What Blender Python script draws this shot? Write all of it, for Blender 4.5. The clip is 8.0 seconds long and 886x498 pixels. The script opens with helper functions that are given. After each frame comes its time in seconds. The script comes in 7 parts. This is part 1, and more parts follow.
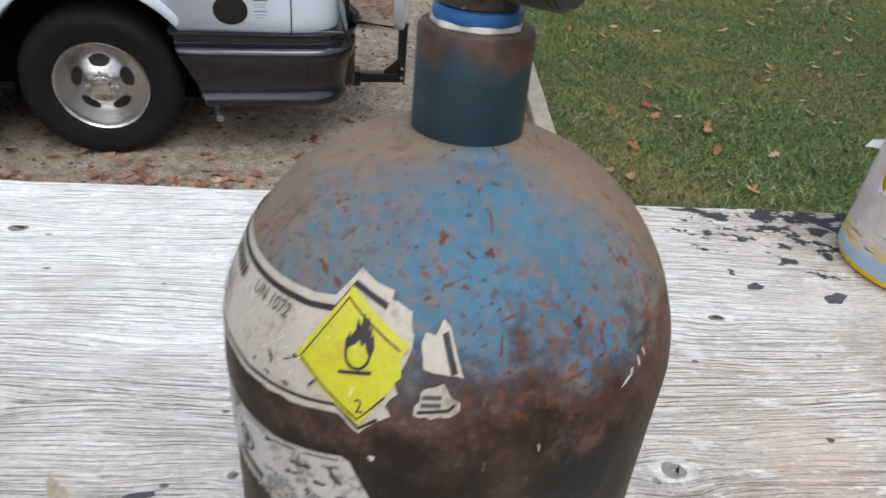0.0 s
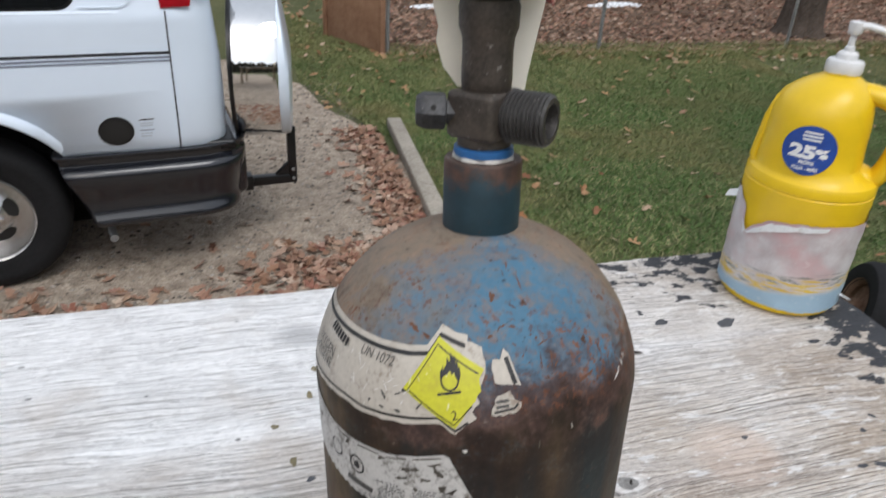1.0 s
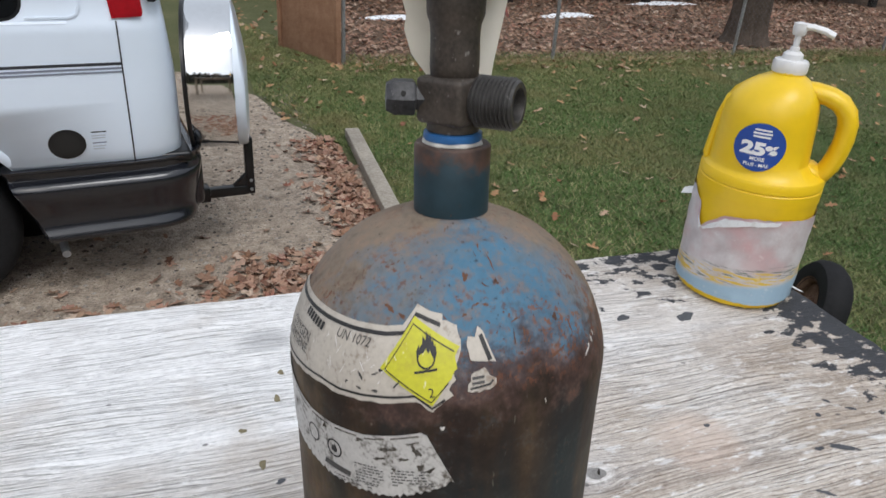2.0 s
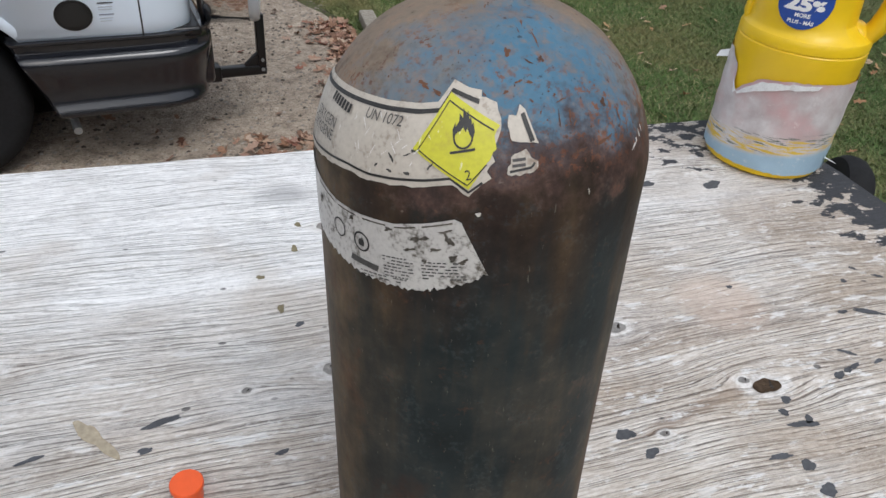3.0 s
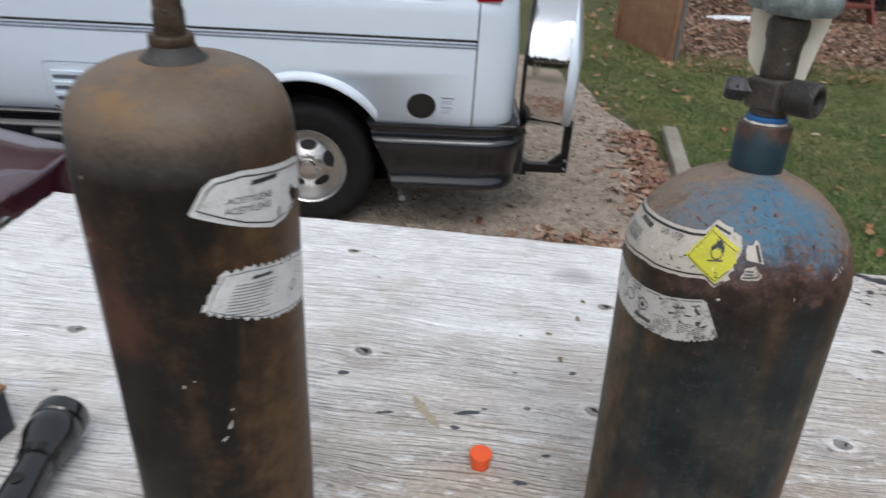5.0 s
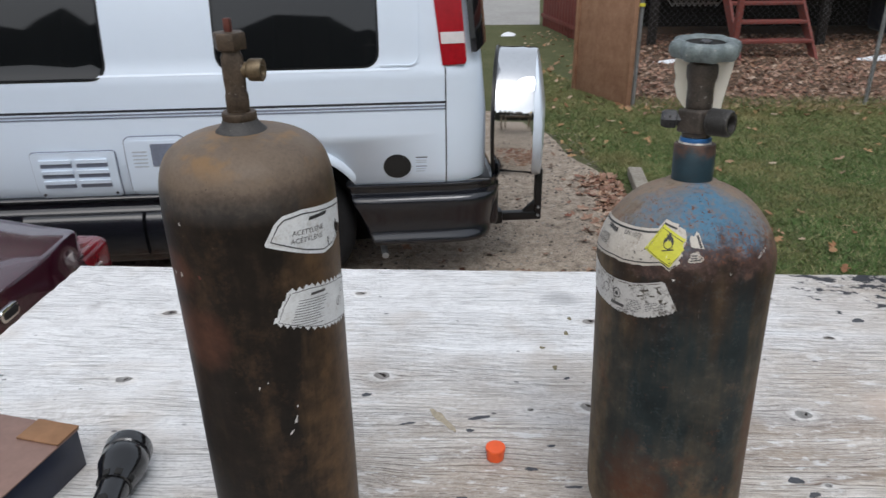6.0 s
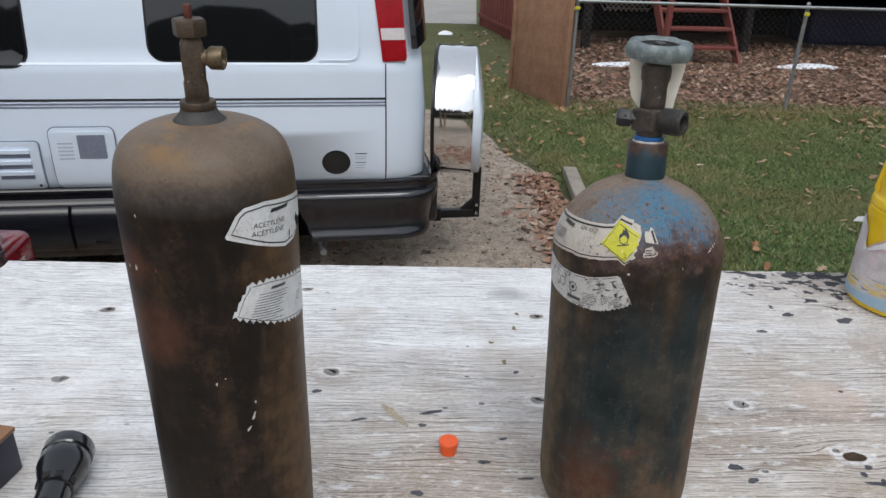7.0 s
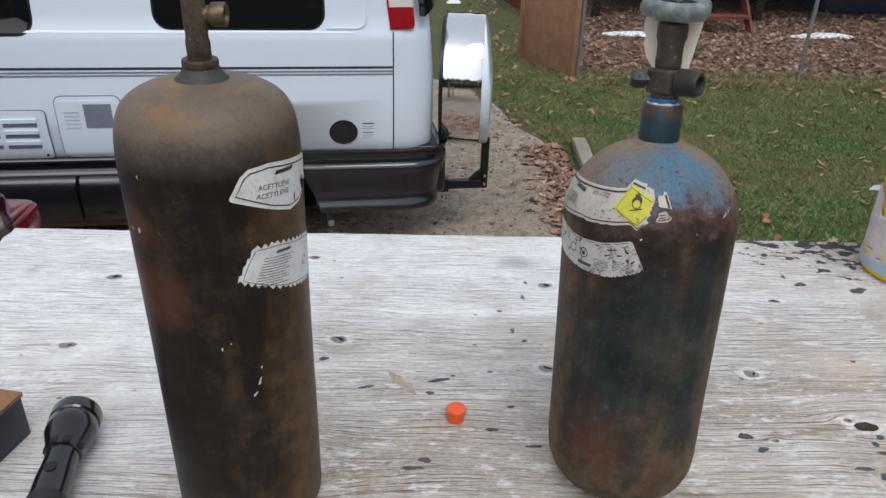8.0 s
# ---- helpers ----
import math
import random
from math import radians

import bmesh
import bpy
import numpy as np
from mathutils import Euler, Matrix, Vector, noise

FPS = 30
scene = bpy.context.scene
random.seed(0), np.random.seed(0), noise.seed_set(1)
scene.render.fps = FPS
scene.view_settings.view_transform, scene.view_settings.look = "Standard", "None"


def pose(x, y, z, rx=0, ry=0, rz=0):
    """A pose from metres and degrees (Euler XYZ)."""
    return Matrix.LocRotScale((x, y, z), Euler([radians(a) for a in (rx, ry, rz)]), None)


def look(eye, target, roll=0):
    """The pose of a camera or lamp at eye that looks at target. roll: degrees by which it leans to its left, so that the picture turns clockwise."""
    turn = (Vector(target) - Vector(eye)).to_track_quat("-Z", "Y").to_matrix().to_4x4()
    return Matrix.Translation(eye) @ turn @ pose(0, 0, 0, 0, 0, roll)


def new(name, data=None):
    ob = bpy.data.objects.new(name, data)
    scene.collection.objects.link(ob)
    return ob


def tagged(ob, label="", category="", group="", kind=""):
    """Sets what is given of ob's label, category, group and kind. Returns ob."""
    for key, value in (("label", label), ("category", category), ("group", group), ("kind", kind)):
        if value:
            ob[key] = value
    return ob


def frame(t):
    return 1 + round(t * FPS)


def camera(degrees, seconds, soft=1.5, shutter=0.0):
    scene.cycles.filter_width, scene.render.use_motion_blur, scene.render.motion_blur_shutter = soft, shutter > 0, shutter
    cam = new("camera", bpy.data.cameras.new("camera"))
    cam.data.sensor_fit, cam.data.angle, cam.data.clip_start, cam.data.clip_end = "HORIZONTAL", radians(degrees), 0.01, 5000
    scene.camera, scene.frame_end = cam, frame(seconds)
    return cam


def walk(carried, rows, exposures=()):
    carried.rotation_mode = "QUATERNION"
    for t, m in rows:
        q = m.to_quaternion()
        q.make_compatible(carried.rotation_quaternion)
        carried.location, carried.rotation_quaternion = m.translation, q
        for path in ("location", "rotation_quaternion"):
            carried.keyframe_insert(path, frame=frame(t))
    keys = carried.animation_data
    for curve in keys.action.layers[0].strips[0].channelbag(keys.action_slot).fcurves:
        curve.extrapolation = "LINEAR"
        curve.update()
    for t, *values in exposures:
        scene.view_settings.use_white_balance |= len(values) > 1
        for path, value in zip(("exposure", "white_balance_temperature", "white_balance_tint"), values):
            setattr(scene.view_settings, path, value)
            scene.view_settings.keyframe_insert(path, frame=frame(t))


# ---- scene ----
cam = camera(63.2, 8.0, 1.5, 0.3)

PATH = [
    (0, (0.032, 0.032, 1.966), (0.268, 1.645, 0.808), 6.6),
    (0.2, (0.020, 0.010, 1.968), (0.206, 1.644, 0.829), 5.2),
    (0.5, (-0.015, -0.029, 1.985), (0.261, 1.637, 0.914), 3.0),
    (0.8, (-0.041, -0.049, 2.002), (0.395, 1.623, 0.996), 3.4),
    (1, (-0.048, -0.054, 2.017), (0.476, 1.632, 1.078), 3.5),
    (1.2, (-0.051, -0.056, 2.022), (0.526, 1.644, 1.141), 4.4),
    (2.3, (-0.059, -0.065, 1.985), (0.580, 1.577, 1.039), 3.9),
    (2.5, (-0.061, -0.065, 1.956), (0.552, 1.522, 0.904), 5.1),
    (3, (-0.065, -0.066, 1.951), (0.506, 1.465, 0.798), 5.1),
    (3.5, (-0.063, -0.065, 1.954), (0.514, 1.459, 0.794), 5.0),
    (4, (-0.06, -0.07, 1.959), (0.511, 1.468, 0.815), 4.5),
    (4.2, (-0.070, -0.086, 1.965), (0.486, 1.463, 0.828), 5.2),
    (4.5, (-0.097, -0.145, 2.015), (0.266, 1.476, 0.902), 5.8),
    (4.7, (-0.118, -0.196, 2.044), (0.009, 1.500, 0.991), 5.6),
    (5, (-0.123, -0.278, 2.057), (-0.265, 1.464, 1.084), 3.6),
    (5.2, (-0.129, -0.322, 2.071), (-0.372, 1.433, 1.145), 2.0),
    (6.3, (-0.147, -0.433, 2.088), (-0.153, 1.391, 1.267), -0.2),
    (6.5, (-0.153, -0.433, 2.087), (-0.111, 1.389, 1.263), 1.1),
    (7, (-0.166, -0.428, 2.085), (-0.079, 1.39, 1.255), 2.0),
    (7.5, (-0.165, -0.42, 2.078), (-0.088, 1.375, 1.2), 1.8),
    (8, (-0.166, -0.419, 2.073), (-0.099, 1.365, 1.173), 1.9),
]
walk(cam, [(t, look(eye, target, roll)) for t, eye, target, roll in PATH], [(0.0, 0.38, 6250, 9), (0.5, 0.34, 6250, 9), (1.2, 0.30, 6250, 9), (2.5, 0.26, 6250, 9), (4.0, 0.24, 6250, 9), (5.2, 0.18, 6200, 9), (7.0, 0.16, 6200, 9), (8.0, 0.16, 6200, 9)])
TOP = 1.46  # height of the tabletop over the ground

# ---- world, sun, exposure ----
world = bpy.data.worlds.new("sky")
scene.world = world
world.use_nodes = True
wt = world.node_tree
sky = wt.nodes.new("ShaderNodeTexSky")
sky.sky_type, sky.sun_disc = "NISHITA", False
sky.sun_elevation, sky.sun_rotation = radians(48), radians(200)
sky.air_density, sky.dust_density, sky.ozone_density = 1.0, 4.0, 1.0
grey = wt.nodes.new("ShaderNodeHueSaturation")
grey.inputs["Saturation"].default_value = 0.5
wt.links.new(sky.outputs[0], grey.inputs["Color"])
cloud = wt.nodes.new("ShaderNodeMix")
cloud.data_type = "RGBA"
cloud.inputs[0].default_value = 0.55
cloud.inputs[7].default_value = (4.6, 4.75, 5.0, 1)
wt.links.new(grey.outputs[0], cloud.inputs[6])
wt.links.new(cloud.outputs[2], wt.nodes["Background"].inputs[0])
wt.nodes["Background"].inputs[1].default_value = 0.15
sun_data = bpy.data.lights.new("sun", "SUN")
sun_data.energy, sun_data.angle, sun_data.color = 0.9, radians(25), (1.0, 0.97, 0.94)
sun = new("sun", sun_data)
sun.matrix_world = look((1.5, -3.0, 6.0), (0, 0, 0))


# ---- material helpers ----
class Nodes:
    def __init__(self, name):
        self.mat = bpy.data.materials.new(name)
        self.mat.use_nodes = True
        self.tree = self.mat.node_tree
        self.bsdf = self.tree.nodes["Principled BSDF"]
        self.coord = self.tree.nodes.new("ShaderNodeTexCoord").outputs["Object"]

    def plug(self, socket, v):
        if isinstance(v, bpy.types.NodeSocket):
            self.tree.links.new(v, socket)
        elif isinstance(v, tuple) and len(v) == 3 and socket.type == "RGBA":
            socket.default_value = (*v, 1)
        else:
            socket.default_value = v

    def mapped(self, scale=(1, 1, 1), at=(0, 0, 0), turn=(0, 0, 0), vec=None):
        n = self.tree.nodes.new("ShaderNodeMapping")
        self.plug(n.inputs["Vector"], vec or self.coord)
        n.inputs["Scale"].default_value, n.inputs["Location"].default_value, n.inputs["Rotation"].default_value = scale, at, turn
        return n.outputs[0]

    def noise(self, scale, detail=4, rough=0.55, vec=None, distort=0.0):
        n = self.tree.nodes.new("ShaderNodeTexNoise")
        self.plug(n.inputs["Vector"], vec or self.coord)
        n.inputs["Scale"].default_value, n.inputs["Detail"].default_value = scale, detail
        n.inputs["Roughness"].default_value, n.inputs["Distortion"].default_value = rough, distort
        return n.outputs["Fac"]

    def cells(self, scale, vec=None, colour=False, rand=1.0):
        n = self.tree.nodes.new("ShaderNodeTexVoronoi")
        self.plug(n.inputs["Vector"], vec or self.coord)
        n.inputs["Scale"].default_value, n.inputs["Randomness"].default_value = scale, rand
        return n.outputs["Color" if colour else "Distance"]

    def bands(self, scale, distort, detail=2, dscale=1.0, vec=None, along="Y"):
        n = self.tree.nodes.new("ShaderNodeTexWave")
        n.bands_direction = along
        self.plug(n.inputs["Vector"], vec or self.coord)
        n.inputs["Scale"].default_value, n.inputs["Distortion"].default_value = scale, distort
        n.inputs["Detail"].default_value, n.inputs["Detail Scale"].default_value = detail, dscale
        return n.outputs["Fac"]

    def ramp(self, fac, *stops):
        n = self.tree.nodes.new("ShaderNodeValToRGB")
        self.plug(n.inputs[0], fac)
        e = n.color_ramp.elements
        while len(e) < len(stops):
            e.new(0.5)
        for el, (p, c) in zip(e, stops):
            el.position = p
            el.color = (c, c, c, 1) if isinstance(c, (int, float)) else (*c, 1)
        return n.outputs[0]

    def step(self, fac, a, b):
        """0 below a, 1 above b, or the other way round where a > b."""
        n = self.tree.nodes.new("ShaderNodeMapRange")
        self.plug(n.inputs[0], fac)
        n.inputs[1].default_value, n.inputs[2].default_value = a, b
        return n.outputs[0]

    def mix(self, fac, a, b):
        n = self.tree.nodes.new("ShaderNodeMix")
        n.data_type = "RGBA"
        for i, v in ((0, fac), (6, a), (7, b)):
            self.plug(n.inputs[i], v)
        return n.outputs[2]

    def math(self, op, a, b=0.0):
        n = self.tree.nodes.new("ShaderNodeMath")
        n.operation = op
        self.plug(n.inputs[0], a)
        self.plug(n.inputs[1], b)
        return n.outputs[0]

    def xyz(self, vec=None):
        n = self.tree.nodes.new("ShaderNodeSeparateXYZ")
        self.plug(n.inputs[0], vec or self.coord)
        return n.outputs[0], n.outputs[1], n.outputs[2]

    def join(self, x, y, z):
        n = self.tree.nodes.new("ShaderNodeCombineXYZ")
        for i, v in enumerate((x, y, z)):
            self.plug(n.inputs[i], v)
        return n.outputs[0]

    def random(self, island=True):
        if island:
            return self.tree.nodes.new("ShaderNodeNewGeometry").outputs["Random Per Island"]
        return self.tree.nodes.new("ShaderNodeObjectInfo").outputs["Random"]

    def relief(self, height, strength=0.3, distance=0.001):
        n = self.tree.nodes.new("ShaderNodeBump")
        self.plug(n.inputs["Height"], height)
        n.inputs["Strength"].default_value, n.inputs["Distance"].default_value = strength, distance
        self.plug(self.bsdf.inputs["Normal"], n.outputs[0])

    def done(self, colour, rough=0.6, metal=0.0, spec=0.5, coat=0.0):
        for key, v in (("Base Color", colour), ("Roughness", rough), ("Metallic", metal), ("Specular IOR Level", spec), ("Coat Weight", coat)):
            self.plug(self.bsdf.inputs[key], v)
        return self.mat


def plain(name, colour, rough=0.5, metal=0.0, vary=0.15, scale=60.0, bump=0.0, coat=0.0, spec=0.5):
    """A surface of one colour with slight mottling at two scales."""
    g = Nodes(name)
    f = g.math("ADD", g.math("MULTIPLY", g.noise(scale, 5), 0.6), g.math("MULTIPLY", g.noise(scale / 9, 3), 0.4))
    dark = tuple(c * (1 - vary) for c in colour)
    light = tuple(min(1, c * (1 + vary)) for c in colour)
    if bump:
        g.relief(g.noise(scale * 3, 4), bump, 0.0006)
    return g.done(g.ramp(f, (0.3, dark), (0.7, light)), rough, metal, spec, coat)


# knots in the plywood: x, y, half length, half width, kind
KNOTS = [(0.314, 0.413, 0.012, 0.010, "grey"), (0.420, 0.301, 0.016, 0.011, "hole"), (-0.356, 0.752, 0.012, 0.007, "dark"),
         (-0.284, 0.488, 0.014, 0.010, "dark"), (0.053, 0.661, 0.014, 0.009, "dark"), (-0.675, 0.465, 0.013, 0.009, "grey"),
         (-0.705, 0.385, 0.030, 0.013, "grey"), (-0.684, 0.669, 0.014, 0.010, "dark"), (-0.063, 0.411, 0.005, 0.004, "grey"),
         (0.019, 0.420, 0.013, 0.009, "dark"), (0.288, 0.273, 0.005, 0.004, "grey"), (0.437, 0.619, 0.010, 0.006, "dark"),
         (0.402, 0.313, 0.006, 0.005, "grey"), (-0.325, 0.235, 0.030, 0.022, "grey")]


def plywood_top():
    g = Nodes("weathered_plywood")
    x, y, z = g.xyz()
    yy = y
    ringed = None
    for kx, ky, a, b, kind in KNOTS:
        dx, dy = g.math("SUBTRACT", x, kx), g.math("SUBTRACT", y, ky)
        qx, qy = g.math("MULTIPLY", dx, 0.35 / a), g.math("MULTIPLY", dy, 0.42 / b)
        d2 = g.math("ADD", g.math("MULTIPLY", qx, qx), g.math("MULTIPLY", qy, qy))
        fall = g.math("POWER", 2.718, g.math("MULTIPLY", d2, -1.0))
        yy = g.math("SUBTRACT", yy, g.math("MULTIPLY", g.math("MULTIPLY", dy, fall), 0.75))
        ringed = fall if ringed is None else g.math("MAXIMUM", ringed, fall)
    wav = g.noise(2.2, 2, vec=g.join(g.math("MULTIPLY", x, 0.9), g.math("MULTIPLY", y, 1.6), 0.0))
    yy = g.math("ADD", yy, g.math("MULTIPLY", wav, 0.06))
    yy = g.math("ADD", yy, g.math("MULTIPLY", g.noise(1.0, 3, 0.6, g.join(g.math("MULTIPLY", x, 7.0), g.math("MULTIPLY", y, 22.0), 5.0)), 0.006))
    fibres = g.noise(1.0, 6, 0.72, g.join(g.math("MULTIPLY", x, 26.0), g.math("MULTIPLY", yy, 520.0), 0.0))
    grit = g.noise(1.0, 5, 0.72, g.join(g.math("MULTIPLY", x, 120.0), g.math("MULTIPLY", yy, 260.0), 3.0))
    fine = g.math("ADD", g.math("MULTIPLY", fibres, 0.55), g.math("MULTIPLY", grit, 0.45))
    warp = g.math("ADD", yy, g.math("MULTIPLY", g.noise(1.0, 3, 0.6, g.join(g.math("MULTIPLY", x, 3.2), g.math("MULTIPLY", y, 36.0), 8.0)), 0.016))
    grain = g.join(0.0, warp, 0.0)
    lines = g.bands(66.0, 1.6, 3, 1.2, grain)
    hair = g.bands(150.0, 1.6, 2, 1.0, g.join(0.0, g.math("ADD", warp, 0.77), 0.0))
    lines2 = g.bands(27.0, 1.6, 2, 1.0, g.join(0.0, g.math("ADD", warp, 0.31), 0.0))
    broad = g.noise(1.0, 3, 0.5, g.join(g.math("MULTIPLY", x, 1.6), g.math("MULTIPLY", yy, 22.0), 7.0))
    patch = g.noise(3.1, 5, 0.6)
    patch2 = g.noise(11.0, 5, 0.65)
    # white weathered paint, worn off to grey-brown wood nearer the front
    worn = g.step(g.math("ADD", g.math("ADD", g.math("MULTIPLY", g.math("MAXIMUM", g.math("SUBTRACT", 0.40, y), -0.25), 1.15), g.math("SUBTRACT", g.math("MULTIPLY", g.math("MAXIMUM", g.math("SUBTRACT", x, 0.15), 0.0), 0.60), g.math("MULTIPLY", g.step(x, -0.28, -0.55), 0.20))), g.math("ADD", g.math("MULTIPLY", patch, 0.7), g.math("MULTIPLY", broad, 0.5))), 0.36, 0.76)
    white = g.ramp(fine, (0.36, (0.42, 0.415, 0.41)), (0.44, (0.78, 0.78, 0.78)), (0.54, (0.94, 0.935, 0.93)))
    bare = g.ramp(g.math("ADD", g.math("MULTIPLY", fine, 0.6), g.math("MULTIPLY", broad, 0.4)), (0.38, (0.20, 0.135, 0.092)), (0.48, (0.48, 0.405, 0.335)), (0.60, (0.76, 0.715, 0.665)))
    col = g.mix(g.math("MULTIPLY", worn, 0.85), white, bare)
    # long dark checks along the grain
    gaps = g.noise(1.0, 5, 0.70, g.join(g.math("MULTIPLY", x, 18.0), g.math("MULTIPLY", yy, 230.0), 11.0))
    zone = g.noise(1.0, 3, 0.6, g.join(g.math("MULTIPLY", x, 4.0), g.math("MULTIPLY", y, 13.0), 1.0))
    gaps2 = g.noise(1.0, 4, 0.65, g.join(g.math("MULTIPLY", x, 17.0), g.math("MULTIPLY", yy, 300.0), 23.0))
    thin = g.math("MULTIPLY", g.step(lines, 0.12, 0.03), g.step(gaps, 0.45, 0.54))
    fibre = g.math("MULTIPLY", g.math("MULTIPLY", g.step(hair, 0.26, 0.06), g.step(gaps2, 0.45, 0.56)), 0.60)
    thick = g.math("MULTIPLY", g.step(lines2, 0.045, 0.01), g.step(gaps, 0.38, 0.52))
    checks = g.math("MAXIMUM", g.math("MULTIPLY", g.math("MAXIMUM", thin, fibre), g.step(zone, 0.16, 0.50)), g.math("MULTIPLY", thick, g.step(zone, 0.30, 0.55)))
    col = g.mix(g.math("MULTIPLY", checks, g.math("ADD", 0.64, g.math("MULTIPLY", worn, 0.14))), col, g.mix(worn, (0.150, 0.140, 0.135), (0.075, 0.055, 0.042)))
    sx, sy = g.math("SUBTRACT", x, 0.455), g.math("SUBTRACT", y, 0.425)
    ring = g.math("ADD", g.math("MULTIPLY", sx, sx), g.math("MULTIPLY", sy, sy))
    col = g.mix(g.math("MULTIPLY", g.step(g.math("ADD", ring, g.math("MULTIPLY", patch2, 0.003)), 0.0050, 0.0028), 0.42), col, (0.58, 0.43, 0.34))
    # brown streak running from the small knot along the grain
    ux, uy = g.math("MULTIPLY", g.math("SUBTRACT", x, 0.335), 9.0), g.math("MULTIPLY", g.math("SUBTRACT", g.math("SUBTRACT", y, 0.291), g.math("MULTIPLY", g.math("SUBTRACT", x, 0.335), 0.22)), 95.0)
    bar = g.math("ADD", g.math("ADD", g.math("MULTIPLY", ux, ux), g.math("MULTIPLY", uy, uy)), g.math("MULTIPLY", g.math("SUBTRACT", fibres, 0.5), 2.2))
    col = g.mix(g.math("MULTIPLY", g.step(bar, 0.75, 0.15), 0.62), col, (0.20, 0.135, 0.095))
    mx, my = g.math("MULTIPLY", g.math("SUBTRACT", x, 0.012), 0.6), g.math("SUBTRACT", y, 0.745)
    ring = g.math("ADD", g.math("MULTIPLY", mx, mx), g.math("MULTIPLY", my, my))
    col = g.mix(g.math("MULTIPLY", g.step(g.math("ADD", ring, g.math("MULTIPLY", patch2, 0.0012)), 0.0014, 0.0007), 0.55), col, (0.30, 0.30, 0.31))
    flakes = g.step(g.noise(1.0, 5, 0.7, g.join(g.math("MULTIPLY", x, 40.0), g.math("MULTIPLY", y, 120.0), 4.0)), 0.60, 0.68)
    col = g.mix(g.math("MULTIPLY", flakes, 0.75), col, (0.90, 0.90, 0.90))
    # grime and tan stains, flakes of white left standing on the bare wood
    col = g.mix(g.math("MULTIPLY", g.math("MULTIPLY", g.step(g.noise(8.0, 5, 0.65, g.mapped((0.7, 1.3, 1), (1, 7, 0))), 0.50, 0.64), worn), 0.55), col, g.ramp(grit, (0.35, (0.26, 0.20, 0.155)), (0.65, (0.50, 0.41, 0.32))))
    col = g.mix(g.math("MULTIPLY", g.math("MULTIPLY", g.step(g.noise(1.0, 5, 0.7, g.join(g.math("MULTIPLY", x, 22.0), g.math("MULTIPLY", y, 60.0), 14.0)), 0.56, 0.62), worn), 0.7), col, (0.88, 0.88, 0.88))
    col = g.mix(g.math("MULTIPLY", g.step(patch2, 0.56, 0.74), 0.35), col, (0.33, 0.30, 0.28))
    col = g.mix(g.math("MULTIPLY", g.step(g.noise(5.0, 4, 0.6, g.mapped(at=(3, 1, 0))), 0.54, 0.72), 0.42), col, (0.46, 0.37, 0.28))
    # pale wood round the knots
    halo = g.step(g.math("ADD", ringed, g.math("MULTIPLY", g.math("SUBTRACT", grit, 0.5), 0.5)), 0.58, 0.80)
    col = g.mix(g.math("MULTIPLY", halo, 0.8), col, g.mix(g.step(fine, 0.42, 0.60), (0.60, 0.57, 0.54), (0.88, 0.87, 0.86)))
    # dark primer left along the right and far right edges
    px = g.math("ADD", x, g.math("MULTIPLY", g.math("SUBTRACT", g.noise(7.0, 3), 0.5), 0.16))
    band = g.step(px, 0.665, 0.80)
    corner = g.math("MULTIPLY", g.step(x, 0.32, 0.46), g.step(g.math("ADD", y, g.math("MULTIPLY", g.math("SUBTRACT", g.noise(9.0, 3), 0.5), 0.12)), 0.655, 0.80))
    streak = g.noise(1.0, 5, 0.62, g.join(g.math("MULTIPLY", x, 24.0), g.math("MULTIPLY", yy, 36.0), 2.0))
    primer = g.math("MAXIMUM", band, g.math("MULTIPLY", corner, 0.80))
    speckle = g.math("MULTIPLY", g.step(x, 0.35, 0.75), 0.15)
    mask = g.step(g.math("ADD", g.math("ADD", g.math("MULTIPLY", primer, 0.25), speckle), streak), 0.785, 0.815)
    edgepaint = g.step(g.math("ADD", x, g.math("MULTIPLY", streak, 0.05)), 0.838, 0.848)
    mask = g.math("MAXIMUM", mask, edgepaint)
    col = g.mix(mask, col, g.ramp(fine, (0.3, (0.035, 0.037, 0.042)), (0.7, (0.085, 0.088, 0.098))))
    # small dark spatters
    dots = g.math("MULTIPLY", g.step(g.cells(17.0, g.mapped((1, 1.7, 1), vec=g.join(x, yy, 0.0))), 0.080, 0.055), g.step(g.noise(4.0, 3, vec=g.mapped(at=(5, 2, 0))), 0.48, 0.56))
    col = g.mix(g.math("MULTIPLY", dots, 0.8), col, (0.07, 0.068, 0.07))
    g.relief(g.math("SUBTRACT", g.math("ADD", g.math("MULTIPLY", fine, 0.6), g.math("MULTIPLY", lines, 0.15)), g.math("MULTIPLY", checks, 1.0)), 0.8, 0.0014)
    return g.done(col, 0.82, 0, 0.25)


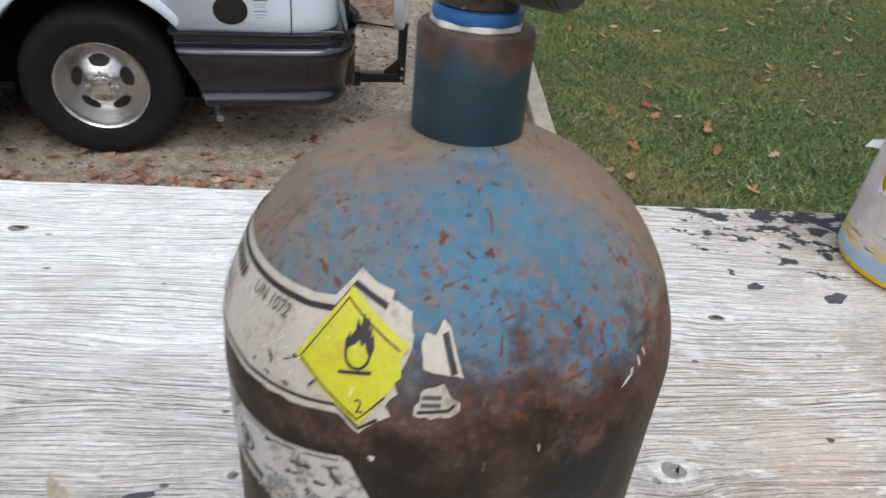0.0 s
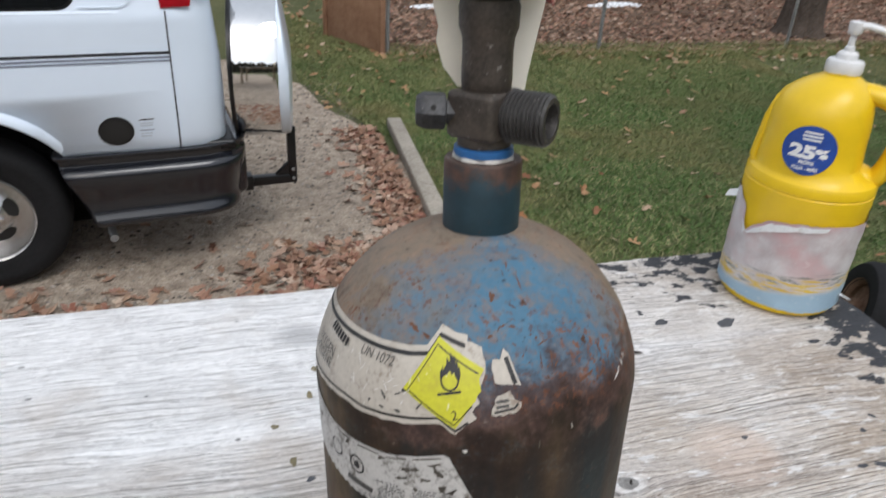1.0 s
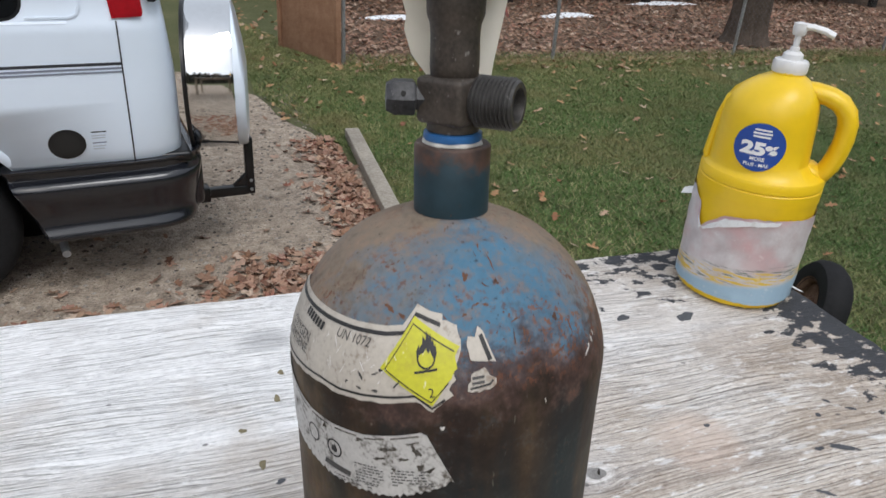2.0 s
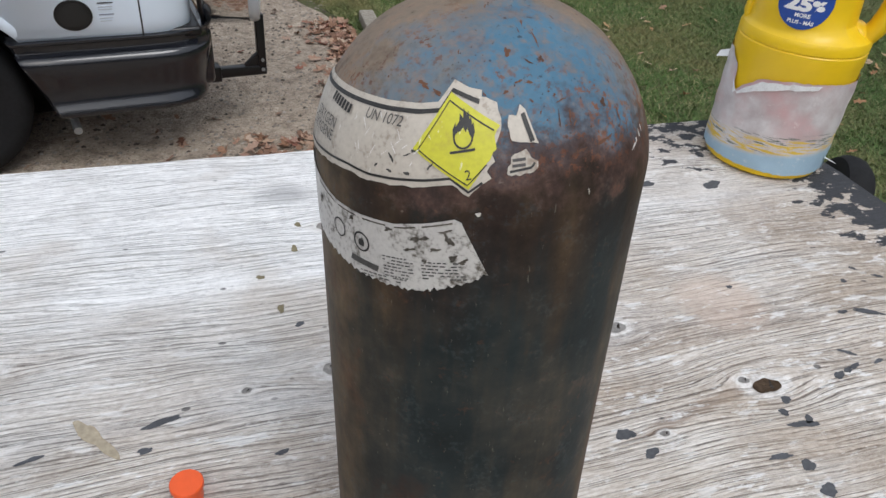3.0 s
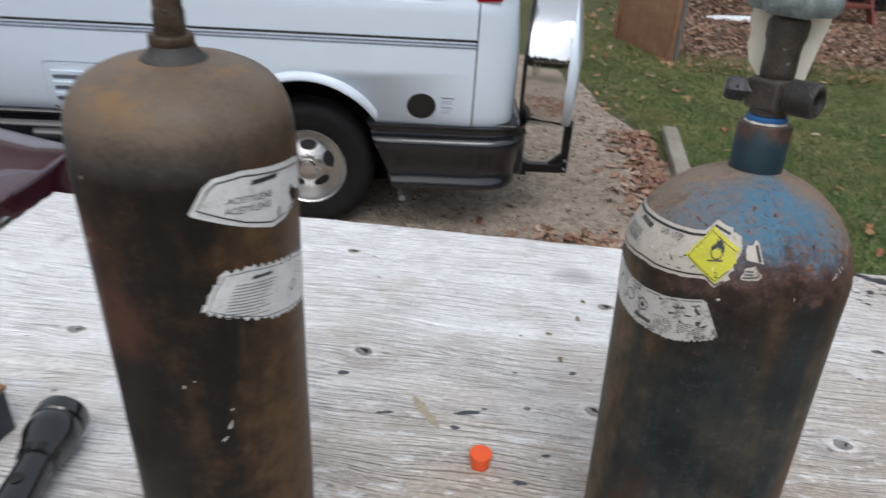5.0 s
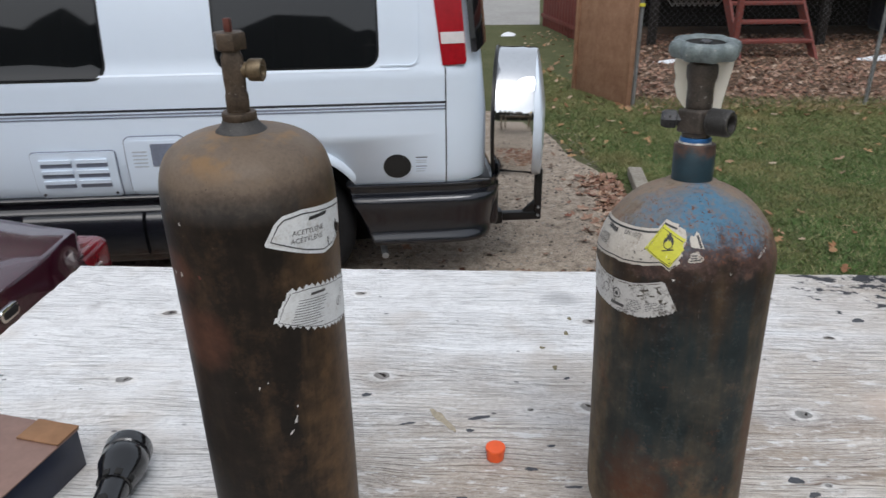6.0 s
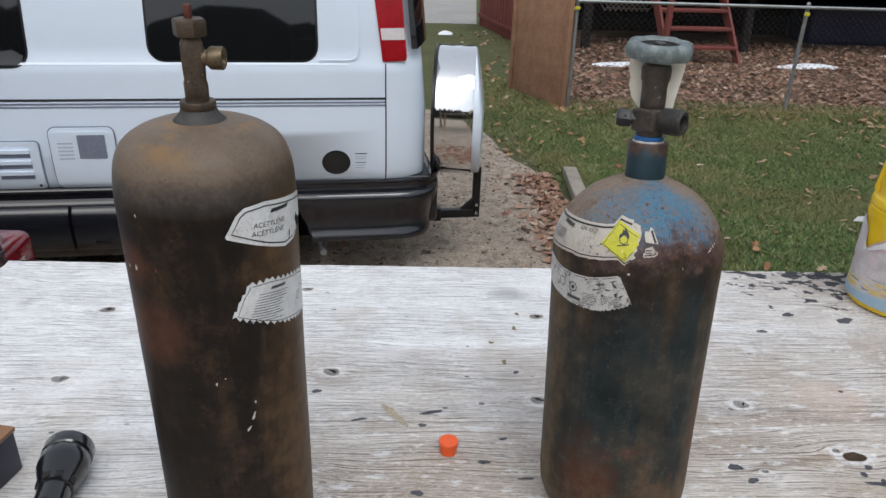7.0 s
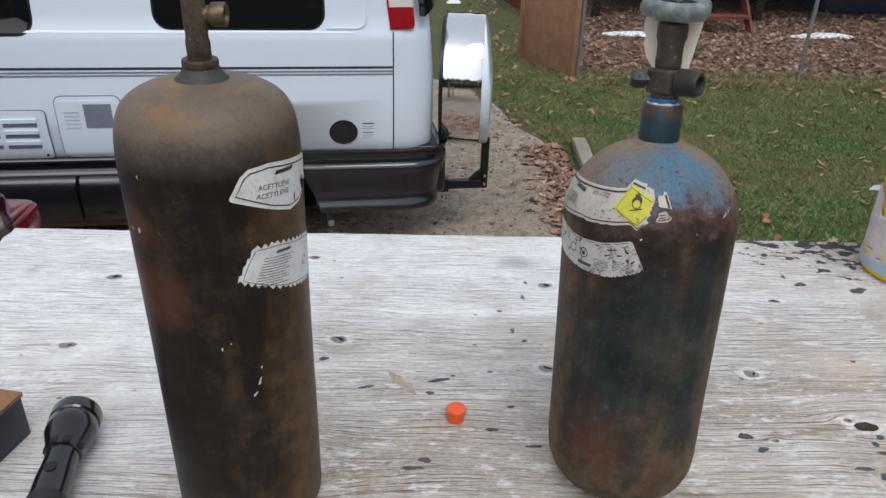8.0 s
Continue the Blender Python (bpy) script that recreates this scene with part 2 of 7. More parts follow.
def old_paint(name, kind):
    """Rusty cylinder steel. Coordinates: the thing's own, z along its axis from the base."""
    g = Nodes(name)
    x, y, z = g.xyz()
    n1, n2, n3 = g.noise(16, 6, 0.6), g.noise(55, 6, 0.65), g.noise(190, 5, 0.6)
    low = g.noise(6.0, 4, 0.6, g.mapped((1, 1, 0.55)))
    runs = g.noise(1.0, 4, 0.6, g.mapped((38, 38, 5.0)))
    fine = g.noise(330, 4, 0.6)
    if kind == "oxygen":
        both = g.math("ADD", n1, n2)
        ang = g.math("ARCTAN2", x, g.math("MULTIPLY", y, -1.0))
        blue = g.ramp(g.math("ADD", g.math("MULTIPLY", n1, 0.6), g.math("MULTIPLY", n3, 0.4)), (0.3, (0.058, 0.138, 0.215)), (0.7, (0.104, 0.212, 0.305)))
        teal = g.ramp(n1, (0.3, (0.0105, 0.0140, 0.0148)), (0.7, (0.031, 0.0410, 0.0425)))
        brown = g.ramp(g.math("ADD", g.math("MULTIPLY", n2, 0.6), g.math("MULTIPLY", n3, 0.4)), (0.32, (0.016, 0.0115, 0.0100)), (0.52, (0.030, 0.0200, 0.0162)), (0.70, (0.058, 0.035, 0.026)))
        tan = g.ramp(g.math("ADD", g.math("MULTIPLY", n2, 0.5), g.math("MULTIPLY", n3, 0.5)), (0.34, (0.150, 0.118, 0.092)), (0.66, (0.285, 0.225, 0.168)))
        ochre = g.ramp(g.math("ADD", g.math("MULTIPLY", n2, 0.6), g.math("MULTIPLY", runs, 0.4)), (0.34, (0.036, 0.028, 0.0180)), (0.66, (0.200, 0.138, 0.074)))
        # body: dark teal on the front, ochre rust round the sides and the foot, the sides lightened for edge sheen put
        # into the colour, a brown film under the shoulder
        film = g.step(g.math("ADD", g.math("ADD", g.math("MULTIPLY", z, 1.75), g.math("MULTIPLY", runs, 0.45)), g.math("MULTIPLY", low, 0.35)), 0.79, 0.93)
        under = g.mix(film, teal, brown)
        side = g.math("ADD", g.step(g.math("ABSOLUTE", g.math("SUBTRACT", ang, -0.12)), 0.66, 1.22), g.math("MULTIPLY", g.math("SUBTRACT", g.math("ADD", runs, n1), 1.0), 1.6))
        under = g.mix(g.math("MULTIPLY", g.step(side, -0.15, 1.15), 0.82), under, ochre)
        foot = g.math("ADD", g.step(z, 0.12, 0.02), g.math("MULTIPLY", g.math("SUBTRACT", both, 1.0), 1.2))
        under = g.mix(g.math("MULTIPLY", g.step(foot, 0.2, 0.9), 0.7), under, ochre)
        red = g.step(g.math("ADD", n1, g.math("MULTIPLY", low, 0.5)), 0.86, 0.98)
        under = g.mix(g.math("MULTIPLY", red, 0.60), under, g.ramp(n2, (0.3, (0.055, 0.026, 0.016)), (0.7, (0.130, 0.056, 0.030))))
        for zc, xc, rz, rx, strong in ((0.085, -0.045, 0.060, 0.028, 0.75), (0.055, 0.012, 0.034, 0.016, 0.6), (0.150, 0.068, 0.070, 0.014, 0.6)):
            spot = g.math("ADD", g.math("POWER", g.math("DIVIDE", g.math("SUBTRACT", z, zc), rz), 2.0), g.math("POWER", g.math("DIVIDE", g.math("SUBTRACT", x, xc), rx), 2.0))
            bloom = g.math("MULTIPLY", g.step(g.math("ADD", spot, g.math("MULTIPLY", both, 3.2)), 4.4, 2.9), g.step(y, 0.0, -0.02))
            under = g.mix(g.math("MULTIPLY", bloom, strong), under, g.ramp(n2, (0.3, (0.070, 0.030, 0.017)), (0.7, (0.165, 0.070, 0.034))))
        # flecks of slate paint and rust left on the dark body
        under = g.mix(g.math("MULTIPLY", g.step(g.math("ADD", g.math("MULTIPLY", n2, 0.6), g.math("MULTIPLY", fine, 0.4)), 0.53, 0.62), 0.45), under, (0.050, 0.068, 0.070))
        under = g.mix(g.math("MULTIPLY", g.step(g.math("ADD", g.math("MULTIPLY", g.noise(85, 5, 0.7), 0.7), g.math("MULTIPLY", low, 0.3)), 0.56, 0.64), 0.65), under, g.ramp(fine, (0.3, (0.060, 0.030, 0.019)), (0.7, (0.130, 0.062, 0.034))))
        under = g.mix(g.math("MULTIPLY", g.step(g.noise(1.0, 4, 0.65, g.mapped((420, 420, 120), turn=(0.3, 0.5, 0))), 0.67, 0.71), 0.35), under, (0.20, 0.185, 0.15))
        # dome: slate blue wedge on the front, dusty tan towards the sides
        flank = g.math("ADD", g.math("ABSOLUTE", g.math("SUBTRACT", ang, 0.08)), g.math("ADD", g.math("MULTIPLY", g.math("MAXIMUM", g.math("SUBTRACT", ang, 0.50), 0.0), 1.1), g.math("MULTIPLY", g.step(z, 0.384, 0.396), 0.55)))
        spread = g.math("SUBTRACT", flank, g.math("MULTIPLY", g.math("SUBTRACT", both, 1.0), 2.3))
        over = g.mix(g.step(spread, 1.35, 0.35), tan, blue)
        warm = g.ramp(n3, (0.3, (0.13, 0.082, 0.056)), (0.7, (0.25, 0.165, 0.115)))
        over = g.mix(g.math("MULTIPLY", g.step(g.math("ADD", g.math("MULTIPLY", n3, 0.55), g.math("MULTIPLY", n2, 0.55)), 0.54, 0.66), 0.55), over, warm)
        edge = g.math("ADD", g.math("ADD", z, g.math("MULTIPLY", x, -0.05)), g.math("MULTIPLY", g.math("SUBTRACT", g.math("ADD", both, g.math("MULTIPLY", n3, 0.35)), 1.175), 0.058))
        col = g.mix(g.step(edge, 0.336, 0.358), under, over)
        # red-brown bloom where the blue paint gives out
        belt = g.step(g.math("ABSOLUTE", g.math("SUBTRACT", g.math("ADD", edge, g.math("MULTIPLY", g.math("SUBTRACT", n1, 0.5), 0.05)), 0.343)), 0.020, 0.006)
        col = g.mix(g.math("MULTIPLY", belt, 0.78), col, g.ramp(g.math("ADD", g.math("MULTIPLY", n2, 0.5), g.math("MULTIPLY", fine, 0.5)), (0.36, (0.050, 0.031, 0.027)), (0.5, (0.082, 0.049, 0.041)), (0.66, (0.135, 0.083, 0.066))))
        rust = g.step(g.math("ADD", g.math("ADD", g.math("MULTIPLY", n2, 0.6), g.math("MULTIPLY", n1, 0.4)), g.math("MULTIPLY", fine, 0.5)), 0.84, 0.92)
        near = g.math("ADD", 0.25, g.math("MULTIPLY", g.step(g.math("ABSOLUTE", g.math("SUBTRACT", z, 0.345)), 0.035, 0.0), 0.6))
        col = g.mix(g.math("MULTIPLY", rust, near), col, g.ramp(n3, (0.3, (0.085, 0.036, 0.021)), (0.7, (0.20, 0.085, 0.046))))
        # fine rust pin-points, thick towards the shoulder and in a few trails over the blue
        pin = g.noise(260, 5, 0.7)
        trail = g.math("ADD", g.math("MULTIPLY", g.step(g.noise(21, 5, 0.65), 0.50, 0.66), 0.9), g.math("MULTIPLY", g.step(z, 0.385, 0.335), 0.8))
        speck = g.math("MULTIPLY", g.math("MULTIPLY", g.step(pin, 0.53, 0.60), trail), g.step(z, 0.333, 0.346))
        col = g.mix(g.math("MINIMUM", speck, 0.9), col, g.ramp(n2, (0.35, (0.100, 0.042, 0.025)), (0.65, (0.235, 0.105, 0.060))))
        pits = g.step(fine, 0.645, 0.70)
        col = g.mix(g.math("MULTIPLY", pits, 0.6), col, (0.030, 0.020, 0.016))
        col = g.mix(g.math("MULTIPLY", g.step(n3, 0.70, 0.75), 0.35), col, (0.30, 0.26, 0.22))
    else:
        brown = g.ramp(g.math("ADD", g.math("MULTIPLY", n2, 0.5), g.math("MULTIPLY", runs, 0.5)), (0.32, (0.0065, 0.0054, 0.0046)), (0.52, (0.0165, 0.0122, 0.0094)), (0.72, (0.052, 0.034, 0.022)))
        brown = g.mix(g.math("MULTIPLY", g.step(g.math("ADD", g.math("MULTIPLY", low, 0.6), g.math("MULTIPLY", n1, 0.4)), 0.49, 0.60), 0.75), brown, g.ramp(n3, (0.3, (0.0055, 0.005, 0.0048)), (0.7, (0.014, 0.012, 0.011))))
        film = g.step(g.math("ADD", z, g.math("MULTIPLY", g.math("SUBTRACT", g.math("ADD", n1, n3), 1.0), 0.020)), 0.414, 0.434)
        dust = g.ramp(g.math("ADD", g.math("MULTIPLY", n1, 0.6), g.math("MULTIPLY", fine, 0.4)), (0.34, (0.125, 0.094, 0.070)), (0.66, (0.200, 0.152, 0.112)))
        scale_rust = g.step(g.math("ADD", g.math("MULTIPLY", g.noise(24, 6, 0.7, g.mapped((1, 1, 0.7), (3, 1, 2))), 0.7), g.math("MULTIPLY", n3, 0.3)), 0.52, 0.62)
        brown = g.mix(g.math("MULTIPLY", scale_rust, 0.45), brown, g.ramp(n2, (0.32, (0.034, 0.021, 0.013)), (0.68, (0.105, 0.058, 0.030))))
        # grey band round the shoulder: its satin sheen painted into the colour
        bend = g.math("MULTIPLY", g.step(z, 0.402, 0.414), g.step(z, 0.436, 0.420))
        col = g.mix(g.math("MULTIPLY", bend, 0.5), g.mix(film, brown, dust), g.ramp(n2, (0.3, (0.055, 0.050, 0.047)), (0.7, (0.10, 0.092, 0.085))))
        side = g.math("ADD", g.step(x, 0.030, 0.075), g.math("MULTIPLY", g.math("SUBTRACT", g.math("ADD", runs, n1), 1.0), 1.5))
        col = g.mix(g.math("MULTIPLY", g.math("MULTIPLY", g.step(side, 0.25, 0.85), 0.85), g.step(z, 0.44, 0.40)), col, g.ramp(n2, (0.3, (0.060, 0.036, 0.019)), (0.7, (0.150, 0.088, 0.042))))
        for zc, xc, rz, rx in ((0.292, -0.040, 0.036, 0.034), (0.352, -0.058, 0.024, 0.026)):
            spot = g.math("ADD", g.math("POWER", g.math("DIVIDE", g.math("SUBTRACT", z, zc), rz), 2.0), g.math("POWER", g.math("DIVIDE", g.math("SUBTRACT", x, xc), rx), 2.0))
            red = g.step(g.math("ADD", spot, g.math("MULTIPLY", n1, 1.3)), 1.75, 0.9)
            col = g.mix(g.math("MULTIPLY", red, 0.7), col, g.ramp(n2, (0.3, (0.060, 0.027, 0.018)), (0.7, (0.120, 0.050, 0.030))))
        glow = g.math("MULTIPLY", g.step(g.noise(34, 4, 0.6), 0.50, 0.62), g.step(z, 0.435, 0.452))
        col = g.mix(g.math("MULTIPLY", glow, 0.6), col, (0.25, 0.145, 0.06))
        pits = g.step(fine, 0.66, 0.71)
        col = g.mix(g.math("MULTIPLY", pits, 0.5), col, (0.012, 0.010, 0.009))
        col = g.mix(g.math("MULTIPLY", g.step(n3, 0.72, 0.75), 0.4), col, (0.26, 0.23, 0.19))
    g.relief(g.math("ADD", g.math("MULTIPLY", n2, 0.5), g.math("MULTIPLY", n3, 0.5)), 0.35, 0.0009)
    return g.done(col, 0.55 if kind == "oxygen" else 0.44, 0.0, 0.15 if kind == "oxygen" else 0.20)


def paper(name, base, grime, wear=0.0):
    g = Nodes(name)
    n = g.math("ADD", g.math("MULTIPLY", g.noise(70, 6, 0.65), 0.55), g.math("MULTIPLY", g.noise(420, 4), 0.45))
    scratch = g.step(g.noise(1.0, 3, 0.6, g.mapped((260, 260, 45), turn=(0.5, 0.4, 0))), 0.66, 0.72)
    col = g.ramp(n, (0.33 + wear, grime), (0.47 + wear * 0.5, tuple(c * 0.88 for c in base)), (0.65, base))
    col = g.mix(g.math("MULTIPLY", scratch, 0.5), col, (0.85, 0.85, 0.83))
    g.relief(g.noise(160, 4), 0.4, 0.0006)
    return g.done(col, 0.42)


def dirt_metal(name, dark, light, metal=0.75, rough=0.5):
    g = Nodes(name)
    n = g.math("ADD", g.math("MULTIPLY", g.noise(70, 6, 0.65), 0.6), g.math("MULTIPLY", g.noise(500, 4), 0.4))
    chips = g.step(g.noise(230, 4, 0.6), 0.66, 0.70)
    g.relief(n, 0.35, 0.0008)
    return g.done(g.mix(g.math("MULTIPLY", chips, 0.55), g.ramp(n, (0.35, dark), (0.65, light)), (0.42, 0.40, 0.37)), rough, metal)


def gravel():
    g = Nodes("gravel")
    n1, n2, n3 = g.noise(1.3, 4), g.noise(14, 5, 0.65), g.noise(70, 5, 0.7)
    col = g.ramp(g.math("ADD", g.math("MULTIPLY", n2, 0.5), g.math("MULTIPLY", n3, 0.5)), (0.34, (0.245, 0.195, 0.150)), (0.5, (0.445, 0.368, 0.292)), (0.68, (0.68, 0.585, 0.485)))
    col = g.mix(g.step(n1, 0.45, 0.7), col, g.ramp(n3, (0.35, (0.265, 0.213, 0.166)), (0.65, (0.50, 0.420, 0.342))))
    clods = g.math("MULTIPLY", g.step(g.noise(9, 6, 0.75), 0.48, 0.60), 0.55)
    col = g.mix(clods, col, g.ramp(n3, (0.35, (0.10, 0.078, 0.060)), (0.65, (0.24, 0.195, 0.155))))
    g.relief(g.math("ADD", n3, g.math("MULTIPLY", g.cells(55), 0.6)), 1.0, 0.016)
    return g.done(col, 0.95, 0, 0.2)


def soil(name, dark, light, scale=20):
    g = Nodes(name)
    n = g.math("ADD", g.math("MULTIPLY", g.noise(scale, 6, 0.7), 0.6), g.math("MULTIPLY", g.noise(scale / 12, 4), 0.4))
    g.relief(g.noise(scale * 2, 5, 0.7), 0.8, 0.02)
    return g.done(g.ramp(n, (0.35, dark), (0.65, light)), 0.95, 0, 0.2)


def tinted(name, *colours, rough=0.7, spec=0.3, fine=90, island=True, transmit=0.0):
    """One of several tints for each loose piece, with fine mottling."""
    g = Nodes(name)
    r = g.random(island)
    stops = [(i / len(colours), c) for i, c in enumerate(colours)]
    col = g.ramp(r, *stops)
    n = g.noise(fine, 4)
    col = g.mix(g.step(n, 0.35, 0.75), g.mix(0.35, col, (0.02, 0.015, 0.01)), col)
    return g.done(col, rough, 0, spec)


M = {}
M["ply"] = plywood_top()
M["wood_frame"] = soil("frame_lumber", (0.20, 0.15, 0.10), (0.38, 0.30, 0.21), 30)
M["knot_heart"] = soil("knot_heart", (0.030, 0.026, 0.024), (0.12, 0.10, 0.09), 150)
M["worn_print"] = soil("worn_print", (0.10, 0.085, 0.070), (0.36, 0.33, 0.29), 420)
M["dull_chip"] = plain("dull_chip", (0.42, 0.39, 0.34), 0.7, 0, 0.3, 300)
M["knot_grey"] = soil("knot_grey", (0.32, 0.30, 0.285), (0.66, 0.64, 0.62), 160)
M["knot_dark"] = soil("knot_dark", (0.32, 0.29, 0.27), (0.66, 0.63, 0.60), 150)
M["knot_hole"] = soil("knot_hole", (0.05, 0.032, 0.02), (0.19, 0.13, 0.085), 120)
M["black_spatter"] = plain("primer_spatter", (0.075, 0.078, 0.087), 0.7, 0, 0.4, 200)
M["olive_spot"] = plain("olive_spot", (0.20, 0.17, 0.10), 0.8, 0, 0.4, 250)
M["tan_spatter"] = plain("tan_spatter", (0.40, 0.34, 0.25), 0.8, 0, 0.3, 200)
M["pale_chip"] = plain("pale_chip", (0.62, 0.60, 0.56), 0.7, 0, 0.2, 300)
M["o2"] = old_paint("rusty_blue_cylinder_paint", "oxygen")
M["ac"] = old_paint("rusty_brown_cylinder_paint", "acetylene")
M["o2_ring"] = (lambda g: g.done(g.mix(g.step(g.math("ADD", g.math("MULTIPLY", g.noise(60, 6, 0.7), 0.75), g.math("MULTIPLY", g.step(g.xyz()[2], 0.415, 0.434), 0.25)), 0.45, 0.57), g.ramp(g.noise(70, 5), (0.3, (0.010, 0.026, 0.036)), (0.7, (0.020, 0.050, 0.066))), g.ramp(g.noise(150, 5), (0.3, (0.035, 0.022, 0.017)), (0.7, (0.105, 0.052, 0.034)))), 0.5))(Nodes("teal_neck_ring"))
M["valve"] = dirt_metal("aged_bronze", (0.046, 0.038, 0.032), (0.120, 0.098, 0.080), 0.45, 0.5)
M["valve_grey"] = dirt_metal("grey_nut_metal", (0.032, 0.032, 0.034), (0.085, 0.085, 0.088), 0.5, 0.5)
M["thread"] = dirt_metal("thread_metal", (0.045, 0.042, 0.040), (0.10, 0.095, 0.09), 0.6, 0.5)
M["bore"] = plain("dark_bore", (0.012, 0.011, 0.010), 0.7)
M["wheel_grey"] = dirt_metal("grey_handwheel_paint", (0.10, 0.125, 0.125), (0.24, 0.28, 0.28), 0.15, 0.45)
M["blue_seal"] = plain("blue_seal", (0.03, 0.13, 0.34), 0.4, 0, 0.25, 200)
M["white_tape"] = plain("white_thread_tape", (0.62, 0.60, 0.55), 0.7, 0, 0.25, 300)
M["card"] = plain("cream_card", (0.95, 0.92, 0.84), 0.75, 0, 0.06, 120)
tree = M["card"].node_tree
through_card, both_sides = tree.nodes.new("ShaderNodeBsdfTranslucent"), tree.nodes.new("ShaderNodeMixShader")
through_card.inputs["Color"].default_value = (0.92, 0.86, 0.74, 1)
both_sides.inputs[0].default_value = 0.35
tree.links.new(tree.nodes["Principled BSDF"].outputs[0], both_sides.inputs[1])
tree.links.new(through_card.outputs[0], both_sides.inputs[2])
tree.links.new(both_sides.outputs[0], tree.nodes["Material Output"].inputs[0])
M["brass"] = dirt_metal("dull_brass_valve", (0.052, 0.037, 0.026), (0.130, 0.096, 0.068), 0.5, 0.5)
M["brass_light"] = dirt_metal("bright_brass", (0.10, 0.075, 0.045), (0.22, 0.165, 0.10), 0.6, 0.45)
M["rust_red"] = dirt_metal("red_rust", (0.075, 0.024, 0.018), (0.17, 0.05, 0.036), 0.3, 0.6)
M["lead"] = dirt_metal("dark_grey_neck", (0.040, 0.038, 0.037), (0.085, 0.08, 0.076), 0.3, 0.6)
M["label_cream"] = paper("soiled_cream_label", (0.56, 0.51, 0.44), (0.30, 0.24, 0.19))
M["label_worn"] = paper("worn_grey_label", (0.60, 0.585, 0.56), (0.095, 0.080, 0.062), 0.035)
M["label_white"] = paper("soiled_white_label", (0.82, 0.83, 0.83), (0.55, 0.53, 0.50))
M["label_yellow"] = paper("yellow_label", (0.62, 0.60, 0.035), (0.48, 0.43, 0.04))
M["ink"] = plain("black_ink", (0.025, 0.024, 0.024), 0.5, 0, 0.5, 300)
M["ink_soft"] = plain("faded_ink", (0.075, 0.072, 0.07), 0.5, 0, 0.4, 300)
M["orange"] = plain("orange_plastic", (0.86, 0.115, 0.022), 0.42, 0, 0.08, 120)
M["yellow"] = plain("yellow_plastic", (0.80, 0.53, 0.010), 0.33, 0, 0.06, 40)
M["white_plastic"] = plain("white_plastic", (0.72, 0.72, 0.72), 0.35, 0, 0.05, 80)
M["blue_sticker"] = plain("blue_sticker", (0.018, 0.065, 0.30), 0.4, 0, 0.15, 150)
M["white_ink"] = plain("white_print", (0.78, 0.78, 0.78), 0.5, 0, 0.05, 200)
M["torch"] = plain("black_anodised_metal", (0.008, 0.008, 0.009), 0.16, 0, 0.2, 60, spec=0.8)
M["knurl"] = plain("knurled_metal", (0.016, 0.016, 0.017), 0.55, 0, 0.4, 400, bump=0.9, spec=0.6)
M["lens"] = plain("flashlight_lens", (0.30, 0.31, 0.32), 0.12, 0.2)
M["box_top"] = plain("brown_cardboard", (0.26, 0.135, 0.065), 0.7, 0, 0.2, 60)
M["box_inner"] = plain("pinkish_brown_card", (0.25, 0.155, 0.125), 0.6, 0, 0.2, 60)
M["box_side"] = plain("navy_card", (0.010, 0.015, 0.034), 0.4, 0, 0.25, 60)
M["van_white"] = plain("white_car_paint", (0.715, 0.800, 0.905), 0.28, 0, 0.015, 8, coat=0.5)
M["van_grey"] = plain("charcoal_cladding", (0.0095, 0.0108, 0.0150), 0.22, 0, 0.12, 20, spec=0.7, coat=0.4)
M["van_black"] = plain("black_trim", (0.008, 0.008, 0.009), 0.28)
M["stripe"] = plain("grey_blue_pinstripe", (0.20, 0.22, 0.28), 0.35)
# matte near black: shade under the van and in the wheel well, as colour
M["under_black"] = plain("shade_black_underbody", (0.006, 0.006, 0.006), 0.9, 0, 0.3, 20, spec=0.1)
M["pale_line"] = plain("pale_grey_print", (0.48, 0.52, 0.57), 0.4)
M["stripe_dark"] = plain("dark_stripe", (0.03, 0.032, 0.04), 0.4)
M["window"] = plain("dark_tinted_glass", (0.008, 0.009, 0.010), 0.04, 0, 0.1, 3, spec=0.6)
M["chrome"] = plain("chrome", (0.86, 0.87, 0.88), 0.07, 1.0, 0.03, 30)
M["alloy"] = dirt_metal("polished_wheel", (0.42, 0.41, 0.40), (0.68, 0.67, 0.66), 0.85, 0.25)
M["rubber"] = plain("tyre_rubber", (0.011, 0.011, 0.012), 0.75, 0, 0.4, 60, spec=0.25)
M["red_lens"] = plain("red_lamp_lens", (0.33, 0.004, 0.010), 0.25, 0, 0.2, 40, spec=0.35)
M["car_lens"] = plain("dark_red_lens", (0.17, 0.006, 0.012), 0.12, 0, 0.3, 12, spec=0.7, coat=0.5)
M["clear_lens"] = plain("clear_lamp_lens", (0.70, 0.66, 0.66), 0.15, 0, 0.1, 40, coat=0.6)
M["maroon"] = plain("maroon_car_paint", (0.046, 0.006, 0.016), 0.14, 0.0, 0.15, 30, coat=1.0, spec=0.6)
M["maroon_dark"] = plain("maroon_shadow_gap", (0.02, 0.006, 0.009), 0.4)
M["gravel"] = gravel()
M["lawn_soil"] = soil("lawn_ground", (0.060, 0.075, 0.030), (0.135, 0.130, 0.065), 16)
M["litter_soil"] = soil("leafy_ground", (0.075, 0.047, 0.030), (0.19, 0.125, 0.085), 14)
M["road"] = soil("pale_road", (0.30, 0.29, 0.275), (0.42, 0.41, 0.39), 8)


